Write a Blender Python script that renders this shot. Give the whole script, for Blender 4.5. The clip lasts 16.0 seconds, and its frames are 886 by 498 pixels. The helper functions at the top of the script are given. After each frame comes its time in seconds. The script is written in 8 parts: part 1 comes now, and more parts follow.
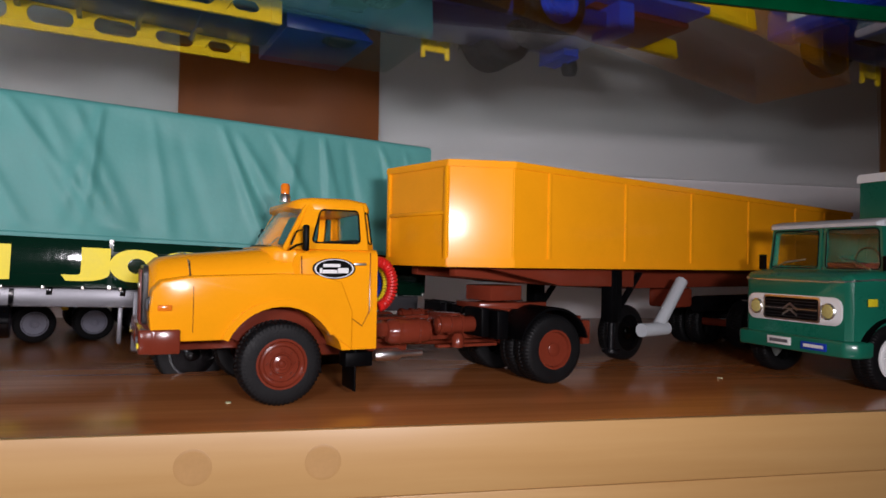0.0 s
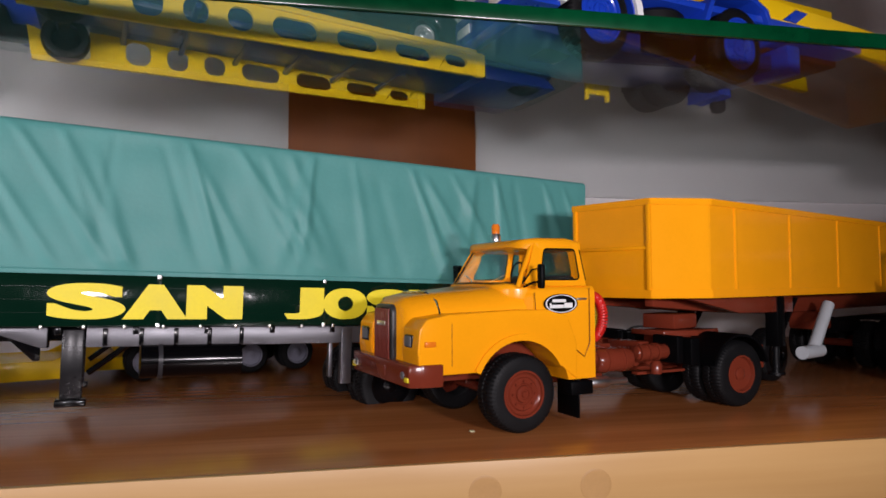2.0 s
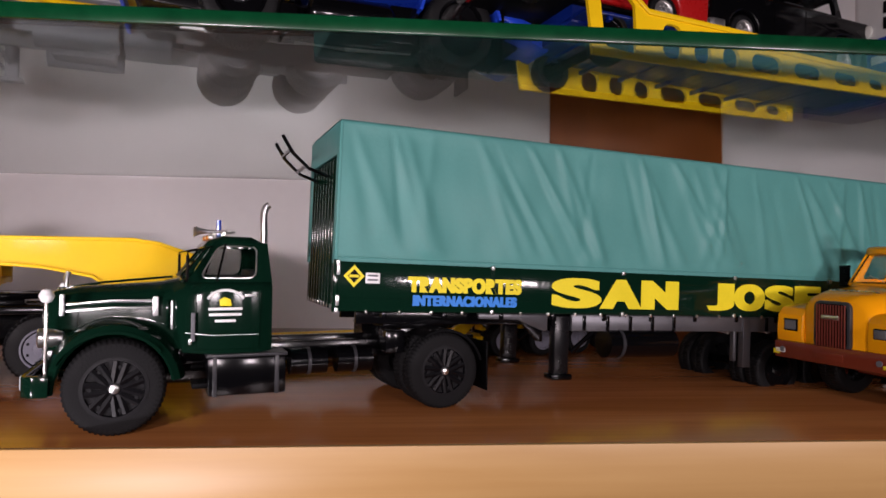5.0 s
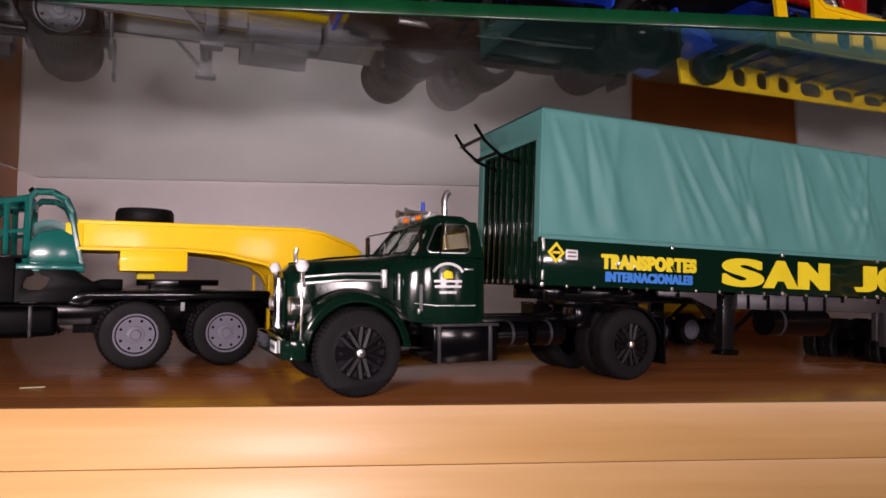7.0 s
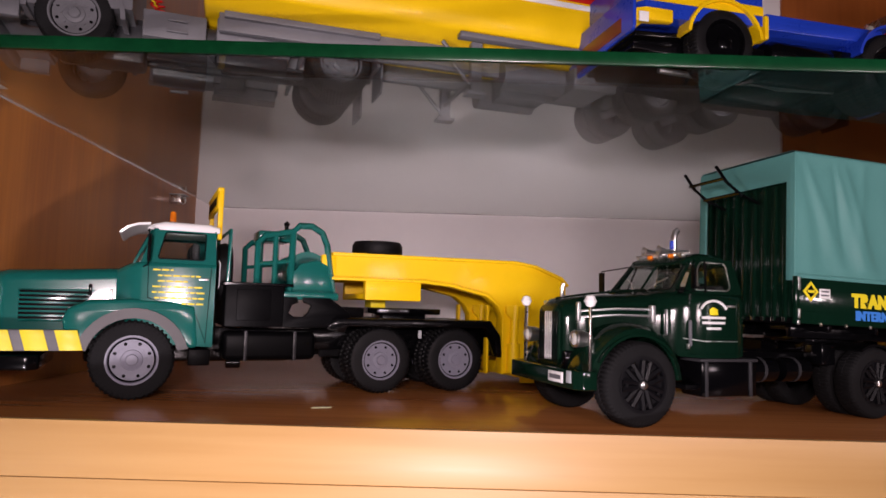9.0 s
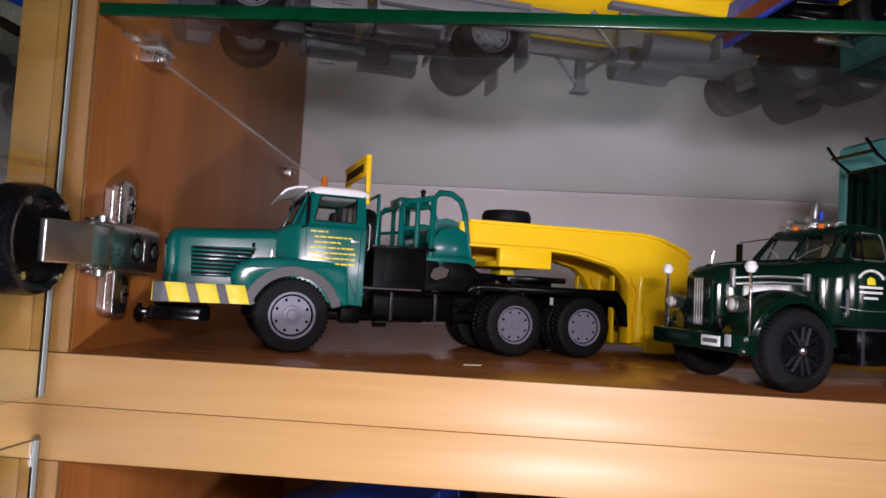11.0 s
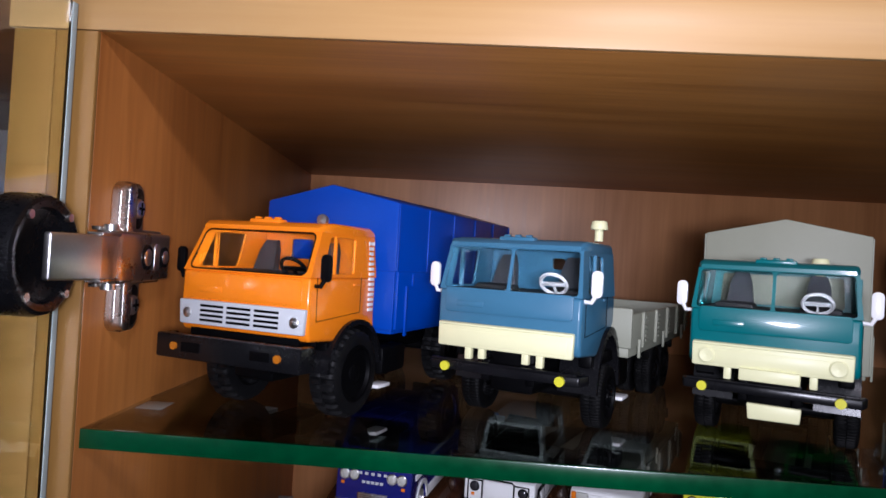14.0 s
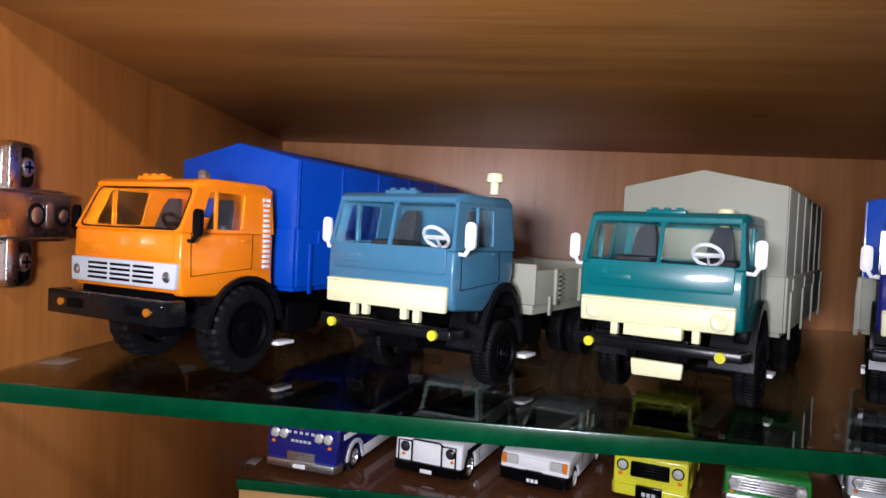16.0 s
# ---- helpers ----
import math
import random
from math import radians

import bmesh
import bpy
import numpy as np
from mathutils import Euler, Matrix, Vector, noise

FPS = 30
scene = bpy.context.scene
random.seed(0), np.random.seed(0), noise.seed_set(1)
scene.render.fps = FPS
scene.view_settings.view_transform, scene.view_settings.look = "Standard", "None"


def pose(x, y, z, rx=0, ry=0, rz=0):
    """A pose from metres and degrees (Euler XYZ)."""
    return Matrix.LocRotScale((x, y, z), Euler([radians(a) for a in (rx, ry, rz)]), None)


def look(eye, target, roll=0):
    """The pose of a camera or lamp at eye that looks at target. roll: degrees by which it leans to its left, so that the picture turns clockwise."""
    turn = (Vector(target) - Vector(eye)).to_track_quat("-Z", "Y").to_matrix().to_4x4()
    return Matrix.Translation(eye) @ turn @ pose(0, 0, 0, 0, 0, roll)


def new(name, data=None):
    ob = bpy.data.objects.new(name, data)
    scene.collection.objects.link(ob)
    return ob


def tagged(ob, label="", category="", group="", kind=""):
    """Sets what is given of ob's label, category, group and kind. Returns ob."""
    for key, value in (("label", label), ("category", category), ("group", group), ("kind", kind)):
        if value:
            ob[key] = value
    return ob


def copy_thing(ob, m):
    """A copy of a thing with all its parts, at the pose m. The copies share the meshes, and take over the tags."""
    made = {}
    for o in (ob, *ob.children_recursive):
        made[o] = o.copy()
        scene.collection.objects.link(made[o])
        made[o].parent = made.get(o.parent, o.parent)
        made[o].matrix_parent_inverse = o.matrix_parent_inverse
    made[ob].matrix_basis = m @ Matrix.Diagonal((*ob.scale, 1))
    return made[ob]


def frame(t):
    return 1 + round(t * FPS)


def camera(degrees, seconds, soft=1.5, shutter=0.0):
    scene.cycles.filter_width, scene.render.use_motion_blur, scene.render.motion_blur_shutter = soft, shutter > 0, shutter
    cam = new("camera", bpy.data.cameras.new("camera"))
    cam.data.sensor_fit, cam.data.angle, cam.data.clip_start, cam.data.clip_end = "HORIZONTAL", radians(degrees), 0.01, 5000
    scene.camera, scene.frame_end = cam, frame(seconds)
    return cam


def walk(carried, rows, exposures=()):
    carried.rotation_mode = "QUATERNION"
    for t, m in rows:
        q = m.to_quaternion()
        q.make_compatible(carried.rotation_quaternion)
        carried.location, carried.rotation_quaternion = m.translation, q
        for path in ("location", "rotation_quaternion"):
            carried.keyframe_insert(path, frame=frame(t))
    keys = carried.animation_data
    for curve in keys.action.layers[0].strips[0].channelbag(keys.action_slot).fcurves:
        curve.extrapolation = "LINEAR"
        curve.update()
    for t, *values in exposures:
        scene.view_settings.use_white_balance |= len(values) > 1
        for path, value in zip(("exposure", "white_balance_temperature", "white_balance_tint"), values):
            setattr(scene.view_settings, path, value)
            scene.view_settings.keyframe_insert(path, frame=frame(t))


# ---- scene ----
cam = camera(67.1, 16.0, soft=1.6)
PATH = [
    (0, (0.089, 0.009, 0.068), (0.496, 1.967, 0.101), 1.1),
    (0.5, (0.067, 0.005, 0.068), (0.472, 1.963, 0.104), 0.9),
    (1, (0.046, 0.005, 0.072), (0.413, 1.969, 0.144), 0.6),
    (1.5, (0.027, 0.005, 0.073), (0.377, 1.973, 0.141), 0.2),
    (2, (0.011, 0.007, 0.073), (0.396, 1.967, 0.166), -0.2),
    (2.5, (-0.015, 0.001, 0.069), (0.336, 1.968, 0.149), -0.6),
    (3, (-0.039, -0.006, 0.073), (0.286, 1.965, 0.162), -0.3),
    (3.5, (-0.073, -0.012, 0.076), (0.224, 1.964, 0.167), 0.5),
    (4, (-0.099, -0.01, 0.074), (0.191, 1.967, 0.137), 1.0),
    (4.5, (-0.124, -0.014, 0.069), (0.119, 1.969, 0.16), 1.3),
    (5, (-0.148, -0.015, 0.08), (0.022, 1.977, 0.108), 0.8),
    (7.5, (-0.247, -0.029, 0.059), (-0.077, 1.959, 0.188), 0.3),
    (8, (-0.266, -0.034, 0.063), (-0.184, 1.958, 0.216), 0.8),
    (8.5, (-0.283, -0.038, 0.063), (-0.275, 1.956, 0.213), 1.3),
    (9, (-0.311, -0.037, 0.063), (-0.308, 1.956, 0.232), 1.6),
    (9.5, (-0.33, -0.045, 0.057), (-0.373, 1.949, 0.203), 1.6),
    (9.7, (-0.338, -0.049, 0.056), (-0.417, 1.944, 0.208), 1.5),
    (12, (-0.358, -0.045, 0.036), (-0.509, 1.947, 0.111), 3.2),
    (12.5, (-0.363, -0.048, 0.008), (-0.529, 1.944, 0.053), 3.0),
    (13, (-0.366, -0.042, -0.02), (-0.512, 1.953, -0.028), 3.6),
    (13.5, (-0.371, -0.035, -0.056), (-0.461, 1.963, -0.089), 3.4),
    (14, (-0.371, -0.028, -0.094), (-0.491, 1.968, -0.063), 3.3),
    (14.5, (-0.365, -0.024, -0.103), (-0.504, 1.971, -0.115), 2.6),
    (15, (-0.355, -0.024, -0.104), (-0.544, 1.967, -0.154), 3.1),
    (15.5, (-0.337, -0.017, -0.104), (-0.542, 1.972, -0.143), 3.2),
    (16, (-0.307, -0.017, -0.099), (-0.558, 1.967, -0.15), 2.7),
]
walk(cam, [(t, look(eye, target, roll)) for t, eye, target, roll in PATH],
     exposures=[(0, 0.17, 6180, 9), (2, 0.15, 6300, 11), (3.5, 0.07, 6350, 13), (5, -0.05, 6600, 18), (8, -0.25, 6950, 26),
                (9.5, -0.26, 6850, 24), (12, -0.45, 5800, 13), (13, -0.52, 5720, 13), (14, -0.42, 5720, 13), (16, -0.06, 5980, 11)])

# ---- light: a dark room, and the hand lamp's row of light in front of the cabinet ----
world = bpy.data.worlds.new("room")
scene.world = world
world.use_nodes = True
world.node_tree.nodes["Background"].inputs[0].default_value = (0.5, 0.56, 0.62, 1)
world.node_tree.nodes["Background"].inputs[1].default_value = 0.006


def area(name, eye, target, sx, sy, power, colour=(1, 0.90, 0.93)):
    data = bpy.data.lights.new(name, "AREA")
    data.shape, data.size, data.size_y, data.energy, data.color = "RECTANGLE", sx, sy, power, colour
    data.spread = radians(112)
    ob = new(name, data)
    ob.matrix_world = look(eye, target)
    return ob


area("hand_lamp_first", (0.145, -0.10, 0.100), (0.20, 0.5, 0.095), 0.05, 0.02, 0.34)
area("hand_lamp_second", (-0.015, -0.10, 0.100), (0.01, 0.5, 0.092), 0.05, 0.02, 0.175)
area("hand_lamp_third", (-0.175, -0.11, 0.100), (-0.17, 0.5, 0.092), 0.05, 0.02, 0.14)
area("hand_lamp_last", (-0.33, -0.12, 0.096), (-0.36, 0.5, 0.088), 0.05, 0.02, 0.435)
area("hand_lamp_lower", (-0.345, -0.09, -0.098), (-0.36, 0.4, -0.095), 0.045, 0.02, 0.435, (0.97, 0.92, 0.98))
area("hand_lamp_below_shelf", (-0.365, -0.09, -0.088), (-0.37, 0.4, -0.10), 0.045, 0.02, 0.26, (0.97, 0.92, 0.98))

# ---- materials ----
MM = 0.001


def mat(name, colour, rough=0.4, metal=0.0, coat=0.0, bump=0.0, grain=60.0, vary=0.12, spec=0.32):
    m = bpy.data.materials.new(name)
    m.use_nodes = True
    nt = m.node_tree
    b = nt.nodes["Principled BSDF"]
    b.inputs["Roughness"].default_value = rough
    b.inputs["Metallic"].default_value = metal
    b.inputs["Coat Weight"].default_value = coat * 0.6
    b.inputs["Coat Roughness"].default_value = 0.08
    b.inputs["Specular IOR Level"].default_value = spec
    tc = nt.nodes.new("ShaderNodeTexCoord")
    n1 = nt.nodes.new("ShaderNodeTexNoise")
    n1.inputs["Scale"].default_value = grain
    n1.inputs["Detail"].default_value = 6
    nt.links.new(tc.outputs["Object"], n1.inputs["Vector"])
    n2 = nt.nodes.new("ShaderNodeTexNoise")
    n2.inputs["Scale"].default_value = grain * 14
    n2.inputs["Detail"].default_value = 3
    nt.links.new(tc.outputs["Object"], n2.inputs["Vector"])
    add = nt.nodes.new("ShaderNodeMath")
    add.operation = "MULTIPLY_ADD"
    add.inputs[1].default_value = 0.4
    nt.links.new(n2.outputs["Fac"], add.inputs[0])
    nt.links.new(n1.outputs["Fac"], add.inputs[2])
    ramp = nt.nodes.new("ShaderNodeMapRange")
    ramp.inputs["From Min"].default_value, ramp.inputs["From Max"].default_value = 0.35, 1.05
    ramp.inputs["To Min"].default_value, ramp.inputs["To Max"].default_value = 1 - vary, 1 + vary
    nt.links.new(add.outputs[0], ramp.inputs["Value"])
    mul = nt.nodes.new("ShaderNodeVectorMath")
    mul.operation = "SCALE"
    mul.inputs[0].default_value = colour
    nt.links.new(ramp.outputs[0], mul.inputs["Scale"])
    nt.links.new(mul.outputs[0], b.inputs["Base Color"])
    rr = nt.nodes.new("ShaderNodeMapRange")
    rr.inputs["From Min"].default_value, rr.inputs["From Max"].default_value = 0.3, 1.0
    rr.inputs["To Min"].default_value, rr.inputs["To Max"].default_value = rough * 0.8, min(1.0, rough * 1.3)
    nt.links.new(add.outputs[0], rr.inputs["Value"])
    nt.links.new(rr.outputs[0], b.inputs["Roughness"])
    if bump:
        bp = nt.nodes.new("ShaderNodeBump")
        bp.inputs["Strength"].default_value = bump
        bp.inputs["Distance"].default_value = 0.0004
        nt.links.new(n2.outputs["Fac"], bp.inputs["Height"])
        nt.links.new(bp.outputs[0], b.inputs["Normal"])
    return m


def wood(name, dark, light, rough, axis, scale=1.0, bump=0.15, spec=0.5):
    """Straight-grained board: streaks along one axis (0, 1 or 2), with broad figure and fine pores."""
    m = bpy.data.materials.new(name)
    m.use_nodes = True
    nt = m.node_tree
    b = nt.nodes["Principled BSDF"]
    b.inputs["Specular IOR Level"].default_value = spec
    tc = nt.nodes.new("ShaderNodeTexCoord")

    def streak(lengthwise, across, detail, distort):
        mp = nt.nodes.new("ShaderNodeMapping")
        mp.inputs["Scale"].default_value = [lengthwise if k == axis else across for k in range(3)]
        nt.links.new(tc.outputs["Object"], mp.inputs["Vector"])
        n = nt.nodes.new("ShaderNodeTexNoise")
        n.inputs["Scale"].default_value = scale
        n.inputs["Detail"].default_value = detail
        n.inputs["Distortion"].default_value = distort
        nt.links.new(mp.outputs[0], n.inputs["Vector"])
        return n

    a, c, d = streak(3, 28, 5, 0.8), streak(14, 320, 4, 0.2), streak(1.5, 9, 2, 1.2)
    s1 = nt.nodes.new("ShaderNodeMath")
    s1.operation = "MULTIPLY_ADD"
    s1.inputs[1].default_value = 0.55
    nt.links.new(c.outputs["Fac"], s1.inputs[0])
    nt.links.new(a.outputs["Fac"], s1.inputs[2])
    s2 = nt.nodes.new("ShaderNodeMath")
    s2.operation = "MULTIPLY_ADD"
    s2.inputs[1].default_value = 0.6
    nt.links.new(d.outputs["Fac"], s2.inputs[0])
    nt.links.new(s1.outputs[0], s2.inputs[2])
    cr = nt.nodes.new("ShaderNodeValToRGB")
    cr.color_ramp.elements[0].position, cr.color_ramp.elements[1].position = 0.35, 0.72
    cr.color_ramp.elements[0].color = (*dark, 1)
    cr.color_ramp.elements[1].color = (*light, 1)
    half = nt.nodes.new("ShaderNodeMath")
    half.operation = "MULTIPLY"
    half.inputs[1].default_value = 0.5
    nt.links.new(s2.outputs[0], half.inputs[0])
    nt.links.new(half.outputs[0], cr.inputs[0])
    nt.links.new(cr.outputs[0], b.inputs["Base Color"])
    rr = nt.nodes.new("ShaderNodeMapRange")
    rr.inputs["To Min"].default_value, rr.inputs["To Max"].default_value = rough * 0.8, rough * 1.25
    nt.links.new(c.outputs["Fac"], rr.inputs["Value"])
    nt.links.new(rr.outputs[0], b.inputs["Roughness"])
    bp = nt.nodes.new("ShaderNodeBump")
    bp.inputs["Strength"].default_value = bump
    bp.inputs["Distance"].default_value = 0.0003
    nt.links.new(c.outputs["Fac"], bp.inputs["Height"])
    nt.links.new(bp.outputs[0], b.inputs["Normal"])
    return m


def glass(name, tint=(1, 1, 1), rough=0.0, ior=1.5):
    m = bpy.data.materials.new(name)
    m.use_nodes = True
    b = m.node_tree.nodes["Principled BSDF"]
    b.inputs["Base Color"].default_value = (*tint, 1)
    b.inputs["Roughness"].default_value = rough
    b.inputs["IOR"].default_value = ior
    b.inputs["Transmission Weight"].default_value = 1
    return m


WOOD_FLOOR = wood("walnut_board", (0.21, 0.066, 0.018), (0.42, 0.165, 0.052), 0.23, 0, 1.0, 0.05, 0.6)
WOOD_SIDE = wood("walnut_side", (0.25, 0.078, 0.015), (0.50, 0.190, 0.040), 0.42, 2)
WOOD_BACK = wood("walnut_back", (0.34, 0.138, 0.044), (0.60, 0.275, 0.105), 0.34, 2)
WOOD_CEIL = wood("walnut_underside", (0.22, 0.082, 0.015), (0.48, 0.21, 0.046), 0.40, 0, 1.0, 0.15, 0.36)
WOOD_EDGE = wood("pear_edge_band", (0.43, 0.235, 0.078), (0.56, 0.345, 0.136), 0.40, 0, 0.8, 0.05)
# the band's pear wood, darkened to put the posts' dimmer light into the colour
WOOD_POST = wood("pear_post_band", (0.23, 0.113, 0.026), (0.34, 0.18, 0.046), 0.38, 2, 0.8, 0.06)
WHITE_BACK = mat("white_back_board", (0.86, 0.84, 0.84), 0.5, grain=8, vary=0.04, bump=0.05)
STRIP = wood("walnut_strip", (0.32, 0.080, 0.014), (0.48, 0.140, 0.026), 0.45, 2)
PANE = glass("clear_glass", (0.82, 0.89, 0.86))
SHELF_PANE = glass("shelf_glass", (0.66, 0.73, 0.71))
PANE_EDGE = mat("green_glass_edge", (0.0007, 0.046, 0.015), 0.22, coat=0.2, grain=14, vary=0.6)
DOOR_EDGE = mat("pale_glass_edge", (0.36, 0.42, 0.40), 0.5)
STEEL = mat("nickel_steel", (0.60, 0.56, 0.52), 0.26, metal=1.0)
BLACK_PLASTIC = mat("black_plastic", (0.005, 0.005, 0.006), 0.25, bump=0.05)
TYRE = mat("black_rubber", (0.0045, 0.0045, 0.005), 0.5, bump=0.25, grain=120, vary=0.3, spec=0.2)
TYRE_GREY = mat("dusty_rubber", (0.009, 0.009, 0.0095), 0.7, bump=0.25, grain=120, vary=0.3, spec=0.12)
CHROME = mat("chrome", (0.80, 0.79, 0.78), 0.30, metal=1.0)
TRIM = mat("bright_trim", (0.88, 0.88, 0.88), 0.42, metal=1.0)
# black glossy arch lip; the wall's reflection is put in as grey base colour
ARCH_SHEEN = mat("grey_arch_rubber", (0.075, 0.072, 0.075), 0.42)
BLACK = mat("black_paint", (0.002, 0.002, 0.0025), 0.14, spec=0.3)
RAIL = mat("rail_paint", (0.13, 0.13, 0.14), 0.36, metal=0.75)
# darker copy of the tyre rubber, for wheels that stand in shade
TYRE_UNLIT = mat("fresh_black_rubber", (0.002, 0.002, 0.0022), 0.5, bump=0.25, grain=120, vary=0.3, spec=0.12)
GLOSS_RIM = mat("gloss_black_rim", (0.003, 0.003, 0.004), 0.42, spec=0.22)
BLACK_SATIN = mat("black_satin", (0.002, 0.002, 0.0024), 0.4, spec=0.06)
YELLOW_OR = mat("orange_yellow_enamel", (0.86, 0.335, 0.004), 0.16, coat=0.1, vary=0.05, spec=0.12)
RED_BROWN = mat("red_oxide_paint", (0.155, 0.027, 0.013), 0.16, spec=0.4)
CANVAS = mat("green_canvas", (0.078, 0.262, 0.242), 0.43, bump=0.12, grain=40, vary=0.07)
DARK_GREEN = mat("dark_green_enamel", (0.0018, 0.0125, 0.0068), 0.10, spec=0.3)
PANEL_GREEN = mat("bottle_green_panel", (0.002, 0.015, 0.008), 0.09, bump=0.5, grain=7, vary=0.2, spec=0.42)
TEAL = mat("sea_green_enamel", (0.001, 0.098, 0.082), 0.18, coat=0.3, vary=0.06)
SIGN_YELLOW = mat("sign_yellow", (0.80, 0.66, 0.02), 0.4)
SIGN_BLUE = mat("sign_blue", (0.03, 0.21, 0.66), 0.4)
YELLOW = mat("machine_yellow", (0.82, 0.52, 0.004), 0.38, coat=0.12, vary=0.05, spec=0.2)
WHITE = mat("white_enamel", (0.78, 0.78, 0.77), 0.3, coat=0.5, vary=0.03)
LILAC_GREY = mat("lilac_grey_rim", (0.20, 0.20, 0.25), 0.4)
GREY = mat("mid_grey_plastic", (0.115, 0.115, 0.125), 0.45)
DARK_GREY = mat("dark_grey_paint", (0.030, 0.030, 0.033), 0.3)
PALE_GREY = mat("pale_grey_plastic", (0.42, 0.45, 0.47), 0.4)
RED = mat("red_hose", (0.55, 0.015, 0.012), 0.3)
AMBER = mat("amber_lens", (0.75, 0.19, 0.01), 0.15, coat=1.0)
LENS_YELLOW = mat("yellow_lamp_lens", (0.52, 0.46, 0.16), 0.1, coat=0.6)
# white steering wheels, greyed in colour for the dimness behind the cab glass
WHEEL_WHITE = mat("off_white_plastic", (0.40, 0.40, 0.41), 0.45)
LENS = mat("lamp_lens", (0.50, 0.50, 0.46), 0.08, coat=1.0)
ORANGE = mat("orange_plastic", (0.86, 0.225, 0.004), 0.22, coat=1.0, vary=0.04)
BLUE = mat("ultramarine_plastic", (0.003, 0.050, 0.37), 0.32, coat=0.3, vary=0.06)
SLATE = mat("slate_blue_plastic", (0.045, 0.145, 0.235), 0.30, coat=0.5, vary=0.05)
SEA = mat("dark_teal_plastic", (0.004, 0.125, 0.135), 0.30, coat=0.5, vary=0.05)
CREAM = mat("cream_plastic", (0.72, 0.71, 0.42), 0.38, vary=0.03)
STONE = mat("stone_grey_plastic", (0.2700, 0.2808, 0.2137), 0.45, vary=0.05)
SILVER_GREY = mat("silver_grey_plastic", (0.52, 0.54, 0.56), 0.35, vary=0.04)
NAVY = mat("navy_enamel", (0.012, 0.014, 0.14), 0.2, coat=1.0)
LEMON = mat("lemon_enamel", (0.66, 0.63, 0.03), 0.25, coat=0.7)
LEAF = mat("leaf_green_enamel", (0.02, 0.20, 0.03), 0.25, coat=0.8)
ROYAL = mat("royal_blue_enamel", (0.010, 0.045, 0.42), 0.28, coat=0.6)
DEEP_BLUE = mat("deep_blue_enamel", (0.002, 0.012, 0.12), 0.3)
BELLY_RED = mat("dull_red_plate", (0.075, 0.016, 0.011), 0.4)
DARK_RED = mat("brick_red_enamel", (0.16, 0.03, 0.02), 0.35)
SEAT = mat("seat_vinyl", (0.012, 0.012, 0.013), 0.6)
SEAT_GREY = mat("seat_back_vinyl", (0.045, 0.047, 0.052), 0.4)
CAB_GLASS = glass("cab_glass", (0.80, 0.83, 0.82), 0.0, 1.42)


# ---- mesh helpers (numbers in millimetres) ----
def part(name, bm, material, parent=None, label="", sharp=38):
    me = bpy.data.meshes.new(name)
    bmesh.ops.recalc_face_normals(bm, faces=bm.faces)
    bm.to_mesh(me)
    bm.free()
    me.materials.append(material)
    for p in me.polygons:
        p.use_smooth = True
    me.set_sharp_from_angle(angle=radians(sharp))
    ob = new(name, me)
    ob.parent = parent
    if label:
        ob["label"] = label
    return ob


def again(ob, parent, x=0, y=0, z=0, rz=0):
    """A repeat of a part (and its sub-parts) on shared meshes, moved by millimetres."""
    made = new(ob.name.split(".")[0], ob.data)
    made.parent = parent
    made.matrix_basis = pose(x * MM, y * MM, z * MM, 0, 0, rz) @ ob.matrix_basis
    for kid in ob.children:
        k = new(kid.name.split(".")[0], kid.data)
        k.parent, k.matrix_basis = made, kid.matrix_basis.copy()
    return made


def thing(name, x, y, z, yaw, label, category, group="", pitch=0.0, kind="", size=1.0):
    ob = new(name)
    ob.empty_display_size = 0.01
    ob.matrix_basis = pose(x, y, z, 0, 0, yaw) @ pose(0, 0, 0, 0, pitch, 0) @ Matrix.Diagonal((size, size, size, 1))
    return tagged(ob, label, category, group, kind)


def nb():
    return bmesh.new()


def bevel(bm, verts, amount, seg=2):
    edges = {e for v in verts for e in v.link_edges}
    bmesh.ops.bevel(bm, geom=list(edges), offset=amount * MM, segments=seg, affect="EDGES", profile=0.5, clamp_overlap=True)


def box(bm, x0, x1, y0, y1, z0, z1, bev=0.4, seg=2):
    tmp = bmesh.new()
    r = bmesh.ops.create_cube(tmp, size=1)
    for v in r["verts"]:
        v.co = Vector(((x0 + x1) / 2 + v.co.x * (x1 - x0), (y0 + y1) / 2 + v.co.y * (y1 - y0), (z0 + z1) / 2 + v.co.z * (z1 - z0))) * MM
    if bev:
        bevel(tmp, tmp.verts, bev, seg)
    join(bm, tmp)
    return bm


def join(bm, tmp):
    me = bpy.data.meshes.new("tmp")
    tmp.to_mesh(me)
    tmp.free()
    bm.from_mesh(me)
    bpy.data.meshes.remove(me)


def prism(bm, pts, y0, y1, bev=0.4, axis="y", seg=2):
    """A profile of (x, z) pushed from y0 to y1; axis x takes (y, z) pushed in x, axis z takes (x, y) pushed in z."""
    tmp = bmesh.new()

    def at(p, q):
        return Vector({"y": (p[0], q, p[1]), "x": (q, p[0], p[1]), "z": (p[0], p[1], q)}[axis]) * MM

    a = [tmp.verts.new(at(p, y0)) for p in pts]
    c = [tmp.verts.new(at(p, y1)) for p in pts]
    tmp.faces.new(a)
    tmp.faces.new(c[::-1])
    for i in range(len(pts)):
        j = (i + 1) % len(pts)
        tmp.faces.new((a[i], a[j], c[j], c[i]))
    bmesh.ops.recalc_face_normals(tmp, faces=tmp.faces)
    if bev:
        bevel(tmp, tmp.verts, bev, seg)
    join(bm, tmp)
    return bm


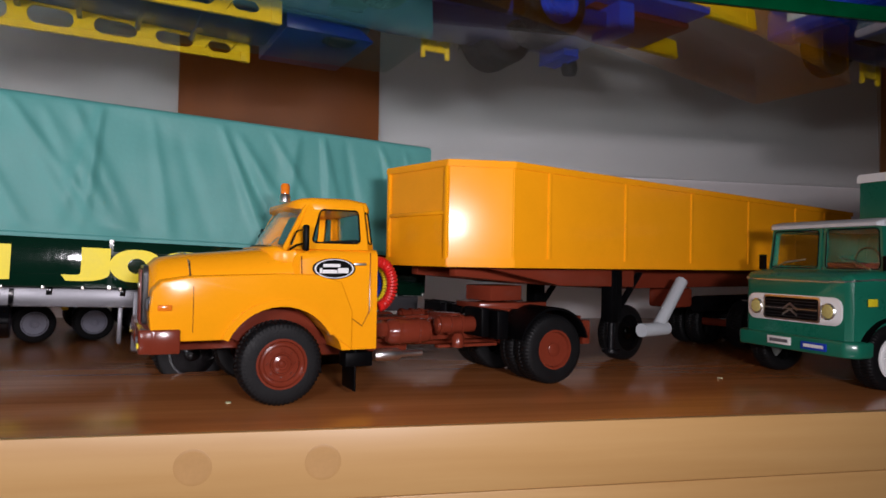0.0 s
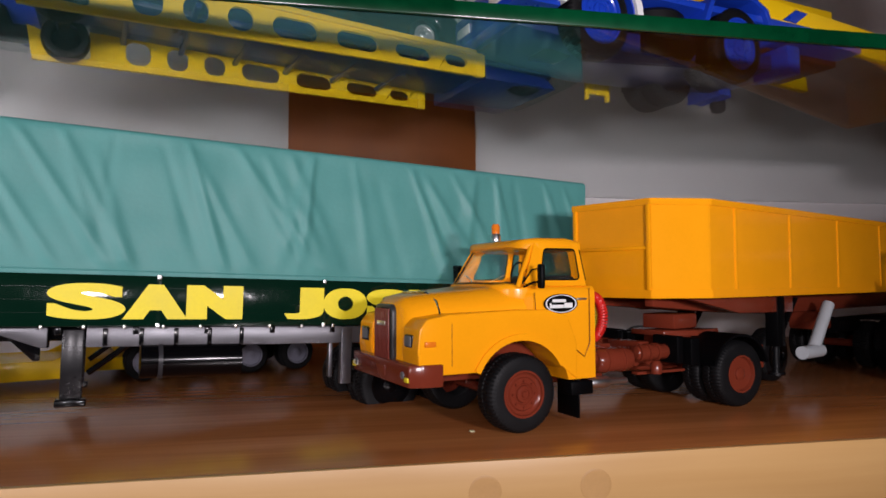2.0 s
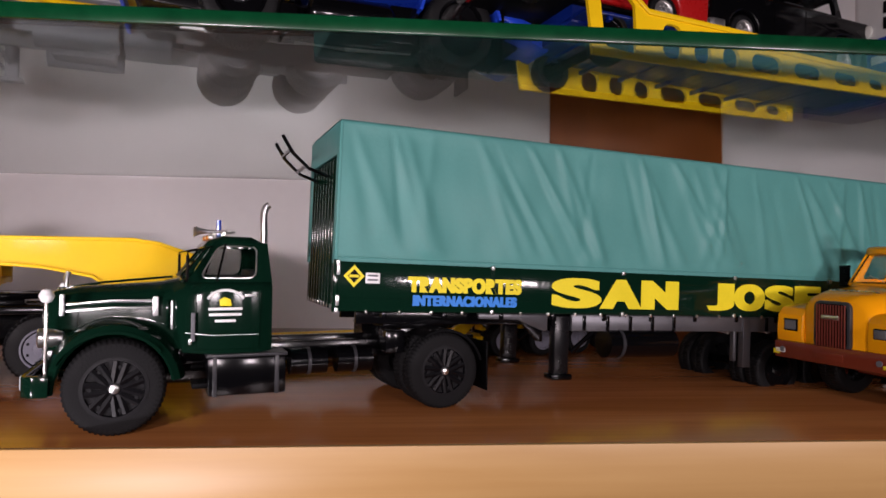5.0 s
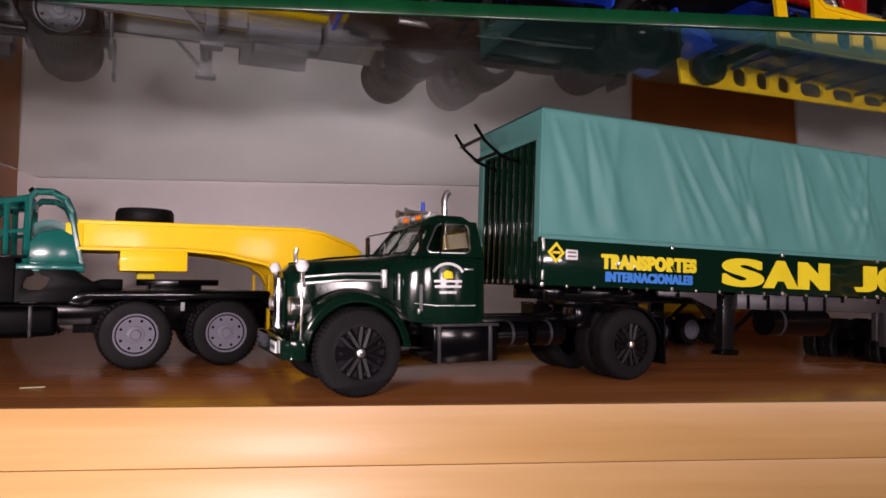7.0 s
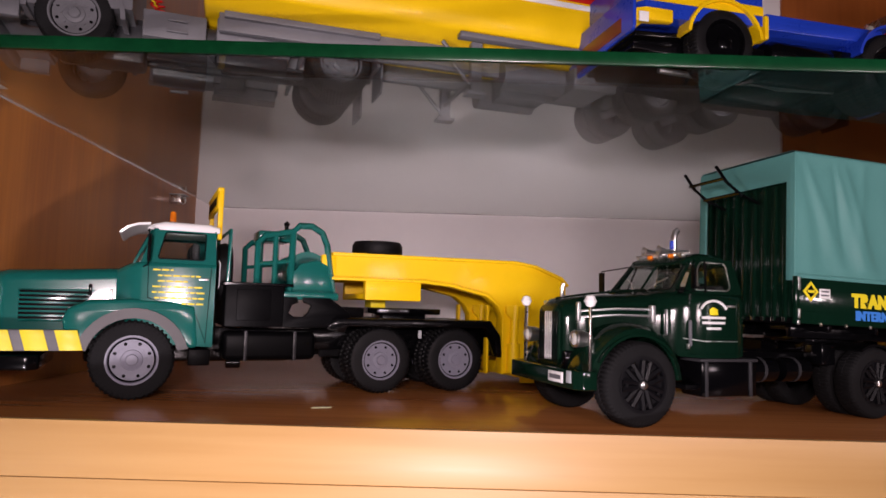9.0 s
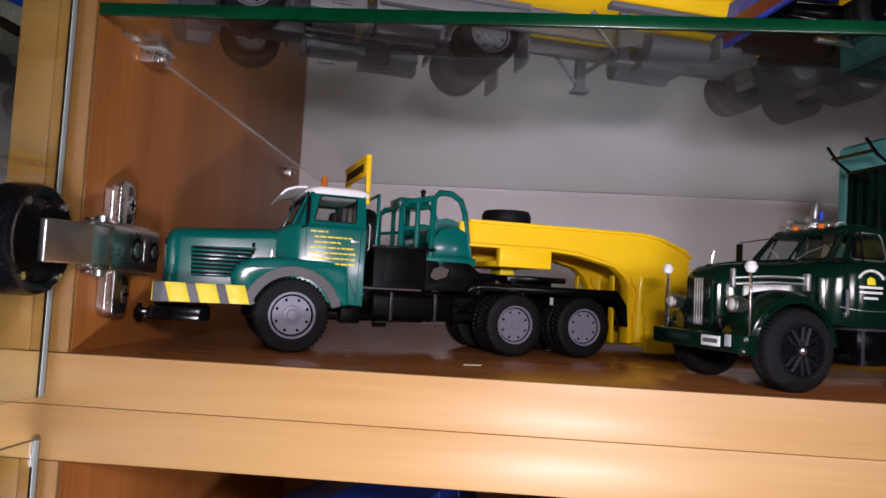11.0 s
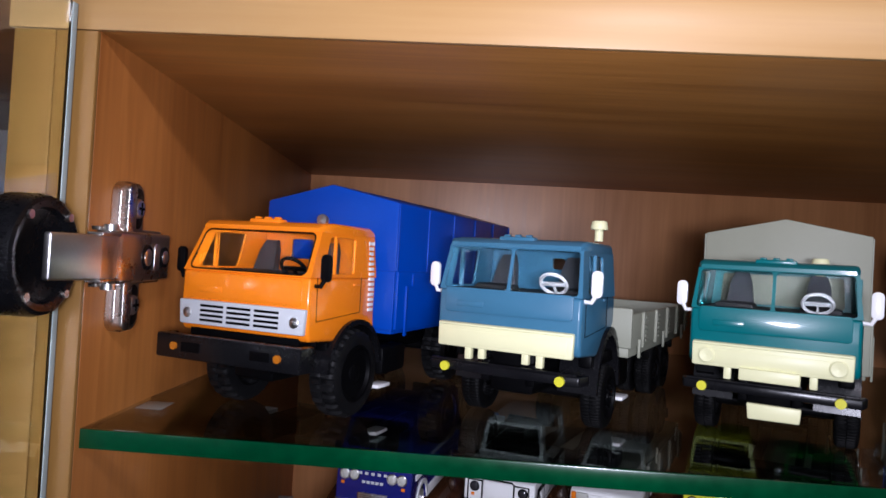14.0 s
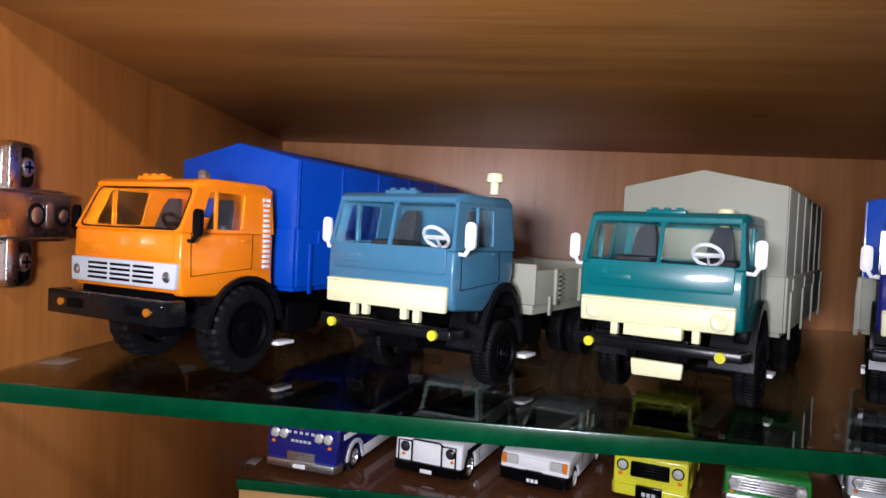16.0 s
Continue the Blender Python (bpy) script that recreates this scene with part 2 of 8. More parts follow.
def cyl(bm, p0, p1, r, n=16, r2=None):
    p0, p1 = Vector(p0) * MM, Vector(p1) * MM
    d = p1 - p0
    m = Matrix.Translation((p0 + p1) / 2) @ d.to_track_quat("Z", "Y").to_matrix().to_4x4()
    bmesh.ops.create_cone(bm, cap_ends=True, segments=n, radius1=r * MM, radius2=(r if r2 is None else r2) * MM, depth=d.length, matrix=m)
    return bm


def tube(bm, pts, r, n=8):
    pts = [Vector(p) * MM for p in pts]
    rings = []
    for i, p in enumerate(pts):
        d = (pts[min(i + 1, len(pts) - 1)] - pts[max(i - 1, 0)]).normalized()
        q = d.to_track_quat("Z", "Y")
        rings.append([bm.verts.new(p + q @ Vector((math.cos(2 * math.pi * k / n), math.sin(2 * math.pi * k / n), 0)) * r * MM) for k in range(n)])
    for a, c in zip(rings, rings[1:]):
        # pick the twist that keeps the rings aligned
        off = min(range(n), key=lambda o: (c[o].co - a[0].co).length)
        for k in range(n):
            bm.faces.new((a[k], a[(k + 1) % n], c[(k + 1 + off) % n], c[(k + off) % n]))
    bm.faces.new(rings[0][::-1])
    bm.faces.new(rings[-1])
    return bm


def lathe(bm, prof, c=(0, 0, 0), n=32, axis="y"):
    """A profile of (radius, distance along the axis), turned round the axis through c."""
    rings = []
    for r, d in prof:
        ring = []
        for k in range(n):
            a = 2 * math.pi * k / n
            u, v = r * math.cos(a), r * math.sin(a)
            p = {"y": (u, d, v), "z": (u, v, d), "x": (d, u, v)}[axis]
            ring.append(bm.verts.new((Vector(c) + Vector(p)) * MM))
        rings.append(ring)
    for a, b in zip(rings, rings[1:]):
        for k in range(n):
            bm.faces.new((a[k], a[(k + 1) % n], b[(k + 1) % n], b[k]))
    if prof[0] == prof[-1]:
        return bm
    for ring, (r, d) in ((rings[0], prof[0]), (rings[-1], prof[-1])):
        if r > 0.01:
            bm.faces.new(ring)
    return bm


def loft(bm, sections, caps=True):
    """Skins equal-length closed sections of 3D points."""
    rings = [[bm.verts.new(Vector(p) * MM) for p in s] for s in sections]
    n = len(rings[0])
    for a, b in zip(rings, rings[1:]):
        for k in range(n):
            bm.faces.new((a[k], a[(k + 1) % n], b[(k + 1) % n], b[k]))
    if caps:
        bm.faces.new(rings[0][::-1])
        bm.faces.new(rings[-1])
    return bm


def hood(x, w, z0, z1, r, n=6):
    """A section across x: flat bottom at z0, sides at +-w, top at z1, upper corners rounded by r."""
    pts = [(x, -w, z0), (x, -w, z1 - r)]
    for k in range(1, n + 1):
        a = math.pi / 2 * k / n
        pts.append((x, -w + r * (1 - math.cos(a)), z1 - r + r * math.sin(a)))
    for k in range(n + 1):
        a = math.pi / 2 * (1 - k / n)
        pts.append((x, w - r * (1 - math.cos(a)), z1 - r + r * math.sin(a)))
    pts.append((x, w, z0))
    return pts


def rounded(u0, v0, u1, v1, r, n=5):
    pts = []
    for cu, cv, a0 in ((u1 - r, v1 - r, 0), (u0 + r, v1 - r, 90), (u0 + r, v0 + r, 180), (u1 - r, v0 + r, 270)):
        for k in range(n + 1):
            a = radians(a0 + 90 * k / n)
            pts.append((cu + r * math.cos(a), cv + r * math.sin(a)))
    return pts


def on_quad(q, u, v):
    a, b, c, d = [Vector(p) for p in q]
    return (a * (1 - u) + b * u) * (1 - v) + (d * (1 - u) + c * u) * v


def window_panel(bm, q, hole=None, r=1.2, thick=1.0, n=5):
    """A sheet over the quad q (four corners, counter-clockwise from outside) with a rounded opening (u0, v0, u1, v1 as shares)."""
    lu = (Vector(q[1]) - Vector(q[0])).length
    lv = (Vector(q[3]) - Vector(q[0])).length
    nrm = (Vector(q[1]) - Vector(q[0])).cross(Vector(q[3]) - Vector(q[0])).normalized()
    outer = rounded(0, 0, lu, lv, min(0.05, lu / 4), n)
    if hole:
        inner = rounded(hole[0] * lu, hole[1] * lv, hole[2] * lu, hole[3] * lv, r, n)

    def place(p, depth):
        return (on_quad(q, p[0] / lu, p[1] / lv) - nrm * depth) * MM

    o0 = [bm.verts.new(place(p, 0)) for p in outer]
    o1 = [bm.verts.new(place(p, thick)) for p in outer]
    m = len(outer)
    for k in range(m):
        j = (k + 1) % m
        bm.faces.new((o0[k], o1[k], o1[j], o0[j]))
    if not hole:
        bm.faces.new(o0)
        bm.faces.new(o1[::-1])
        return bm
    i0 = [bm.verts.new(place(p, 0)) for p in inner]
    i1 = [bm.verts.new(place(p, thick)) for p in inner]
    for k in range(m):
        j = (k + 1) % m
        bm.faces.new((o0[k], o0[j], i0[j], i0[k]))
        bm.faces.new((o1[j], o1[k], i1[k], i1[j]))
        bm.faces.new((i0[j], i1[j], i1[k], i0[k]))
    return bm


def pane(bm, q, hole, depth=0.5, thick=0.35):
    nrm = (Vector(q[1]) - Vector(q[0])).cross(Vector(q[3]) - Vector(q[0])).normalized()
    c = [on_quad(q, u, v) - nrm * depth for u, v in ((hole[0], hole[1]), (hole[2], hole[1]), (hole[2], hole[3]), (hole[0], hole[3]))]
    a = [bm.verts.new(p * MM) for p in c]
    b = [bm.verts.new((p - nrm * thick) * MM) for p in c]
    bm.faces.new(a)
    bm.faces.new(b[::-1])
    for k in range(4):
        j = (k + 1) % 4
        bm.faces.new((a[k], b[k], b[j], a[j]))
    return bm


def glazed(name, q, hole, material, parent, r=1.2, label="", rim=None):
    """A panel with an opening, and its pane as a sub-part."""
    p = part(name, window_panel(nb(), q, hole, r), material, parent, label)
    g = part("window_pane", pane(nb(), q, hole), CAB_GLASS, p)
    g.visible_shadow = False
    if rim:
        lu = (Vector(q[1]) - Vector(q[0])).length
        lv = (Vector(q[3]) - Vector(q[0])).length
        nrm = (Vector(q[1]) - Vector(q[0])).cross(Vector(q[3]) - Vector(q[0])).normalized()
        loop = rounded(hole[0] * lu, hole[1] * lv, hole[2] * lu, hole[3] * lv, r)
        pts = [on_quad(q, a / lu, b / lv) + nrm * 0.05 for a, b in loop]
        part("window_seal", tube(nb(), pts + pts[:2], 0.3, 5), rim, p)
    return p


def curved_screen(parent, paint, rows, rim=0.9):
    """A bowed windscreen: rows of (y, x at the sill, x at the roof, sill height, roof height), with its frame and seal."""
    low = [(xb, y, zb) for y, xb, xt, zb, zt in rows]
    high = [(xt, y * 0.86, zt) for y, xb, xt, zb, zt in rows]
    bm = nb()
    grid = [[bm.verts.new(Vector(p) * MM) for p in line] for line in (low, high, [(x - 0.4, y, z) for x, y, z in high], [(x - 0.4, y, z) for x, y, z in low])]
    for a, b in zip(grid, grid[1:] + grid[:1]):
        for k in range(len(rows) - 1):
            bm.faces.new((a[k], a[k + 1], b[k + 1], b[k]))
    for k in (0, -1):
        bm.faces.new([line[k] for line in grid])
    frame_ = part("windscreen_frame", tube(nb(), low + high[::-1] + low[:2], rim, 8), paint, parent)
    pane_ = part("window_pane", bm, CAB_GLASS, frame_)
    pane_.visible_shadow = False
    seal = [(x + 0.5, y * 0.97, z + 0.5) for x, y, z in low] + [(x + 0.5, y * 0.97, z - 0.5) for x, y, z in high[::-1]]
    part("window_seal", tube(nb(), seal + seal[:2], 0.45, 6), BLACK_SATIN, frame_)
    return frame_


def arch(bm, cx, cz, r0, r1, y0, y1, a0=0, a1=180, n=14):
    """A curved band (mudguard) round an axle."""
    secs = []
    for k in range(n + 1):
        a = radians(a0 + (a1 - a0) * k / n)
        c, s = math.cos(a), math.sin(a)
        secs.append([(cx + r0 * c, y0, cz + r0 * s), (cx + r1 * c, y0, cz + r1 * s), (cx + r1 * c, y1, cz + r1 * s), (cx + r0 * c, y1, cz + r0 * s)])
    return loft(bm, secs)


WHEELS = {}


def wheel(parent, x, y, z, r, w, rim, tyre=TYRE, style="disc", side=1, dual=False, knobs=0, lip=0.62):
    """A wheel whose outer face looks to +y (side 1) or -y (side -1); y is the outer face. Tyre, with its rim as a sub-part."""
    key = (r, w, rim.name, tyre.name, style, dual, knobs, lip)
    if key not in WHEELS:
        ri = r * lip
        bm = nb()
        for s in ([0, -w * 1.15] if dual else [0]):
            # side walls are turned; the tread rows step in and out, in two staggered rows of blocks
            count = knobs or 56
            deep = (1.1 if knobs < 30 else 0.6) if knobs else 0.3
            rows = [(ri, s - 0.4, 0), (ri * 1.04, s, 0), (r * 0.80, s + 0.15, 0), (r * 0.92, s - 0.25, 0), (r * 0.975, s - w * 0.10, 1), (r, s - w * 0.20, 1), (r, s - w * 0.48, 1),
                    (r * 0.99, s - w * 0.50, 3), (r, s - w * 0.52, 2), (r, s - w * 0.80, 2), (r * 0.975, s - w * 0.90, 2), (r * 0.92, s - w + 0.25, 0), (r * 0.80, s - w, 0), (ri, s - w + 0.4, 0)]
            m4 = count * 4
            rings = []
            for rad, d, row in rows:
                ring = []
                for k in range(m4):
                    cut = {0: 0, 1: k % 4 in (2, 3), 2: k % 4 in (0, 1), 3: 1}[row]
                    rr = rad - deep * cut
                    a = 2 * math.pi * (k + (0.35 if k % 2 else 0.0)) / m4
                    ring.append(bm.verts.new(Vector((rr * math.cos(a), d, rr * math.sin(a))) * MM))
                rings.append(ring)
            for ra, rb in zip(rings, rings[1:]):
                for k in range(m4):
                    bm.faces.new((ra[k], ra[(k + 1) % m4], rb[(k + 1) % m4], rb[k]))
        t = part("wheel", bm, tyre)
        bm = nb()
        if style == "deep":
            lathe(bm, [(ri, -w * 0.1), (ri * 1.05, 0.25), (ri * 0.95, 0.3), (ri * 0.86, -w * 0.16), (ri * 0.80, -w * 0.42), (ri * 0.42, -w * 0.42),
                       (ri * 0.36, -w * 0.05), (ri * 0.22, 0.1), (0.01, 0.15)], n=32)
            for k in range(10):
                a = 2 * math.pi * k / 10
                cyl(bm, (ri * 0.6 * math.cos(a), -w * 0.44, ri * 0.6 * math.sin(a)), (ri * 0.6 * math.cos(a), -w * 0.30, ri * 0.6 * math.sin(a)), ri * 0.06, 6)
        elif style == "truck":
            lathe(bm, [(ri, -w * 0.1), (ri * 1.06, 0.3), (ri * 0.98, 0.35), (ri * 0.95, -0.6), (ri * 0.84, -1.5), (ri * 0.80, -1.0), (ri * 0.70, -0.9), (ri * 0.46, -1.6),
                       (ri * 0.42, -0.5), (ri * 0.26, -0.2), (ri * 0.22, 0.5), (0.01, 0.6)], n=36)
            for k in range(8):
                a = 2 * math.pi * k / 8
                cyl(bm, (ri * 0.55 * math.cos(a), -1.6, ri * 0.55 * math.sin(a)), (ri * 0.55 * math.cos(a), -0.5, ri * 0.55 * math.sin(a)), ri * 0.085, 8)
        elif style == "spoke":
            lathe(bm, [(ri, -w * 0.1), (ri * 1.06, 0.25), (ri * 0.94, 0.3), (ri * 0.88, -w * 0.3), (ri * 0.86, -w * 0.5), (0.01, -w * 0.5)], n=32)
            for k in range(7):
                a = 2 * math.pi * k / 7
                c, s = math.cos(a), math.sin(a)
                cyl(bm, (0.74 * ri * c, -0.9, 0.74 * ri * s), (0.74 * ri * c, 0.4, 0.74 * ri * s), ri * 0.07, 6)
                for e in (-0.10, 0.10):
                    tube(bm, [((0.2 * c - e * s) * ri, -0.3, (0.2 * s + e * c) * ri), ((0.9 * c - e * 1.6 * s) * ri, -0.5, (0.9 * s + e * 1.6 * c) * ri)], ri * 0.12, 6)
            lathe(bm, [(ri * 0.30, -w * 0.3), (ri * 0.30, -0.1), (ri * 0.16, 0.6), (0.01, 0.6)], n=16)
        else:
            lathe(bm, [(ri, -w * 0.1), (ri * 1.05, 0.25), (ri * 0.96, 0.3), (ri * 0.92, -0.6), (ri * 0.84, -1.0), (ri * 0.76, -0.9), (ri * 0.70, -0.2), (ri * 0.48, -0.1),
                       (ri * 0.44, -0.5), (ri * 0.40, -0.5), (ri * 0.36, 0.3), (ri * 0.24, 0.5), (ri * 0.22, 0.1), (ri * 0.15, 0.1), (ri * 0.12, 0.6), (0.01, 0.7)], n=36)
            for k in range(8):
                a = 2 * math.pi * k / 8
                cyl(bm, (ri * 0.58 * math.cos(a), -0.4, ri * 0.58 * math.sin(a)), (ri * 0.58 * math.cos(a), 0.5, ri * 0.58 * math.sin(a)), ri * 0.065, 6)
        part("rim", bm, rim, t)
        if style in ("deep", "truck") and (not knobs or knobs > 30):
            bm = nb()
            for k in range(8):
                a = 2 * math.pi * (k + 0.5) / 8
                d = {"deep": -w * 0.415, "truck": -0.9}.get(style, -0.06)
                q = {"deep": 0.69, "truck": 0.73}.get(style, 0.62)
                cyl(bm, (ri * q * math.cos(a), d - 0.2, ri * q * math.sin(a)), (ri * q * math.cos(a), d + 0.06, ri * q * math.sin(a)), ri * 0.075, 8)
            lathe(bm, [(ri * 0.80, d - 0.1), (ri * 0.80, d + 0.05), (ri * 0.755, d + 0.05), (ri * 0.755, d - 0.1), (ri * 0.80, d - 0.1)] if style == "deep" else
                  [(ri * 0.95, -1.6), (ri * 0.95, -0.5), (ri * 0.85, -1.3), (ri * 0.85, -1.7), (ri * 0.95, -1.6)] if style == "truck" else
                  [(ri * 0.86, -0.9), (ri * 0.86, -0.42), (ri * 0.80, -0.55), (ri * 0.80, -0.9), (ri * 0.86, -0.9)], n=32)
            part("rim_holes", bm, BLACK_SATIN, t)
        if style == "spoke":
            part("hub_cap", lathe(nb(), [(ri * 0.17, 0.5), (ri * 0.15, 1.0), (ri * 0.08, 1.3), (0.01, 1.35)], n=14), CHROME, t)
        WHEELS[key] = t
        t.parent = parent
        made = t
    else:
        made = again(WHEELS[key], parent)
    made.matrix_basis = pose(x * MM, y * MM, z * MM, 0, 0, 0 if side > 0 else 180)
    return made


def lettering(name, words, x0, x1, z0, z1, y, material, parent, bold=0.02, depth=0.1, smear=0.0):
    """Words on a side face that looks to +y, read from outside, filled into the box x0 (start) to x1 (end), z0 to z1."""
    c = bpy.data.curves.new(name, "FONT")
    c.body, c.offset, c.extrude, c.space_character = words, bold, 0.004, 1 + bold * 2.2
    tmp = bpy.data.objects.new("tmp", c)
    scene.collection.objects.link(tmp)
    me = bpy.data.meshes.new_from_object(tmp.evaluated_get(bpy.context.evaluated_depsgraph_get()))
    bpy.data.objects.remove(tmp)
    xs, ys = [v.co.x for v in me.vertices], [v.co.y for v in me.vertices]
    for v in me.vertices:
        u = (v.co.x - min(xs)) / (max(xs) - min(xs)) if max(xs) > min(xs) else 0
        w = (v.co.y - min(ys)) / (max(ys) - min(ys))
        v.co = Vector((x0 + u * (x1 - x0), y + (depth if v.co.z > 0 else 0), z0 + w * (z1 - z0))) * MM
    if smear:
        # heavier strokes: two more layers, shifted sideways and a hair deeper
        bm = nb()
        for k, dx in ((0, 0.0), (1, smear), (2, -smear)):
            tmp = bmesh.new()
            tmp.from_mesh(me)
            for v in tmp.verts:
                v.co.x += dx * MM
                v.co.y -= 0.02 * k * MM
            join(bm, tmp)
        bm.to_mesh(me)
        bm.free()
    me.name = name
    me.materials.append(material)
    ob = new(name, me)
    ob.parent = parent
    return ob

# ---- the cabinet ----
def setting(name, bm, material, label=""):
    ob = part(name, bm, material)
    return tagged(ob, label or name.replace("_", " "), name.split("_")[0], kind="structure")


# shelf board of the upper section, and the top board of the lower section under it
setting("floor_shelf", box(nb(), -515, 650, 201.2, 552, 1.2, 20, 0.5), WOOD_FLOOR, "glossy brown wooden shelf board of the cabinet")
setting("trim_upper_band", box(nb(), -543, 660, 199, 201.2, 0.55, 20, 0.35), WOOD_EDGE, "pale pear wood edge band of the shelf board")
setting("ceiling_lower", prism(nb(), [(201.2, 0.2), (201.2, -20), (552, -26), (552, 0.2)], -530, 650, 0.4, "x"), WOOD_CEIL, "brown wooden underside of the shelf board")
setting("trim_lower_band", box(nb(), -545, 660, 198.7, 201.2, -20, 0.45, 0.35), WOOD_EDGE, "pale pear wood edge band below the seam")

for name, z0, z1 in (("wall_left_upper", 1.2, 520), ("wall_left_lower", -420, 0.2)):
    bm = prism(nb(), [(-511, 201.2), (-531 if z0 > 0 else -526, 556), (-547, 556), (-527.3, 201.2)], z0, z1, 0.4, "z")
    setting(name, bm, WOOD_SIDE, "brown wooden side wall of the cabinet")
    bm = prism(nb(), [(-527.7, 201.2), (-547.4, 556), (-563, 556), (-543, 201.2)], z0, z1, 0.4, "z")
    setting(name.replace("left", "neighbour"), bm, WOOD_SIDE, "brown wooden side wall of the next cabinet")
    lo = 20.3 if z0 > 0 else z0
    hi = z1 if z0 > 0 else -20.3
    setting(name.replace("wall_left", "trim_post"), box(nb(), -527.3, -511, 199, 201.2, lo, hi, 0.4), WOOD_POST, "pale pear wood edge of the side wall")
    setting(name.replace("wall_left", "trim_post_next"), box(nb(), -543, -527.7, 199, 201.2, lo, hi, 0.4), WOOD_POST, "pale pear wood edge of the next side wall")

setting("wall_back_upper", box(nb(), -545, 660, 552, 557, 1, 520, 0), WHITE_BACK, "plain white back board of the cabinet")
setting("wall_back_strip", box(nb(), -8, 146, 549, 553, 20.2, 520, 0.3), STRIP, "brown wooden strip down the white back board")
setting("wall_back_lower", box(nb(), -545, 660, 552, 557, -420, 0, 0), WOOD_BACK, "brown wood-grain back board of the lower section")
setting("wall_right", box(nb(), 630, 650, 201.2, 552, -420, 520, 0.4), WOOD_SIDE, "brown wooden side wall of the cabinet")
setting("ceiling_upper", box(nb(), -531, 650, 201.2, 552, 505, 520, 0.4), WOOD_CEIL, "brown wooden top board of the cabinet")
setting("floor_lower", box(nb(), -515, 650, 201.2, 552, -420, -400, 0.4), WOOD_FLOOR, "brown wooden bottom board of the cabinet")

# the room behind the camera
ROOM = mat("room_wall_paint", (0.32, 0.31, 0.30), 0.8, grain=3)
ROOM_FLOOR = mat("room_floor", (0.16, 0.11, 0.08), 0.5, grain=4)
setting("wall_room_back", box(nb(), -2200, 2200, -2400, -2350, -1300, 1400, 0), ROOM, "plain painted wall of the room")
setting("wall_room_left", box(nb(), -2250, -2200, -2400, 700, -1300, 1400, 0), ROOM, "plain painted wall of the room")
setting("wall_room_right", box(nb(), 2200, 2250, -2400, 700, -1300, 1400, 0), ROOM, "plain painted wall of the room")
setting("wall_room_front", box(nb(), -2200, 2200, 640, 700, -1300, 1400, 0), ROOM, "plain painted wall behind the cabinet")
setting("floor_room", box(nb(), -2250, 2250, -2400, 700, -1350, -1300, 0), ROOM_FLOOR, "plain floor of the room")
setting("ceiling_room", box(nb(), -2250, 2250, -2400, 700, 1400, 1450, 0), ROOM, "plain ceiling of the room")


def glass_shelf(x0, x1, y0, y1, z0, z1, label, sheet=None, sag=0.0):
    top = thing("glass_shelf", 0, 0, 0, 0, label, "shelf", "glass shelves")
    p = part("pane", prism(nb(), [(y0 + 1.6, z0), (y0 + 1.6, z1), (y1, z1 - sag), (y1, z0 - sag)], x0, x1, 0, "x"), sheet or SHELF_PANE, top)
    p.visible_shadow = False
    part("front_edge", box(nb(), x0, x1, y0, y0 + 1.4, z0, z1, 0.5), PANE_EDGE, top, "polished dark green glass edge")
    return top


glass_shelf(-512, 628, 201, 548, 152.6, 157.8, "clear glass shelf with a polished green edge", None, 9.0)
# clear glass; its dark look from reflection is put in as a deep tint
glass_shelf(-513.5, 628, 204, 541, -169, -161.9, "clear glass shelf with a thick green edge", glass("smoky_glass", (0.20, 0.24, 0.225)))

# shelf pegs on the side wall
def peg(x, y, z, label):
    ob = thing("shelf_peg", x, y, z, -86.7, label, "shelf support", "shelf pegs")
    bm = box(nb(), -5, 5, 0, 9, -7, -0.4, 0.6)
    cyl(bm, (0, 9, -4), (0, 11, -4), 2.6, 12)
    part("peg_body", bm, STEEL, ob)
    part("peg_pad", box(nb(), -7, 7, 0.5, 12, -0.4, 0, 0.15), mat("clear_pad", (0.5, 0.5, 0.48), 0.2), ob)
    return ob


peg(-0.5132, 0.240, 0.1526, "nickel shelf peg under the glass shelf")
peg(-0.5275, 0.490, 0.1451, "nickel shelf peg under the glass shelf")
peg(-0.5130, 0.250, -0.1684, "nickel shelf peg under the thick glass shelf")
peg(-0.5240, 0.500, -0.292, "nickel shelf peg low on the side wall")

# round cover caps on the edge band
for cx in (61, 95.5):
    ob = thing("cover_cap", cx * MM, 0.199, 0.0110, 0, "round pale cover cap on the pear wood edge", "cover cap", "cover caps on the band")
    part("cap_disc", lathe(nb(), [(5.0, 0), (5.0, -0.04), (4.9, -0.08), (4.0, -0.09), (0.01, -0.09)], n=32), mat("cap_film", (0.45, 0.26, 0.10), 0.4), ob)


# ---- glass doors standing open, and their hinges ----
def door(name, z0, z1, label):
    ob = thing(name, -0.5185, 0.1965, 0, 0, label, "cabinet door", "glass cabinet doors", kind="structure")
    ob.matrix_basis = pose(-0.5185, 0.1965, 0, 0, 0, -3.5)
    p = part("pane", box(nb(), -1.2, 1.2, -395, -2.6, z0, z1, 0), PANE, ob)
    p.visible_shadow = False
    part("hinge_edge", box(nb(), -1.5, 1.5, -2.4, 0, z0, z1, 0.3), DOOR_EDGE, ob, "pale polished edge of the door glass")
    return ob


door("door_upper", 4, 500, "clear glass cabinet door standing open")
door("door_lower", -410, -12, "clear glass cabinet door standing open")


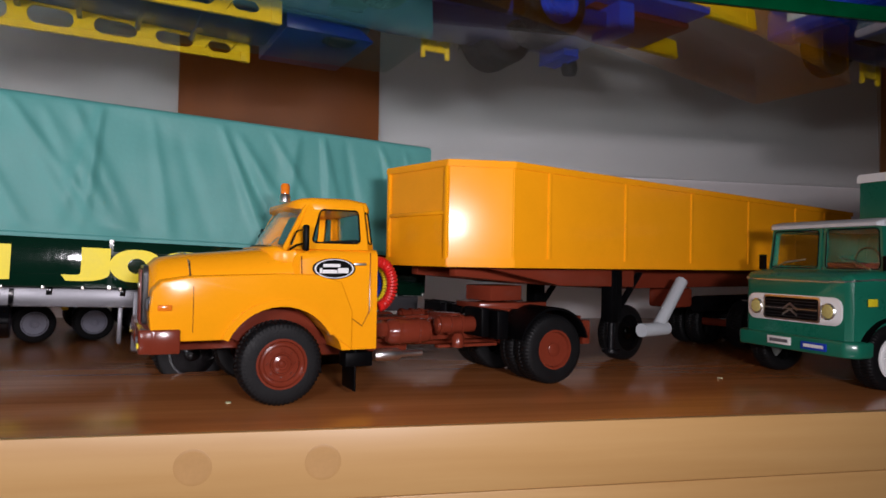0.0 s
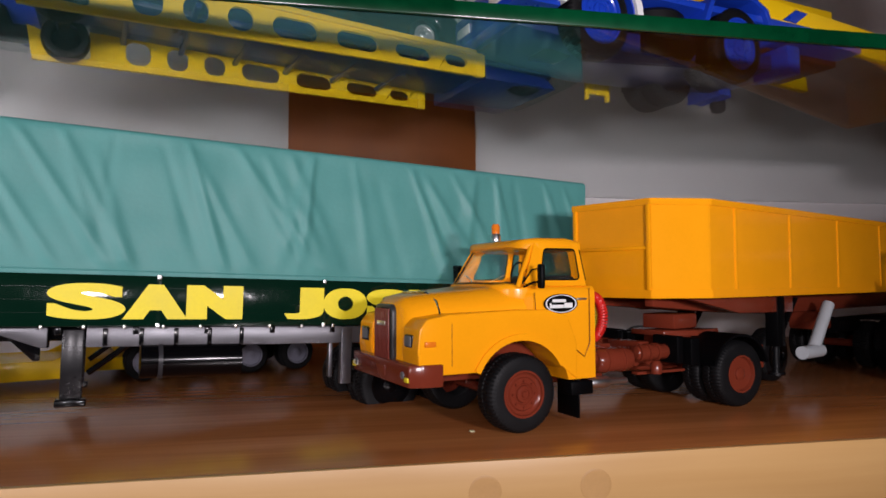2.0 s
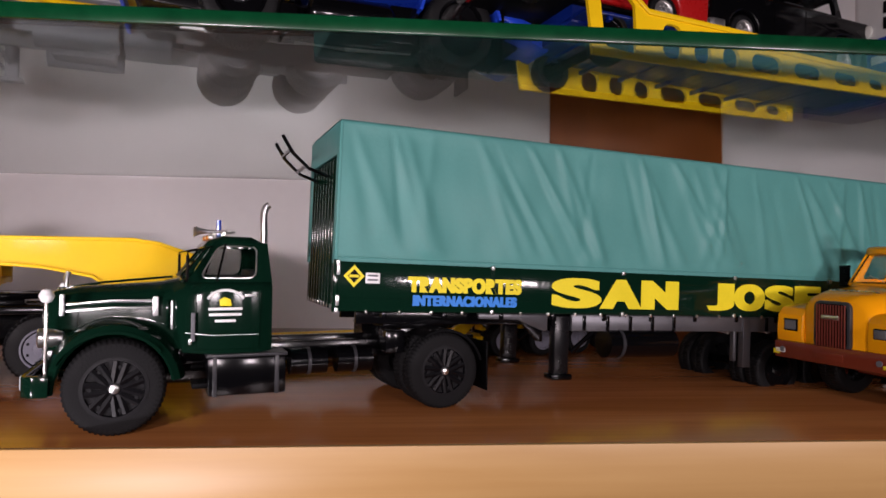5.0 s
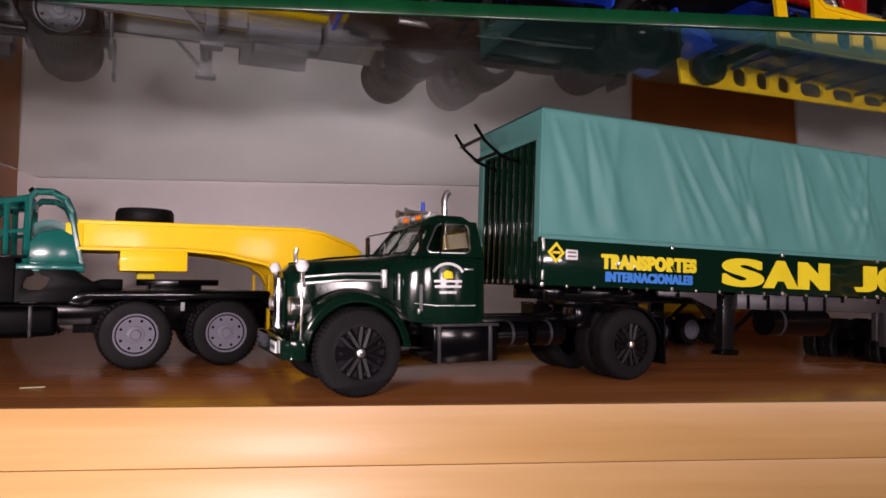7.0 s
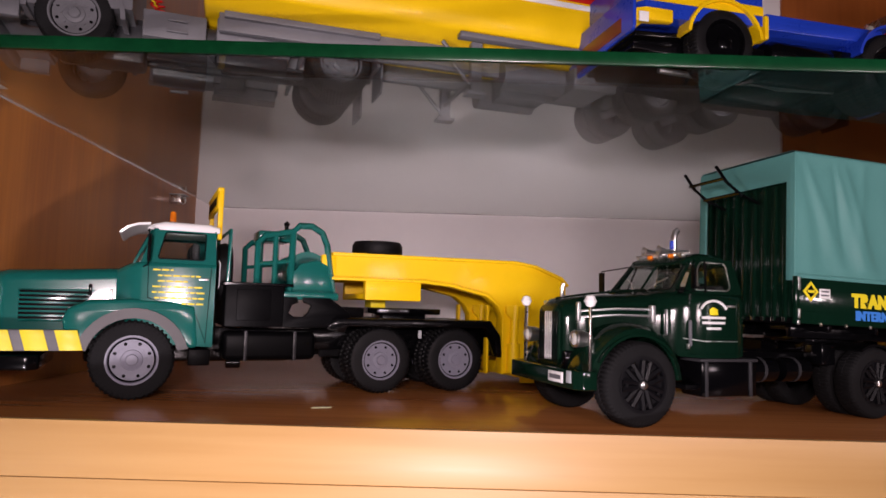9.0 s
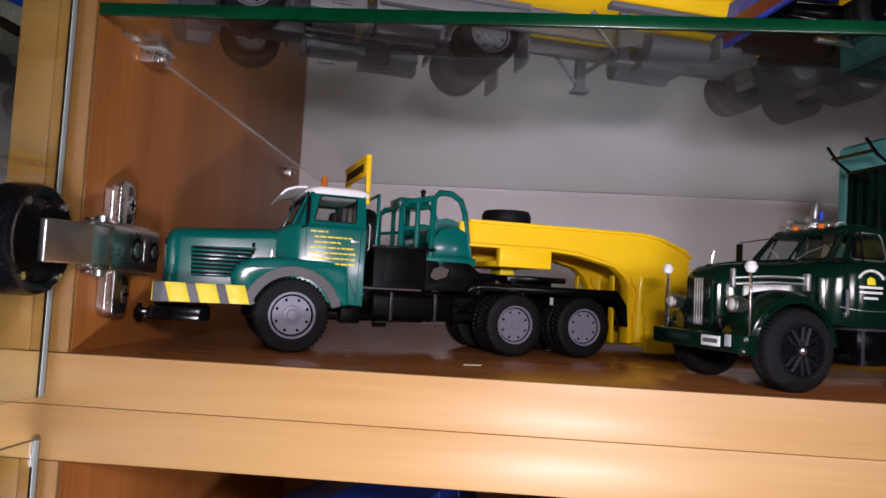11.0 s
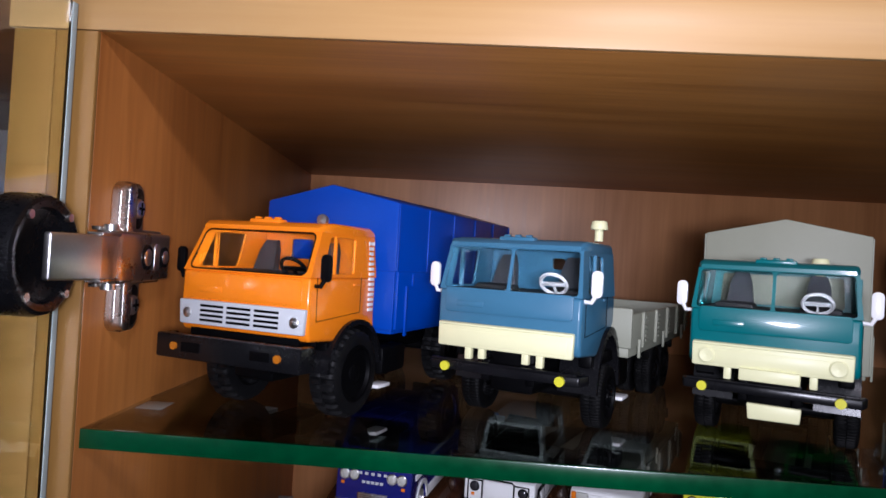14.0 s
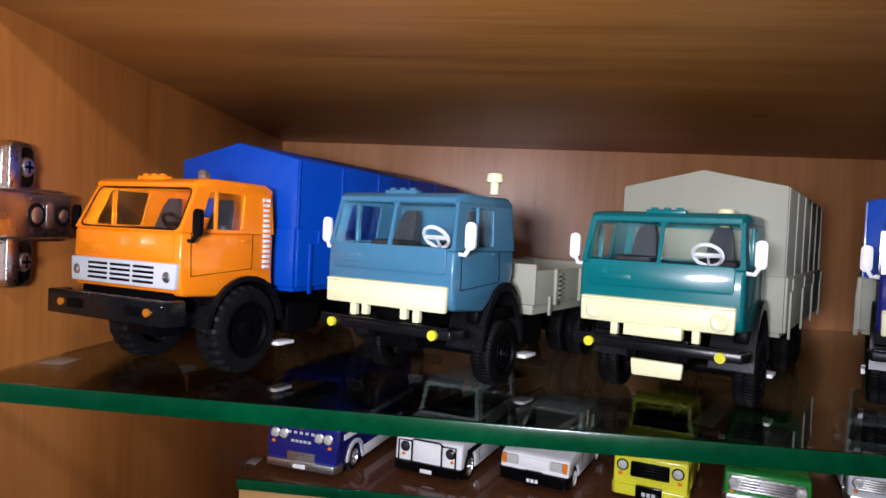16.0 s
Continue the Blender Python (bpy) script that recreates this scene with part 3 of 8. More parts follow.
def hinge(z, label):
    ob = thing("cabinet_hinge", -0.5125, 0.2245, z, 3.3, label, "hinge", "door hinges")
    bm = nb()
    for s in (1, -1):
        # wing of the plate: rounded end, raised ridge beside the screw pan
        lobe = rounded(-9.5, min(s * 6, s * 29), 9.5, max(s * 6, s * 29), 5.5)
        prism(bm, lobe, 0.2, 4.6, 1.4, "x", 3)
        prism(bm, rounded(-9.2, min(s * 8, s * 28), -2.6, max(s * 8, s * 28), 2.8), 3.0, 7.4, 1.6, "x", 3)
    box(bm, 0.2, 3.2, -11, 11, -10, 10, 0.8)
    plate = part("mounting_plate", bm, STEEL, ob)
    for s in (-19, 19):
        part("screw_pan", prism(nb(), rounded(-1.6, s - 8, 8.0, s + 8, 3.6), 4.4, 4.8, 0.1, "x"), BLACK_PLASTIC, plate)
        bm = lathe(nb(), [(3.9, 4.7), (3.9, 5.6), (3.2, 6.4), (1.2, 6.6), (0.01, 6.2)], (0, 3, s), 18, "x")
        part("screw", bm, CHROME, plate)
        slot = box(nb(), 6.3, 6.8, 0.6, 5.4, s - 0.5, s + 0.5, 0)
        box(slot, 6.3, 6.8, 2.5, 3.5, s - 2.4, s + 2.4, 0)
        part("screw_slot", slot, BLACK_SATIN, plate)
    bm = prism(nb(), [(-25, 3.2), (28, 3.2), (29, 8.0), (-20, 11.0), (-26, 8)], -9.6, 9.6, 1.4, "z", 3)
    for s in (1, -1):
        prism(bm, [(-26, 2.4), (28, 2.4), (28, 4), (-26, 5.4)], min(s * 9.4, s * 10.8), max(s * 9.4, s * 10.8), 0.3, "z")
    for v in bm.verts:
        v.co = Vector((v.co.y, v.co.x, v.co.z))
    arm = part("arm", bm, STEEL, ob, "bright nickel hinge arm")
    for yy, r in ((3, 4.0), (21, 3.4)):
        part("screw_well", lathe(nb(), [(r + 1, 8.6), (r + 1, 10.4 - yy * 0.05), (r, 10.6 - yy * 0.05), (0.01, 9.6 - yy * 0.05)], (0, yy, 0), 20, "x"), BLACK_PLASTIC, arm)
        bm = lathe(nb(), [(r - 0.6, 8.8), (r - 0.6, 10.6 - yy * 0.04), (r - 1.6, 11.0 - yy * 0.04), (0.01, 10.8 - yy * 0.04)], (0, yy, 0), 16, "x")
        part("adjusting_screw", bm, CHROME, arm)
    part("arm_slot", prism(nb(), rounded(9, -5.5, 14, 5.5, 2.2), 9.5, 10.2, 0.2, "x"), CHROME, arm)
    bm = prism(nb(), [(-22, 4), (-20, 10), (-36, 12), (-54, 5), (-54, 2.5), (-37, 8)], -7.6, 7.6, 0.7, "z", 3)
    for v in bm.verts:
        v.co = Vector((v.co.y, v.co.x, v.co.z))
    link = part("link", bm, CHROME, ob, "polished hinge link")
    for s in (1, -1):
        part("link_flange", prism(nb(), [(-22, 2), (-20, 10.6), (-37, 12.4), (-37, 7)], min(s * 7.4, s * 8.6), max(s * 7.4, s * 8.6), 0.3, "z"), STEEL, link)
        for v in link.children[-1].data.vertices:
            v.co = Vector((v.co.y, v.co.x, v.co.z))
        part("rivet", cyl(nb(), (8, -23, s * 9.4), (8, -23, s * 11.6), 2.6, 14), CHROME, ob)
    bm = lathe(nb(), [(19.5, -8), (19.5, 0.5), (18.8, 2.6), (17.6, 3.2), (15.4, 2.6), (14.5, 0.5), (8, -2), (0.01, -2)], (-1, -50, 0), 44, "x")
    cup = part("cup", bm, BLACK_PLASTIC, ob, "round black plastic hinge cup on the glass")
    for a in (50, 130, 230, 310):
        c, d = 16.4 * math.cos(radians(a)), 16.4 * math.sin(radians(a))
        part("cup_screw", cyl(nb(), (1, -50 + c, d), (2.9, -50 + c, d), 1.4, 12), STEEL, cup)
    return ob


hinge(0.0615, "nickel cabinet hinge with black cup on upper door")
hinge(-0.1000, "nickel cabinet hinge with black cup on lower door")

# stepped wooden riser with a glass sheet, for the small cars
RISER_GLASS = mat("brown_riser_glass", (0.075, 0.028, 0.012), 0.14, coat=0.6, grain=20)
riser = thing("wooden_riser", 0, 0, 0, 0, "pale wooden riser with a dark glass top", "riser")
part("riser_block", box(nb(), -453, 500, 319.5, 545, -400, -239.8, 0.6), WOOD_EDGE, riser)
part("riser_top", box(nb(), -453, 500, 318.5, 545, -239.6, -234.8, 0.3), RISER_GLASS, riser, "dark brown glossy glass top")
part("riser_edge", box(nb(), -453, 500, 316, 318.3, -239.6, -234.2, 0.4), PANE_EDGE, riser, "dark green glass edge")

# ---- on the wooden shelf: canvas-covered semitrailer ----
def canvas_trailer():
    t = thing("canvas_semitrailer", -0.168, 0.235, 0.020, 196.2, "long semitrailer model with wrinkled green canvas cover", "model trailer", "", 0.0)
    t.matrix_basis = pose(-0.168, 0.235, 0.020, 0, 0, 196.2) @ pose(0, 0, 0, 0, -1.65, 0)
    L, W, Z0, Z1, ZT = -326, -60, 40, 58.5, 112
    rnd = random.Random(5)
    folds = []
    for k in range(26):
        # each fan of folds hangs from one point of the top edge and mostly trails to the rear
        root = -4 - 12.2 * k + rnd.uniform(-4, 4)
        lead = -0.46 + 0.22 * math.sin(k * 0.9) + rnd.uniform(-0.06, 0.06) if k % 6 != 3 else 0.10
        for j in range(rnd.choice((1, 2, 2))):
            folds.append((root, lead + j * rnd.uniform(0.10, 0.22), rnd.uniform(1.7, 3.2), rnd.choice((-0.7, 1.0, 1.1)) * rnd.uniform(0.35, 0.85), rnd.uniform(0.45, 0.8), rnd.uniform(0.28, 0.6)))

    def ripple(x, z):
        h = (z - Z1) / (ZT - Z1)
        s = 0.0
        for fx, lean, wide, amp, reach, middle in folds:
            d = (x - fx - lean * (ZT - z)) / (wide * (0.6 + 0.8 * (1 - h)))
            if abs(d) < 3.5:
                s += amp * math.exp(-d * d) * max(0.0, 1 - (abs(h - middle) / reach) ** 2)
        s += 0.5 * noise.noise(Vector((x * 0.035, z * 0.05, 1.7))) + 0.25 * noise.noise(Vector((x * 0.11, z * 0.06, 5.1)))
        edge = min(1.0, (ZT - z) / 5) * min(1.0, (z - Z1) / 6 + 0.15) * min(1.0, -x / 6 + 0.1) * min(1.0, (x - L) / 6 + 0.1)
        return max(0.0, edge) * s * 1.4

    bm = nb()
    nx, nz = 330, 44
    for side in (0, 1):
        grid = []
        for i in range(nx + 1):
            x = L * i / nx
            col = []
            for j in range(nz + 1):
                z = Z1 - 1.2 + (ZT - 2.0 - Z1 + 1.2) * j / nz
                r = ripple(x if not side else L - x, z)
                col.append(bm.verts.new(Vector((x, r if not side else W - r, z)) * MM))
            grid.append(col)
        for i in range(nx):
            for j in range(nz):
                q = (grid[i][j], grid[i + 1][j], grid[i + 1][j + 1], grid[i][j + 1])
                bm.faces.new(q)
        if side == 0:
            near = grid
        else:
            far = grid
    # rolled top edge and roof sheet
    prev = [near[i][nz] for i in range(nx + 1)]
    for k in range(1, 6):
        a = math.pi / 2 * k / 5
        row = [bm.verts.new(Vector((L * i / nx, -2 * (1 - math.cos(a)), ZT - 2 + 2 * math.sin(a))) * MM) for i in range(nx + 1)]
        for i in range(nx):
            bm.faces.new((prev[i], prev[i + 1], row[i + 1], row[i]))
        prev = row
    for k in range(1, 9):
        y = -2 + (W + 4) * k / 8
        row = [bm.verts.new(Vector((L * i / nx, y, ZT + 0.5 * math.sin(math.pi * k / 8) * math.sin(i * 0.5) ** 2)) * MM) for i in range(nx + 1)]
        for i in range(nx):
            bm.faces.new((prev[i], prev[i + 1], row[i + 1], row[i]))
        prev = row
    for k in range(1, 6):
        a = math.pi / 2 * k / 5
        row = [bm.verts.new(Vector((L * i / nx, W + 2 - 2 * math.sin(a), ZT - 2 * (1 - math.cos(a)))) * MM) for i in range(nx + 1)] if k < 5 else [far[i][nz] for i in range(nx + 1)]
        for i in range(nx):
            bm.faces.new((prev[i], prev[i + 1], row[i + 1], row[i]))
        prev = row
    cover = part("canvas_cover", bm, CANVAS, t, "sea green canvas with soft folds")
    bm = box(nb(), L - 0.6, L + 0.6, W, 0, Z1 - 1, ZT - 1, 0.5)
    part("canvas_back", bm, CANVAS, cover)
    bm = prism(nb(), [(0.2, Z1 - 1), (0.2, ZT - 1), (W - 0.2, ZT - 1), (W - 0.2, Z1 - 1), (W + 4.5, Z1 - 1), (W + 4.5, ZT - 13), (-4.5, ZT - 13), (-4.5, Z1 - 1)], -0.6, 0.6, 0.3, "x")
    part("canvas_front", bm, CANVAS, cover, "canvas hem round the front opening")
    part("hem", tube(nb(), [(L, 0.5, Z1 + 1.6), (0, 0.5, Z1 + 1.6)], 0.28, 6), CANVAS, cover)
    # front wall with ribs
    part("front_wall", box(nb(), -3.2, -1.6, W + 0.4, -0.4, Z0, ZT - 12, 0.3), DARK_GREEN, t, "dark green front wall with upright ribs")
    for k in range(9):
        y = -6 - k * 6
        rib = part("rib", box(nb(), -1.8, 0.2, y - 1.1, y + 1.1, Z0 + 0.6, ZT - 13.5, 0.5), DARK_GREEN, t)
        part("rib_foot", box(nb(), 0.1, 0.5, y - 0.7, y + 0.7, Z0 + 0.4, Z0 + 2.2, 0.1), STEEL, rib)
    # side boards
    board = part("side_board", box(nb(), L, -0.2, -1.4, 0.9, Z0, Z1, 0.35), PANEL_GREEN, t, "glossy bottle green drop side with yellow lettering")
    part("side_board", box(nb(), L, -0.2, W - 0.9, W + 1.4, Z0, Z1, 0.35), PANEL_GREEN, t)
    part("deck", box(nb(), L, -0.5, W + 1, -1, Z0, Z0 + 2, 0.2), BLACK_SATIN, t)
    for x in (-0.6, -64, -127, -190, -252, -325):
        part("board_post", box(nb(), x - 0.8, x + 0.8, 0.7, 0.97, Z0 - 0.5, Z1 + 0.3, 0), PANEL_GREEN, board)
        part("post_clip", box(nb(), x - 0.7, x + 0.7, 0.9, 1.5, Z1 - 1.2, Z1 + 0.4, 0.15), CHROME, board)
        part("post_clip", box(nb(), x - 0.7, x + 0.7, 0.9, 1.5, Z0 - 0.6, Z0 + 1.2, 0.15), CHROME, board)
    part("corner_post", box(nb(), -0.9, 1.0, -0.5, 1.3, Z0 - 0.4, Z1 + 0.6, 0.3), PANEL_GREEN, board)
    for z in (Z0 + 4, Z1 - 3):
        part("corner_hinge", box(nb(), -1.4, -0.2, 1.2, 1.6, z - 2, z + 2, 0.15), CHROME, board)
    for k in range(24):
        x = -12 - k * 13
        part("latch", box(nb(), x - 0.5, x + 0.5, 0.8, 1.5, Z0 - 0.8, Z0 + 0.6, 0.2), STEEL, board)
    for z in (45, 49.5, 54):
        part("board_seam", box(nb(), L + 1, -1.6, 0.85, 0.98, z - 0.12, z + 0.12, 0), DARK_GREEN, board)
    lettering("lettering", "TRANSPORTES", -28.3, -77, 47.6, 53.8, 1.0, SIGN_YELLOW, board, 0.06, smear=0.25)
    lettering("lettering", "INTERNACIONALES", -30.5, -75, 42.4, 46.6, 1.0, SIGN_BLUE, board, 0.05, smear=0.25)
    for letter, xa, xb, bold in (("S", -92.2, -115.2, 0.045), ("A", -116, -136.4, 0.05), ("N", -137.6, -156.5, 0.07),
                                 ("J", -174.5, -189, 0.045), ("O", -190.6, -208, 0.06), ("S", -209.6, -227, 0.045), ("E", -229, -245, 0.06)):
        lettering("letter", letter, xa, xb, 42.6, 55.4, 1.0, SIGN_YELLOW, board, bold, smear=0.9)
    # warning diamond and plate
    bm = prism(nb(), [(-6.8, 49), (-2.8, 53.2), (-6.8, 57.4), (-10.8, 53.2)], 1.0, 1.25, 0)
    part("warning_diamond", bm, SIGN_YELLOW, board)
    bm = prism(nb(), [(-6.8, 50.6), (-4.4, 53.2), (-6.8, 55.8), (-9.2, 53.2)], 1.25, 1.35, 0)
    part("diamond_mark", bm, BLACK_SATIN, board)
    part("diamond_bar", box(nb(), -8.6, -5, 1.35, 1.42, 52.7, 53.7, 0), SIGN_YELLOW, board)
    part("number_plate", box(nb(), -16.8, -11.2, 1.0, 1.25, 50.6, 54.6, 0.1), WHITE, board)
    for z in (51.6, 53.2):
        part("plate_bar", box(nb(), -16.0, -12.0, 1.25, 1.3, z, z + 0.7, 0), GREY, board)
    # lifting lamp arm at the front
    for y in (-20, -42):
        part("front_arm", tube(nb(), [(0, y, 92), (8, y - 2, 95), (14, y - 5, 101), (18, y - 7, 108)], 0.8, 6), BLACK, t)
    part("front_arm_bar", tube(nb(), [(9, -22, 96), (9, -46, 96)], 0.8, 6), BLACK, t)
    part("front_arm_bar", tube(nb(), [(15, -25, 102.4), (15, -49, 102.4)], 0.8, 6), BLACK, t)
    # chassis
    for y in (-16, -44):
        part("chassis_rail", box(nb(), L + 4, -12, y - 1.5, y + 1.5, Z0 - 6, Z0, 0.3), BLACK, t)
    for k in range(12):
        x = -20 - 25 * k
        part("cross_member", box(nb(), x - 1, x + 1, W + 2, -2, Z0 - 3, Z0 - 0.2, 0.2), BLACK, t)
    part("side_rail", box(nb(), L + 2, -104, -4.5, -2.5, Z0 - 7.5, Z0 - 0.5, 0.25), RAIL, t, "grey-black side rail under the deck")
    part("side_rail", prism(nb(), [(-60, Z0 - 0.5), (-60, Z0 - 2.5), (-78, Z0 - 3), (-90, Z0 - 7.5), (-92, Z0 - 7.5), (-92, Z0 - 0.5)], -4.5, -2.5, 0.3), RAIL, t)
    for x in (-110, -122, -134, -146, -158, -214, -262):
        part("rail_stiffener", box(nb(), x - 0.8, x + 0.8, -2.6, -1.9, Z0 - 7.2, Z0 - 0.8, 0.2), BLACK, t)
    for y in (-6, -54):
        leg = part("landing_leg", box(nb(), -103.6, -96.4, y - 2.5, y + 2.5, 14, Z0 - 1, 0.6), BLACK_PLASTIC, t)
        part("leg_foot", box(nb(), -105, -95, y - 3.6, y + 3.6, 11.6, 14, 0.5), BLACK, leg)
        part("leg_brace", tube(nb(), [(-105, y + 1, 23), (-119, y + 1, Z0 - 6)], 1.1, 8), BLACK, leg)
    bm = cyl(nb(), (-122, -5, 27), (-158, -5, 27), 6.5, 20)
    part("air_tank", bm, BLACK, t)
    part("tank_strap", cyl(nb(), (-128, -5, 27), (-129.5, -5, 27), 6.8, 20), DARK_GREY, t)
    for y in (-4, -56):
        part("leg_gusset", prism(nb(), [(-90, Z0 - 1), (-60, Z0 - 1), (-60, Z0 - 3), (-80, Z0 - 4), (-88, Z0 - 12), (-90, Z0 - 12)], y - 1, y + 1, 0.3), BLACK, t)
    for x in (-222, -252, -282):
        part("axle", cyl(nb(), (x, -4, 14), (x, -56, 14), 2, 10), BLACK, t)
        wheel(t, x, -1.5, 14, 14, 9, BLACK, TYRE, "deep", 1, True)
        wheel(t, x, -58.5, 14, 14, 9, BLACK, TYRE, "deep", -1, True)
        part("mud_flap", box(nb(), x - 16.5, x - 15.8, -20, -2, 9, 34, 0.2), BLACK_SATIN, t)
    part("support_post", box(nb(), -203.6, -199, -5, -1.8, 15.5, 39, 0.2), RAIL, t)
    part("support_plate", box(nb(), -195.4, -193.8, -5, -2.4, 18.5, 32.5, 0.2), RAIL, t)
    return t


canvas_trailer()


# ---- bonneted orange-yellow tractor ----
def orange_tractor():
    t = thing("bonneted_tractor", 0.075, 0.258, 0.020, 195.2, "orange-yellow bonneted tractor model with red-brown chassis", "model truck")
    # bonnet: rounded nose narrowing forward, lower flank bulges into the wings
    secs = [hood(38.5, 13.5, 24, 44.8, 9, 9), hood(36, 17, 23, 47, 10, 9), hood(28, 20, 25, 48.4, 10, 9), hood(20, 21.5, 33, 49.1, 10, 9), hood(14, 22.5, 34, 49.6, 10, 9), hood(0, 24.4, 34, 51, 10, 9), hood(-5, 25.4, 34, 51.5, 10, 9)]
    bonnet = part("bonnet", loft(nb(), secs), YELLOW_OR, t)
    part("bonnet_trim", tube(nb(), [(27, -20.4, 40), (27.3, -17.4, 45.6), (28, -10, 48.7), (28, 10, 48.7), (27.3, 17.4, 45.6), (27, 20.4, 40)], 0.4, 6), STEEL, bonnet)
    part("bonnet_seam", tube(nb(), [(3, 24.1, 39), (3.4, 22.2, 46), (3.5, 14.5, 50.8)], 0.18, 5), RED_BROWN, bonnet)
    for s in (1, -1):
        # wing: a long rounded block with the wheel arch cut out of it
        prof = [(38.5, 21.8), (39.3, 30), (38.6, 37), (36, 40.2), (28, 41.6), (0, 42.6), (-12, 42.4), (-20, 40)]
        low = [(17.2, 21.8)] + [(18.4 * math.cos(radians(a)), 13.7 + 18.6 * math.sin(radians(a))) for a in range(28, 153, 12)] + [(-20, 20)]
        ring = prof + [(-24, 30), (-24, 17)] + low[::-1]
        bm = prism(nb(), ring, s * 15, s * 28.5, 3.0, "y", 5)
        wing = part("wing", bm, YELLOW_OR, t)
        part("wing_lip", arch(nb(), 0, 13.7, 18.3, 20.6, s * 25.5, s * 29.2, 25, 152), YELLOW_OR, wing)
        part("wing_seam", tube(nb(), [(27, s * 27.2, 41.4), (27, s * 28.55, 38.4), (27, s * 28.55, 24.6)], 0.12, 5), RED_BROWN, wing)
        part("wing_liner", arch(nb(), 0, 13.7, 4.0, 18.2, s * 13, s * 15, 28, 160), RED_BROWN, wing, "red-brown wheel arch liner")
        part("indicator", box(nb(), 33, 37, s * 28.3, s * 29.2, 31.2, 33.0, 0.3), AMBER, wing)
        lamp = part("headlamp_box", box(nb(), 38.2, 39.4, s * 17.6, s * 23.8, 30.6, 35, 0.5), BLACK_PLASTIC, wing)
        part("headlamp", box(nb(), 39.2, 39.8, s * 18.2, s * 23.2, 31.1, 34.5, 0.4), GREY, lamp)
    # grille
    gr = part("grille_frame", prism(nb(), rounded(-8.5, 24, 8.5, 44.5, 3), 38, 40.2, 0.5, "x"), DARK_GREY, t)
    part("grille_core", prism(nb(), rounded(-7.3, 25, 7.3, 43.4, 2.5), 39.8, 40.5, 0.1, "x"), BLACK_SATIN, gr)
    for k in range(11):
        y = -6.5 + 1.3 * k
        part("grille_bar", box(nb(), 40.3, 40.9, y - 0.25, y + 0.25, 25.5, 43, 0.1), DARK_RED, gr)
    part("grille_badge", box(nb(), 40.8, 41.2, -4, 4, 37, 38.6, 0.2), CHROME, gr)
    bmp = part("bumper", prism(nb(), [(42, -27), (42, 27), (38, 29), (30.5, 29.5), (30.5, 27.5), (37, 26), (37, -26), (30.5, -27.5), (30.5, -29.5), (38, -29)], 18.2, 25.6, 0.6, "z"), RED_BROWN, t, "red-brown front bumper")
    for s in (1, -1):
        part("bumper_lamp", cyl(nb(), (41.5, s * 22.5, 22), (42.5, s * 22.5, 22), 1.2, 14), GREY, bmp)
        part("marker", box(nb(), 41.8, 42.4, s * 24, s * 27, 20, 21.5, 0.2), SIGN_YELLOW, bmp)
    part("plate", box(nb(), 42, 42.3, -7, 7, 20, 23.4, 0.1), RED_BROWN, bmp)
    part("plate_bar", box(nb(), 42.3, 42.4, -26, -21, 20.6, 22.4, 0), WHITE, bmp)
    # cab
    cab = part("cab", loft(nb(), [hood(-4, 24.5, 36, 50.5, 4), hood(-6, 27, 33.5, 50.8, 4), hood(-12, 27.6, 30, 51, 3), hood(-19.5, 28, 20, 51, 3), hood(-20.5, 28, 17, 51, 3), hood(-33, 27.5, 17, 51, 3)]), YELLOW_OR, t)
    # roof with rounded edges
    part("cab_roof", loft(nb(), [hood(-4.4, 14, 65.2, 66.0, 0.3), hood(-5.6, 18.5, 64.6, 67.2, 1.2), hood(-7.8, 21.5, 64.2, 68, 1.8), hood(-11.5, 23, 64.2, 68.4, 2.4), hood(-24, 23.4, 64.2, 68.6, 2.6), hood(-30.5, 22.5, 64, 67.6, 2.2), hood(-32, 20.5, 64, 66, 1)]), YELLOW_OR, cab)
    for s in (1, -1):
        q = [(-3.0, 26.2, 50.8), (-29.4, 27.2, 50.8), (-28.8, 23.0, 66.5), (-9.8, 22.4, 66.5)]
        if s < 0:
            q = [(x, -y, z) for x, y, z in (q[1], q[0], q[3], q[2])]
        hole = (0.24, 0.14, 0.90, 0.86) if s > 0 else (0.10, 0.14, 0.76, 0.86)
        glazed("cab_side", q, hole, YELLOW_OR, cab, 1.6, "", BLACK_SATIN)
    curved_screen(cab, YELLOW_OR, [(y, 3.2 - 4.6 * (y / 24.5) ** 2, -6.2 - 3.6 * (y / 24.5) ** 2, 51.2 - 0.6 * (y / 24.5) ** 2, 66.4) for y in (-24.5, -18, -10, 0, 10, 18, 24.5)], 1.0)
    for s in (1, -1):
        q = [(-29.4, 27.2, 50.8), (-33.2, 22.5, 50.8), (-31.8, 19.4, 66.5), (-28.8, 23.0, 66.5)]
        if s < 0:
            q = [(x, -y, z) for x, y, z in (q[1], q[0], q[3], q[2])]
        glazed("cab_corner", q, (0.2, 0.14, 0.8, 0.84), YELLOW_OR, cab, 0.9, "", BLACK_SATIN)
    part("cowl", loft(nb(), [hood(4.6, 17, 48, 51.2, 2, 6), hood(1.5, 22, 47, 51.6, 2, 6), hood(-5, 25, 46, 51.6, 2, 6)]), YELLOW_OR, cab)
    q = [(-33.2, 22.5, 50.8), (-33.2, -22.5, 50.8), (-31.8, -19.4, 66.5), (-31.8, 19.4, 66.5)]
    glazed("cab_back", q, (0.15, 0.2, 0.85, 0.85), YELLOW_OR, cab, 2, "", BLACK_SATIN)
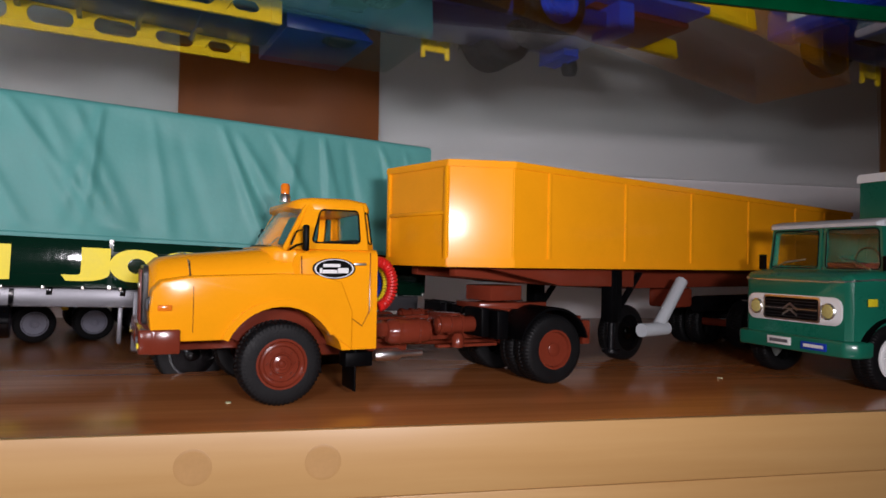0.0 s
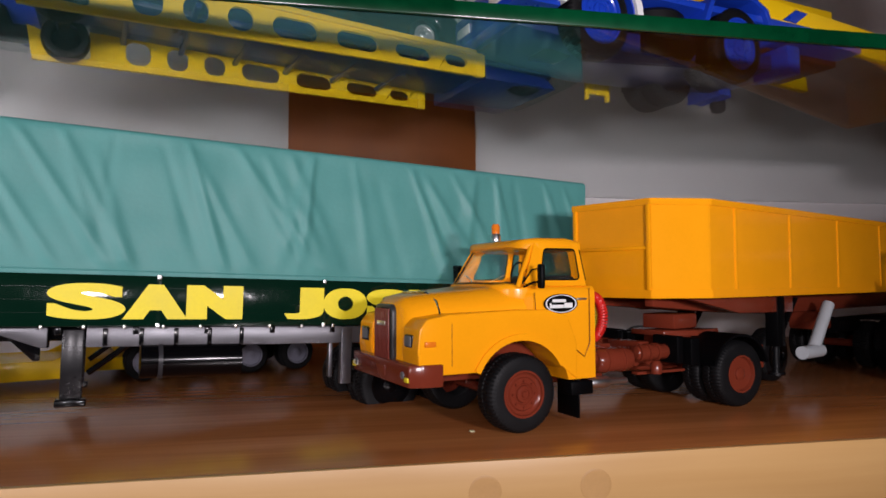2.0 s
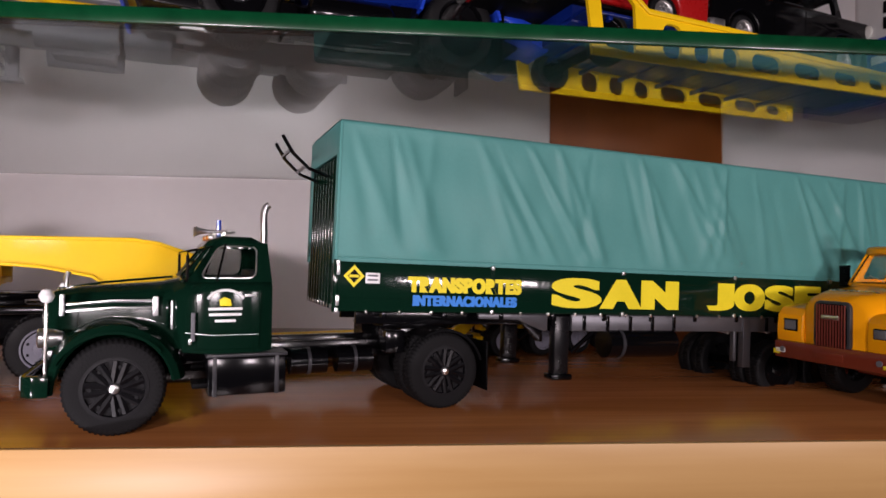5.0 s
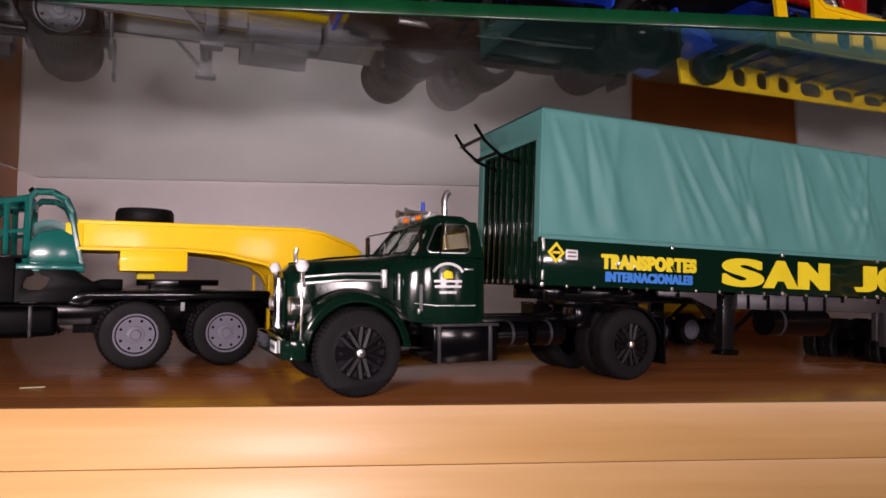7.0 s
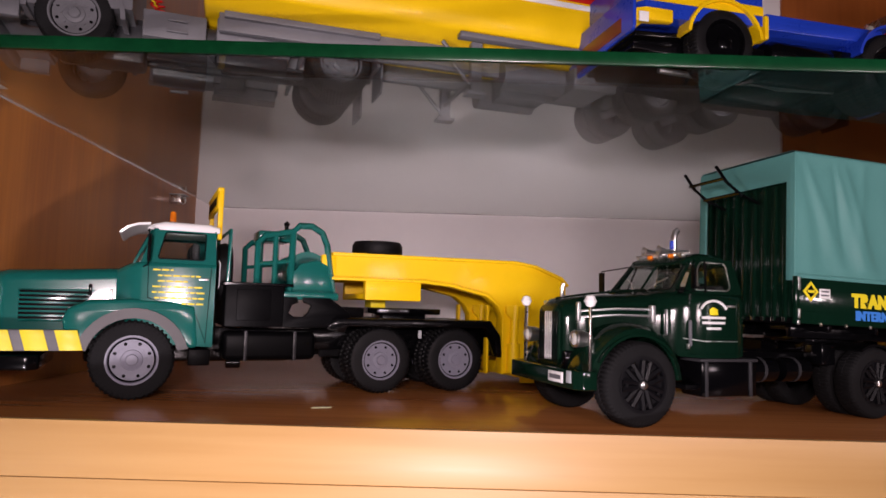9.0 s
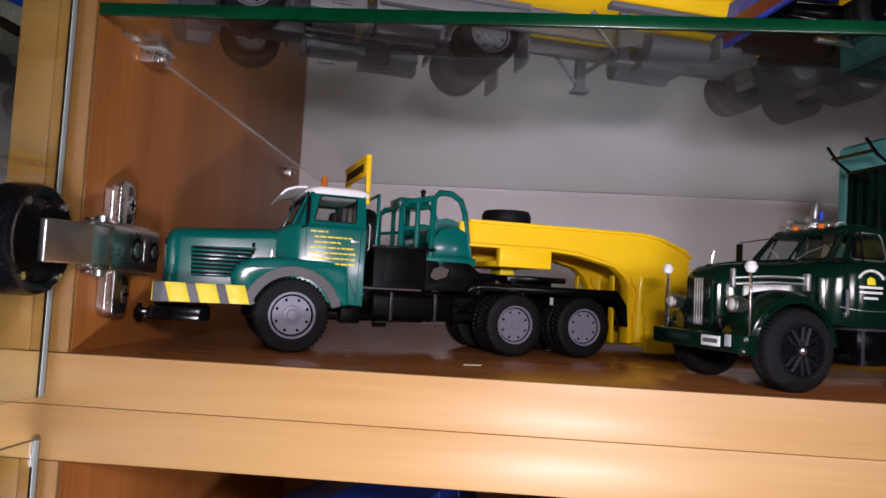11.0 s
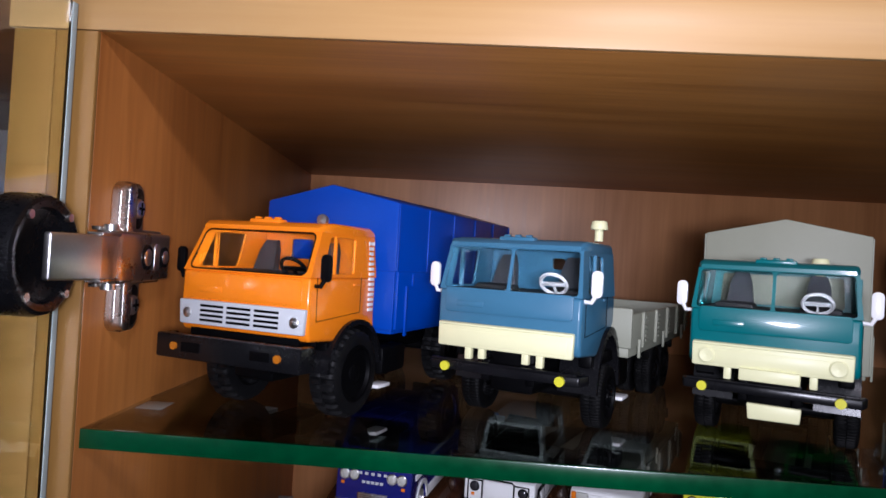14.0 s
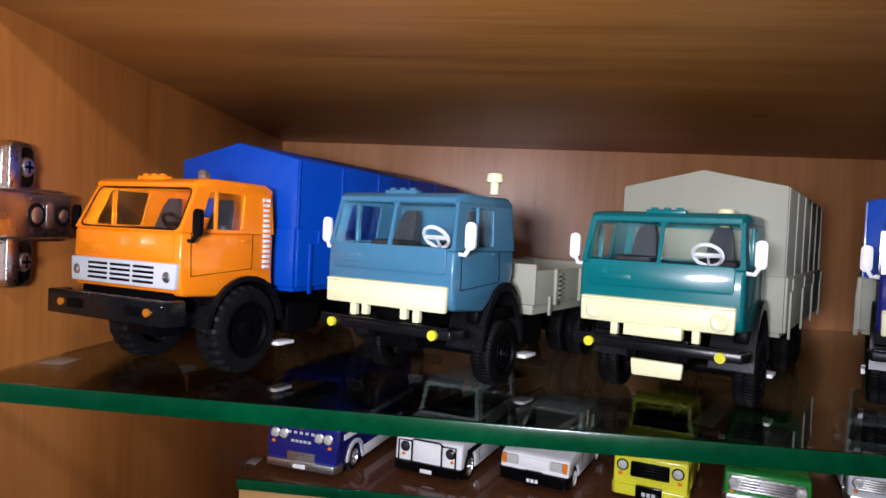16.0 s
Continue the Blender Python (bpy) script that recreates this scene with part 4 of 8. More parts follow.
    part("seat_bench", box(nb(), -30, -14, -20, 20, 44, 52, 1.5), SEAT, cab)
    part("seat_back", box(nb(), -30, -26, -20, 20, 48, 54.5, 1.5), SEAT, cab)
    part("steering_wheel", lathe(nb(), [(5.5, 0), (5.9, 0.4), (5.5, 0.8), (5.1, 0.4), (5.5, 0)], (-11, 11, 54), 24, "x"), BLACK_SATIN, cab)
    part("door_seam", tube(nb(), [(-6.2, 27.7, 48.5), (-6.6, 28.3, 37), (-16, 28.35, 33), (-27.5, 28.3, 25), (-30, 28.2, 30), (-30.2, 27.9, 50)], 0.16, 5), RED_BROWN, cab)
    part("door_handle", box(nb(), -28.5, -24, 27.9, 28.7, 45.6, 46.4, 0.25), CHROME, cab)
    sign = part("oval_sign", lathe(nb(), [(1, 0), (1, 0.3), (0.9, 0.4), (0.01, 0.4)], n=32), BLACK_SATIN, cab, "black oval sign with white lettering bars")
    sign.matrix_basis = Matrix.Translation(Vector((-17.2, 28.05, 44.4)) * MM) @ Matrix.Diagonal((7.4, 1, 3.5, 1))
    part("sign_border", lathe(nb(), [(0.92, 0.30), (0.92, 0.48), (0.85, 0.48), (0.85, 0.30), (0.92, 0.30)], n=32), WHITE, sign)
    for dx, dz, w, h in ((0.12, 0.3, 0.8, 0.3), (-0.42, -0.18, 0.5, 0.5), (0.2, -0.28, 0.7, 0.34), (0.62, -0.2, 0.12, 0.5)):
        part("sign_bar", box(nb(), dx - w / 2, dx + w / 2, 0.4, 0.46, dz - h / 2, dz + h / 2, 0.08), WHITE, sign)
    for s in (1, -1):
        mir = part("mirror", box(nb(), -7.4, -5.6, s * 30, s * 33, 50, 58.6, 0.7), BLACK_SATIN, cab)
        part("mirror_arm", tube(nb(), [(-2.5, s * 26.5, 50.5), (-4, s * 30, 52), (-6, s * 31.5, 52.5)], 0.4, 6), BLACK_SATIN, mir)
        part("mirror_arm", tube(nb(), [(-3, s * 26, 52.5), (-4, s * 29.5, 56.5), (-6, s * 31.5, 57)], 0.3, 6), BLACK_SATIN, mir)
        part("wiper", tube(nb(), [(0.2, s * 6, 51.6), (-1.0, s * 9, 53), (-1.8, s * 15, 54.6)], 0.28, 5), CHROME, cab)
        part("mud_flap", box(nb(), -26.2, -25.4, s * 14, s * 27, 2.5, 17, 0.3), BLACK_SATIN, t)
        part("step", box(nb(), -32, -22, s * 20, s * 27.5, 11, 16, 0.6), BLACK_SATIN, t)
        part("wheel_hub_spindle", cyl(nb(), (0, s * 8, 13.7), (0, s * 22, 13.7), 2.5, 12), RED_BROWN, t)
    beacon = part("beacon_base", lathe(nb(), [(2.0, 68.2), (2.0, 70.4), (1.6, 71), (0.01, 71)], (-7, 0, 0), 18, "z"), CHROME, cab)
    part("beacon_lens", lathe(nb(), [(1.6, 71), (1.7, 73.8), (1.2, 74.8), (0.01, 75)], (-7, 0, 0), 18, "z"), AMBER, beacon)
    # chassis
    for s in (1, -1):
        part("chassis_rail", box(nb(), -135, 36, s * 9.5 - 1.5, s * 9.5 + 1.5, 17, 25, 0.4), RED_BROWN, t)
        wheel(t, 0, s * 30, 13.7, 13.7, 10.5, RED_BROWN, TYRE, "disc", s, False, 0, 0.57)
        wheel(t, -107, s * 30, 13.7, 13.7, 9.5, RED_BROWN, TYRE, "deep", s, True, 0, 0.54)
        tank = part("fuel_tank", lathe(nb(), [(0.01, -40), (3.6, -40.6), (4.6, -42), (4.6, -56), (4.0, -57.4), (0.01, -58)], (0, s * 17.5, 21.5), 24, "x"), RED_BROWN, t)
        for x in (-45, -53):
            part("tank_strap", cyl(nb(), (x - 0.5, s * 17.5, 21.5), (x + 0.5, s * 17.5, 21.5), 4.9, 24), RED_BROWN, tank)
        part("air_bottle", lathe(nb(), [(0.01, -60), (2.4, -60.6), (3.2, -62), (3.2, -76), (2.4, -77.4), (0.01, -78)], (0, s * 18, 23.5), 20, "x"), RED_BROWN, t)
        spring = part("leaf_spring", box(nb(), -88, -62, s * 16 - 1.8, s * 16 + 1.8, 14.6, 15.8, 0.3), RED_BROWN, t)
        for k in range(3):
            part("spring_leaf", box(nb(), -126 + k * 5, -84 - k * 5, s * 16 - 1.7, s * 16 + 1.7, 18.4 - k * 1.1, 19.3 - k * 1.1, 0.25), RED_BROWN, spring)
        part("wing_stay", box(nb(), -80, -76.5, s * 11, s * 25, 19, 30, 0.6), BLACK_SATIN, t)
        part("valve_body", lathe(nb(), [(0.01, 15), (2.2, 15.4), (2.4, 19), (1.4, 20.5), (0.01, 20.6)], (-68, s * 22, 0), 14, "z"), RED_BROWN, t)
        part("silencer", lathe(nb(), [(0.01, -35), (1.6, -35.3), (2.3, -37), (2.3, -44), (1.2, -46), (1.0, -54), (0.01, -54.2)], (0, s * 20, 13.6), 16, "x"), CHROME, t)
        part("brake_chamber", lathe(nb(), [(0.01, 19), (2.6, 20), (3.8, 22.4), (2.6, 24.8), (0.01, 25.8)], (-39.5, s * 16.5, 0), 18, "z"), RED_BROWN, t)
        for x in (-62, -66.5, -71):
            part("casing_rib", cyl(nb(), (x - 0.6, s * 18, 23.5), (x + 0.6, s * 18, 23.5), 3.7, 20), RED_BROWN, t)
        part("rear_wing", arch(nb(), -107, 13.7, 15.6, 16.6, s * 9, s * 30.5, 15, 165), BLACK_SATIN, t)
        part("wing_bracket", box(nb(), -88, -83, s * 12, s * 26, 18, 29, 0.5), BLACK_SATIN, t)
        part("tail_bracket", box(nb(), -131, -127, s * 12, s * 22, 14, 24, 0.5), RED_BROWN, t)
    part("front_axle", cyl(nb(), (0, -18, 12), (0, 18, 12), 2, 10), RED_BROWN, t)
    part("rear_axle", cyl(nb(), (-107, -22, 13.7), (-107, 22, 13.7), 3, 12), RED_BROWN, t)
    part("prop_shaft", cyl(nb(), (-20, 0, 17), (-100, 0, 14.5), 1.8, 10), RED_BROWN, t)
    part("gear_case", box(nb(), -55, -6, -6, 6, 12, 26, 2), RED_BROWN, t)
    part("cross_member", box(nb(), -76, -70, -10, 10, 18, 27, 0.8), RED_BROWN, t)
    part("fifth_wheel", prism(nb(), [(-84, -10), (-84, 10), (-100, 14), (-118, 9), (-110, 2), (-110, -2), (-118, -9), (-100, -14)], 28.5, 31, 0.5, "z"), RED_BROWN, t)
    part("fifth_wheel_stand", box(nb(), -104, -92, -11, 11, 24, 29, 1), RED_BROWN, t)
    # coiled air lines behind the cab
    for y, m in ((23, RED), (18.5, SIGN_YELLOW), (14, ROYAL)):
        pts = []
        for k in range(240):
            u = k / 239
            a = math.pi * (0.05 + 1.0 * u)
            c = Vector((-34.5 - 6.0 * math.sin(a), y, 39 - 8.0 * math.cos(a)))
            n1 = Vector((math.sin(a), 0, math.cos(a)))
            pts.append(c + n1 * 1.5 * math.cos(u * 130) + Vector((0, 1.5 * math.sin(u * 130), 0)))
        part("air_line", tube(nb(), pts, 0.6, 5), m, t, "coiled air line")
    return t


orange_tractor()


def tipper_trailer():
    t = thing("tipper_semitrailer", 0.1637, 0.2429, 0.020, 207.3, "long orange-yellow tipper semitrailer with riveted panels", "model trailer")
    # tub: near side is y 0, far side y -63.6; x 0 is where the chamfered nose begins
    W = -63.6
    outline = [(0, 0), (20.4, -12.8), (20.4, -50.8), (0, W), (-315, W), (-315, 0)]
    inner = [(-1, -1.4), (19, -13.6), (19, -50), (-1, W + 1.4), (-313.6, W + 1.4), (-313.6, -1.4)]
    bm = nb()
    ob0 = [bm.verts.new(Vector((x, y, 46)) * MM) for x, y in outline]
    ot0 = [bm.verts.new(Vector((x, y, 84)) * MM) for x, y in outline]
    it0 = [bm.verts.new(Vector((x, y, 84)) * MM) for x, y in inner]
    ib0 = [bm.verts.new(Vector((x, y, 50)) * MM) for x, y in inner]
    n = len(outline)
    for k in range(n):
        j = (k + 1) % n
        bm.faces.new((ob0[k], ob0[j], ot0[j], ot0[k]))
        bm.faces.new((ot0[k], ot0[j], it0[j], it0[k]))
        bm.faces.new((it0[k], it0[j], ib0[j], ib0[k]))
    bm.faces.new(ob0[::-1])
    bm.faces.new(ib0)
    bmesh.ops.recalc_face_normals(bm, faces=bm.faces)
    bmesh.ops.bevel(bm, geom=[e for e in bm.edges], offset=0.35 * MM, segments=2, affect="EDGES", clamp_overlap=True)
    tub = part("tub", bm, YELLOW_OR, t, "", 18)

    def rail(z0, z1, out, name):
        pts = [(0, out), (20.4 + out, -12.8 + out * 0.6), (20.4 + out, -50.8 - out * 0.6), (0, W - out), (-315 - out, W - out), (-315 - out, out)]
        pin = [(-0.5, -0.8), (19.8, -13.2), (19.8, -50.4), (-0.5, W + 0.8), (-314.4, W + 0.8), (-314.4, -0.8)]
        bm = nb()
        rings = [[bm.verts.new(Vector((x, y, z)) * MM) for x, y in p] for p, z in ((pin, z0), (pts, z0), (pts, z1), (pin, z1))]
        for a, b in zip(rings, rings[1:] + rings[:1]):
            for k in range(6):
                j = (k + 1) % 6
                bm.faces.new((a[k], a[j], b[j], b[k]))
        bmesh.ops.recalc_face_normals(bm, faces=bm.faces)
        bmesh.ops.bevel(bm, geom=list(bm.edges), offset=0.25 * MM, segments=2, affect="EDGES", clamp_overlap=True)
        return part(name, bm, YELLOW_OR, tub, "", 18)

    rail(82, 84.6, 1.0, "top_rail")
    rail(45.6, 49, 0.9, "bottom_rail")
    for x in (-19.5, -68, -120, -176, -232, -273, -313):
        part("rib", box(nb(), x - 0.9, x + 0.9, -0.5, 0.6, 48.5, 82.5, 0.3), YELLOW_OR, tub)
        part("rib", box(nb(), x - 0.9, x + 0.9, W - 0.9, W + 0.5, 48.5, 82.5, 0.35), YELLOW_OR, tub)
    for y in (-13.6, -50):
        part("nose_rib", box(nb(), 19.8, 21.4, y - 0.9, y + 0.9, 48.5, 82.5, 0.35), YELLOW_OR, tub)
    part("nose_bar", box(nb(), 19.8, 21.2, -50, -13.6, 64.6, 66, 0.35), YELLOW_OR, tub)
    # chassis
    for y in (-20, -44):
        part("chassis_rail", prism(nb(), [(12, 42), (12, 45.6), (-312, 45.6), (-312, 36), (-85, 36), (-40, 38)], y - 2, y + 2, 0.5), RED_BROWN, t)
    part("side_skirt", prism(nb(), [(6, 45.4), (-84, 45.4), (-84, 37.4), (-34, 38.4), (-4, 43.6)], -9, -6.5, 0.5), RED_BROWN, t)
    part("side_skirt", prism(nb(), [(6, 45.4), (-84, 45.4), (-84, 37.4), (-34, 38.4), (-4, 43.6)], W + 6.5, W + 9, 0.5), RED_BROWN, t)
    part("kingpin_plate", box(nb(), -30, -12, -40, -24, 31.6, 38, 0.8), RED_BROWN, t)
    for y in (-9, -54.6):
        leg = part("landing_leg", box(nb(), -74.6, -67.4, y - 3, y + 3, 22, 45, 0.4), BLACK_SATIN, t)
        part("leg_tube", cyl(nb(), (-71, y, 10), (-71, y, 23), 1.7, 12), BLACK_PLASTIC, leg)
        part("leg_foot", cyl(nb(), (-71, y, 8.8), (-71, y, 10), 4.0, 18), BLACK_PLASTIC, leg)
        part("leg_groove", box(nb(), -72, -70, y + 2.8, y + 3.3, 22, 44, 0.1), BLACK_SATIN, leg)
        part("leg_plate", prism(nb(), [(-74, 24), (-74, 27), (-90, 44), (-93, 44)], y - 1.2, y + 1.2, 0.3), BLACK_SATIN, t)
    ram = part("tipping_ram", cyl(nb(), (-101, -5, 19), (-122, -6, 40), 2.9, 18), PALE_GREY, t, "pale grey tipping cylinder")
    part("ram_foot", cyl(nb(), (-86.5, -4, 18), (-106, -4, 18), 3.1, 16), PALE_GREY, ram)
    part("valve_box", box(nb(), -146, -130, -30, -14, 26, 36, 1.5), RED_BROWN, t)
    part("air_tank", cyl(nb(), (-160, -20, 27), (-190, -20, 27), 4.4, 16), BLACK_SATIN, t)
    for x in (-210, -245):
        part("axle", cyl(nb(), (x, -6, 13.7), (x, -58, 13.7), 2.4, 10), RED_BROWN, t)
        wheel(t, x, -3, 13.7, 13.7, 9.5, DARK_GREY, TYRE, "deep", 1, True)
        wheel(t, x, W + 3, 13.7, 13.7, 9.5, RED_BROWN, TYRE, "deep", -1, True)
    part("bogie_wing", box(nb(), -262, -193, -24, -2, 29, 31, 0.5), BLACK_SATIN, t)
    wheel(t, -108, -26, 13.7, 13.7, 9.5, BLACK, TYRE, "deep", 1)
    return t


tipper_trailer()


# ---- dark green bonneted tractor ahead of the canvas trailer ----
def green_tractor():
    t = thing("dark_green_tractor", -0.2454, 0.2404, 0.020, 199, "dark green classic bonneted tractor with chrome trim", "model truck")
    secs = [hood(22, 9.5, 20, 45, 6), hood(20, 11, 20, 47, 7), hood(12, 13, 22, 48.5, 8), hood(-4, 16, 24, 49.5, 9), hood(-14, 19, 26, 50.2, 9), hood(-20, 22, 27, 51.6, 9)]
    bonnet = part("bonnet", loft(nb(), secs), DARK_GREEN, t)
    for s in (1, -1):
        part("bonnet_trim", tube(nb(), [(16, s * 12.4, 42.6), (2, s * 15.0, 43.6), (-11, s * 18.4, 43.8)], 0.5, 6), TRIM, bonnet)
        part("bonnet_trim", tube(nb(), [(16, s * 12.7, 40.2), (2, s * 15.4, 41.2), (-11, s * 18.7, 41.2)], 0.5, 6), TRIM, bonnet)
        part("bonnet_catch", box(nb(), 16.4, 18, s * 11.8, s * 13.6, 38.5, 46, 0.4), TRIM, bonnet)
        part("bonnet_catch", box(nb(), -13, -11, s * 17.8, s * 20.4, 38.5, 45.4, 0.4), TRIM, bonnet)
        for k in range(4):
            part("vent", box(nb(), -16.2 - k * 1.5, -15.4 - k * 1.5, s * 19.6, s * 21.2 + s * 0.3 * k, 34, 44, 0.3), TRIM if k % 2 else DARK_GREEN, bonnet)
    part("bonnet_ridge", tube(nb(), [(20, 0, 47.3), (5, 0, 49.6), (-18, 0, 51.7)], 0.5, 6), DARK_GREEN, bonnet)
    part("mascot", tube(nb(), [(17, 0, 48), (17.4, 0, 51), (16.6, 0, 53.4)], 0.9, 8), CHROME, bonnet)
    grille = part("grille", prism(nb(), rounded(-8.4, 21, 8.4, 44.6, 4), 22, 23.2, 0.4, "x"), DARK_GREEN, t)
    for k in range(10):
        part("grille_bar", box(nb(), 23.0, 23.6, -7 + k * 1.55 - 0.25, -7 + k * 1.55 + 0.25, 23, 42, 0.15), CHROME if 2 < k < 7 else BLACK, grille)
    for s in (1, -1):
        # swept wing: thick arched shell from the front edge to the running board
        secs = []
        for k in range(15):
            a = radians(-2 + 176 * k / 14)
            r = 24.2 - 1.2 * math.sin(a)
            cx, cz = 1.0, 15.0
            x, z = cx + (r - 3) * math.cos(a) * (1.0 if a < 1.57 else 1.08), cz + r * math.sin(a)
            o = 29.5 - 2.2 * abs(math.cos(a)) ** 3
            ux, uz = math.cos(a), math.sin(a)
            secs.append([(x - 3.5 * ux, s * 10, z - 3.5 * uz), (x, s * 10, z), (x + 0.6 * ux, s * 19, z + 0.6 * uz), (x, s * (o - 4), z), (x - 1.4 * ux, s * (o - 1), z - 1.4 * uz), (x - 3.6 * ux, s * o, z - 3.6 * uz), (x - 4.3 * ux, s * (o - 0.8), z - 4.3 * uz), (x - 3.8 * ux, s * 12, z - 3.8 * uz)])
        wing = part("wing", loft(nb(), secs), DARK_GREEN, t)
        part("wing_trim", arch(nb(), 1, 15, 18.6, 19.6, s * 28.2, s * 29.6, 28, 140), DARK_GREEN, wing)
        part("running_board", box(nb(), -34, -24, s * 14, s * 24, 13, 15, 0.5), BLACK_SATIN, t)
        # lamp on its post, and round headlamp
        post = part("lamp_post", box(nb(), 19.7, 20.7, s * 25.8, s * 26.8, 15, 44, 0.25), STEEL, t)
        part("lamp_ball", lathe(nb(), [(0.01, -2.4), (1.5, -1.9), (2.4, 0), (1.5, 1.9), (0.01, 2.4)], (20.2, s * 26.3, 46.2), 16, "z"), WHITE, post)
        head = part("headlamp", lathe(nb(), [(0.01, 6), (2.0, 7), (3.0, 10), (3.2, 13.5), (2.6, 14)], (9, s * 19.5, 32), 20, "x"), CHROME, t)
        part("headlamp_lens", lathe(nb(), [(2.7, 13.6), (1.9, 14.3), (0.01, 14.6)], (9, s * 19.5, 32), 20, "x"), LENS, head)
        part("headlamp_rim", lathe(nb(), [(2.8, 13.4), (3.3, 13.9), (2.8, 14.3), (2.4, 13.9), (2.8, 13.4)], (9, s * 19.5, 32), 20, "x"), CHROME, head)
    bmp = part("bumper", prism(nb(), [(27, -26), (27, 26), (24, 29), (19, 29.5), (19, 27), (23.5, 25.5), (23.5, -25.5), (19, -27), (19, -29.5), (24, -29)], 14, 20.8, 0.5, "z"), DARK_GREEN, t)
    part("plate", box(nb(), 27, 27.5, 8, 19, 15.6, 19.6, 0.2), WHITE, bmp)
    part("plate_bar", box(nb(), 27.5, 27.6, 9.2, 17.8, 16.8, 18.4, 0), GREY, bmp)
    part("tow_plate", box(nb(), 27, 27.4, 21.6, 25, 16.2, 20.6, 0.2), PALE_GREY, bmp)
    # cab
    cab = part("cab", loft(nb(), [hood(-17, 20, 30, 50, 7), hood(-21, 24, 26, 51, 7), hood(-30, 27, 25.4, 51, 4), hood(-46, 27.2, 25.4, 51, 4), hood(-51, 25, 26, 51, 4)]), DARK_GREEN, t)
    part("cab_roof", loft(nb(), [hood(-27.5, 16, 62.5, 63.4, 0.4), hood(-29, 19, 62.4, 65.2, 1.6), hood(-34, 21.5, 62.4, 67, 3), hood(-44, 21.6, 62.4, 66.8, 3.2), hood(-49, 19.5, 61.5, 64.5, 2.4), hood(-50.5, 17, 61, 62.5, 1)]), DARK_GREEN, cab)
    for s in (1, -1):
        q = [(-21.5, 26.5, 50.5), (-50.8, 25.2, 50.5), (-49.6, 20.6, 64.5), (-31, 21.2, 64.8)]
        if s < 0:
            q = [(x, -y, z) for x, y, z in (q[1], q[0], q[3], q[2])]
        glazed("cab_side", q, (0.12, 0.1, 0.80, 0.9) if s > 0 else (0.20, 0.1, 0.88, 0.9), DARK_GREEN, cab, 2.8, "", CHROME)
        part("window_post", tube(nb(), [(-31.6, s * 26.4, 51), (-34.6, s * 22.2, 63.8)], 0.45, 6), BLACK_SATIN, cab)
        part("door_rail", tube(nb(), [(-21.5, s * 25.7, 33), (-30, s * 27.5, 32), (-46, s * 27.6, 32)], 0.2, 5), CHROME, cab)
        part("door_seam", tube(nb(), [(-24, s * 26.4, 50), (-24, s * 26.8, 27), (-46, s * 27.5, 27), (-46.5, s * 27.3, 50)], 0.12, 5), DARK_GREEN, cab)
        part("door_hinge", box(nb(), -24.6, -23.2, s * 26.4, s * 27.2, 30, 40, 0.3), GREY, cab)
        part("door_handle", box(nb(), -45, -41, s * 27.2, s * 28, 45.4, 46.2, 0.2), CHROME, cab)
        part("door_hinge", box(nb(), -23.5, -22.5, s * 26, s * 27.2, 29, 31, 0.2), CHROME, cab)
        mir = part("mirror", box(nb(), -22, -21, s * 30.5, s * 33, 52, 60, 0.4), BLACK_SATIN, cab)
        part("mirror_arm", tube(nb(), [(-20, s * 23, 52), (-21.5, s * 31.5, 51), (-21.5, s * 31.7, 61), (-30, s * 22.5, 63)], 0.3, 5), BLACK_SATIN, mir)
    # door emblem: white arc and bars round a small yellow figure
    for z, w in ((41.2, 11.5), (39.2, 11), (37.0, 7)):
        part("emblem_bar", box(nb(), -34.5 - w / 2, -34.5 + w / 2, 27.35, 27.75, z - 0.5, z + 0.5, 0.15), WHITE, cab)
    arc = [(-34.5 + 6.6 * math.cos(radians(a)), 27.6, 42.4 + 5.4 * math.sin(radians(a))) for a in range(25, 156, 10)]
    part("emblem_arc", tube(nb(), arc, 0.55, 6), WHITE, cab)
    part("emblem_figure", prism(nb(), [(-36.6, 42.2), (-36.2, 44.6), (-34, 45.4), (-32.4, 44.4), (-32.6, 42.2)], 27.4, 27.85, 0.2), SIGN_YELLOW, cab)
    q = [(-19.5, -23, 50.8), (-19.5, 23, 50.8), (-29.5, 19.5, 64), (-29.5, -19.5, 64)]
    glazed("windscreen_frame", q, (0.06, 0.1, 0.94, 0.92), DARK_GREEN, cab, 2.2, "", BLACK_SATIN)
    part("windscreen_bar", tube(nb(), [(-20.2, 0, 51.6), (-29, 0, 63.4)], 0.5, 6), DARK_GREEN, cab)
    q = [(-50.9, 24, 50.8), (-50.9, -24, 50.8), (-50, -18, 63.5), (-50, 18, 63.5)]
    glazed("cab_back", q, (0.2, 0.2, 0.8, 0.85), DARK_GREEN, cab, 1.5)
    part("seat_bench", box(nb(), -48, -34, -18, 18, 44, 52, 1.4), SEAT, cab)
    part("seat_back", box(nb(), -49, -45, -18, 18, 50, 54.5, 1.4), SEAT, cab)
    part("steering_wheel", lathe(nb(), [(5, 0), (5.4, 0.4), (5, 0.8), (4.6, 0.4), (5, 0)], (-28, 11, 54), 24, "x"), BLACK_SATIN, cab)
    for y in (-14, -7, 0, 7, 14):
        part("roof_lamp", lathe(nb(), [(0.01, -29), (0.9, -29.3), (1.1, -31), (0.01, -31.5)], (0, y, 66.6), 10, "x"), AMBER if y in (-7, 7) else CHROME, cab)
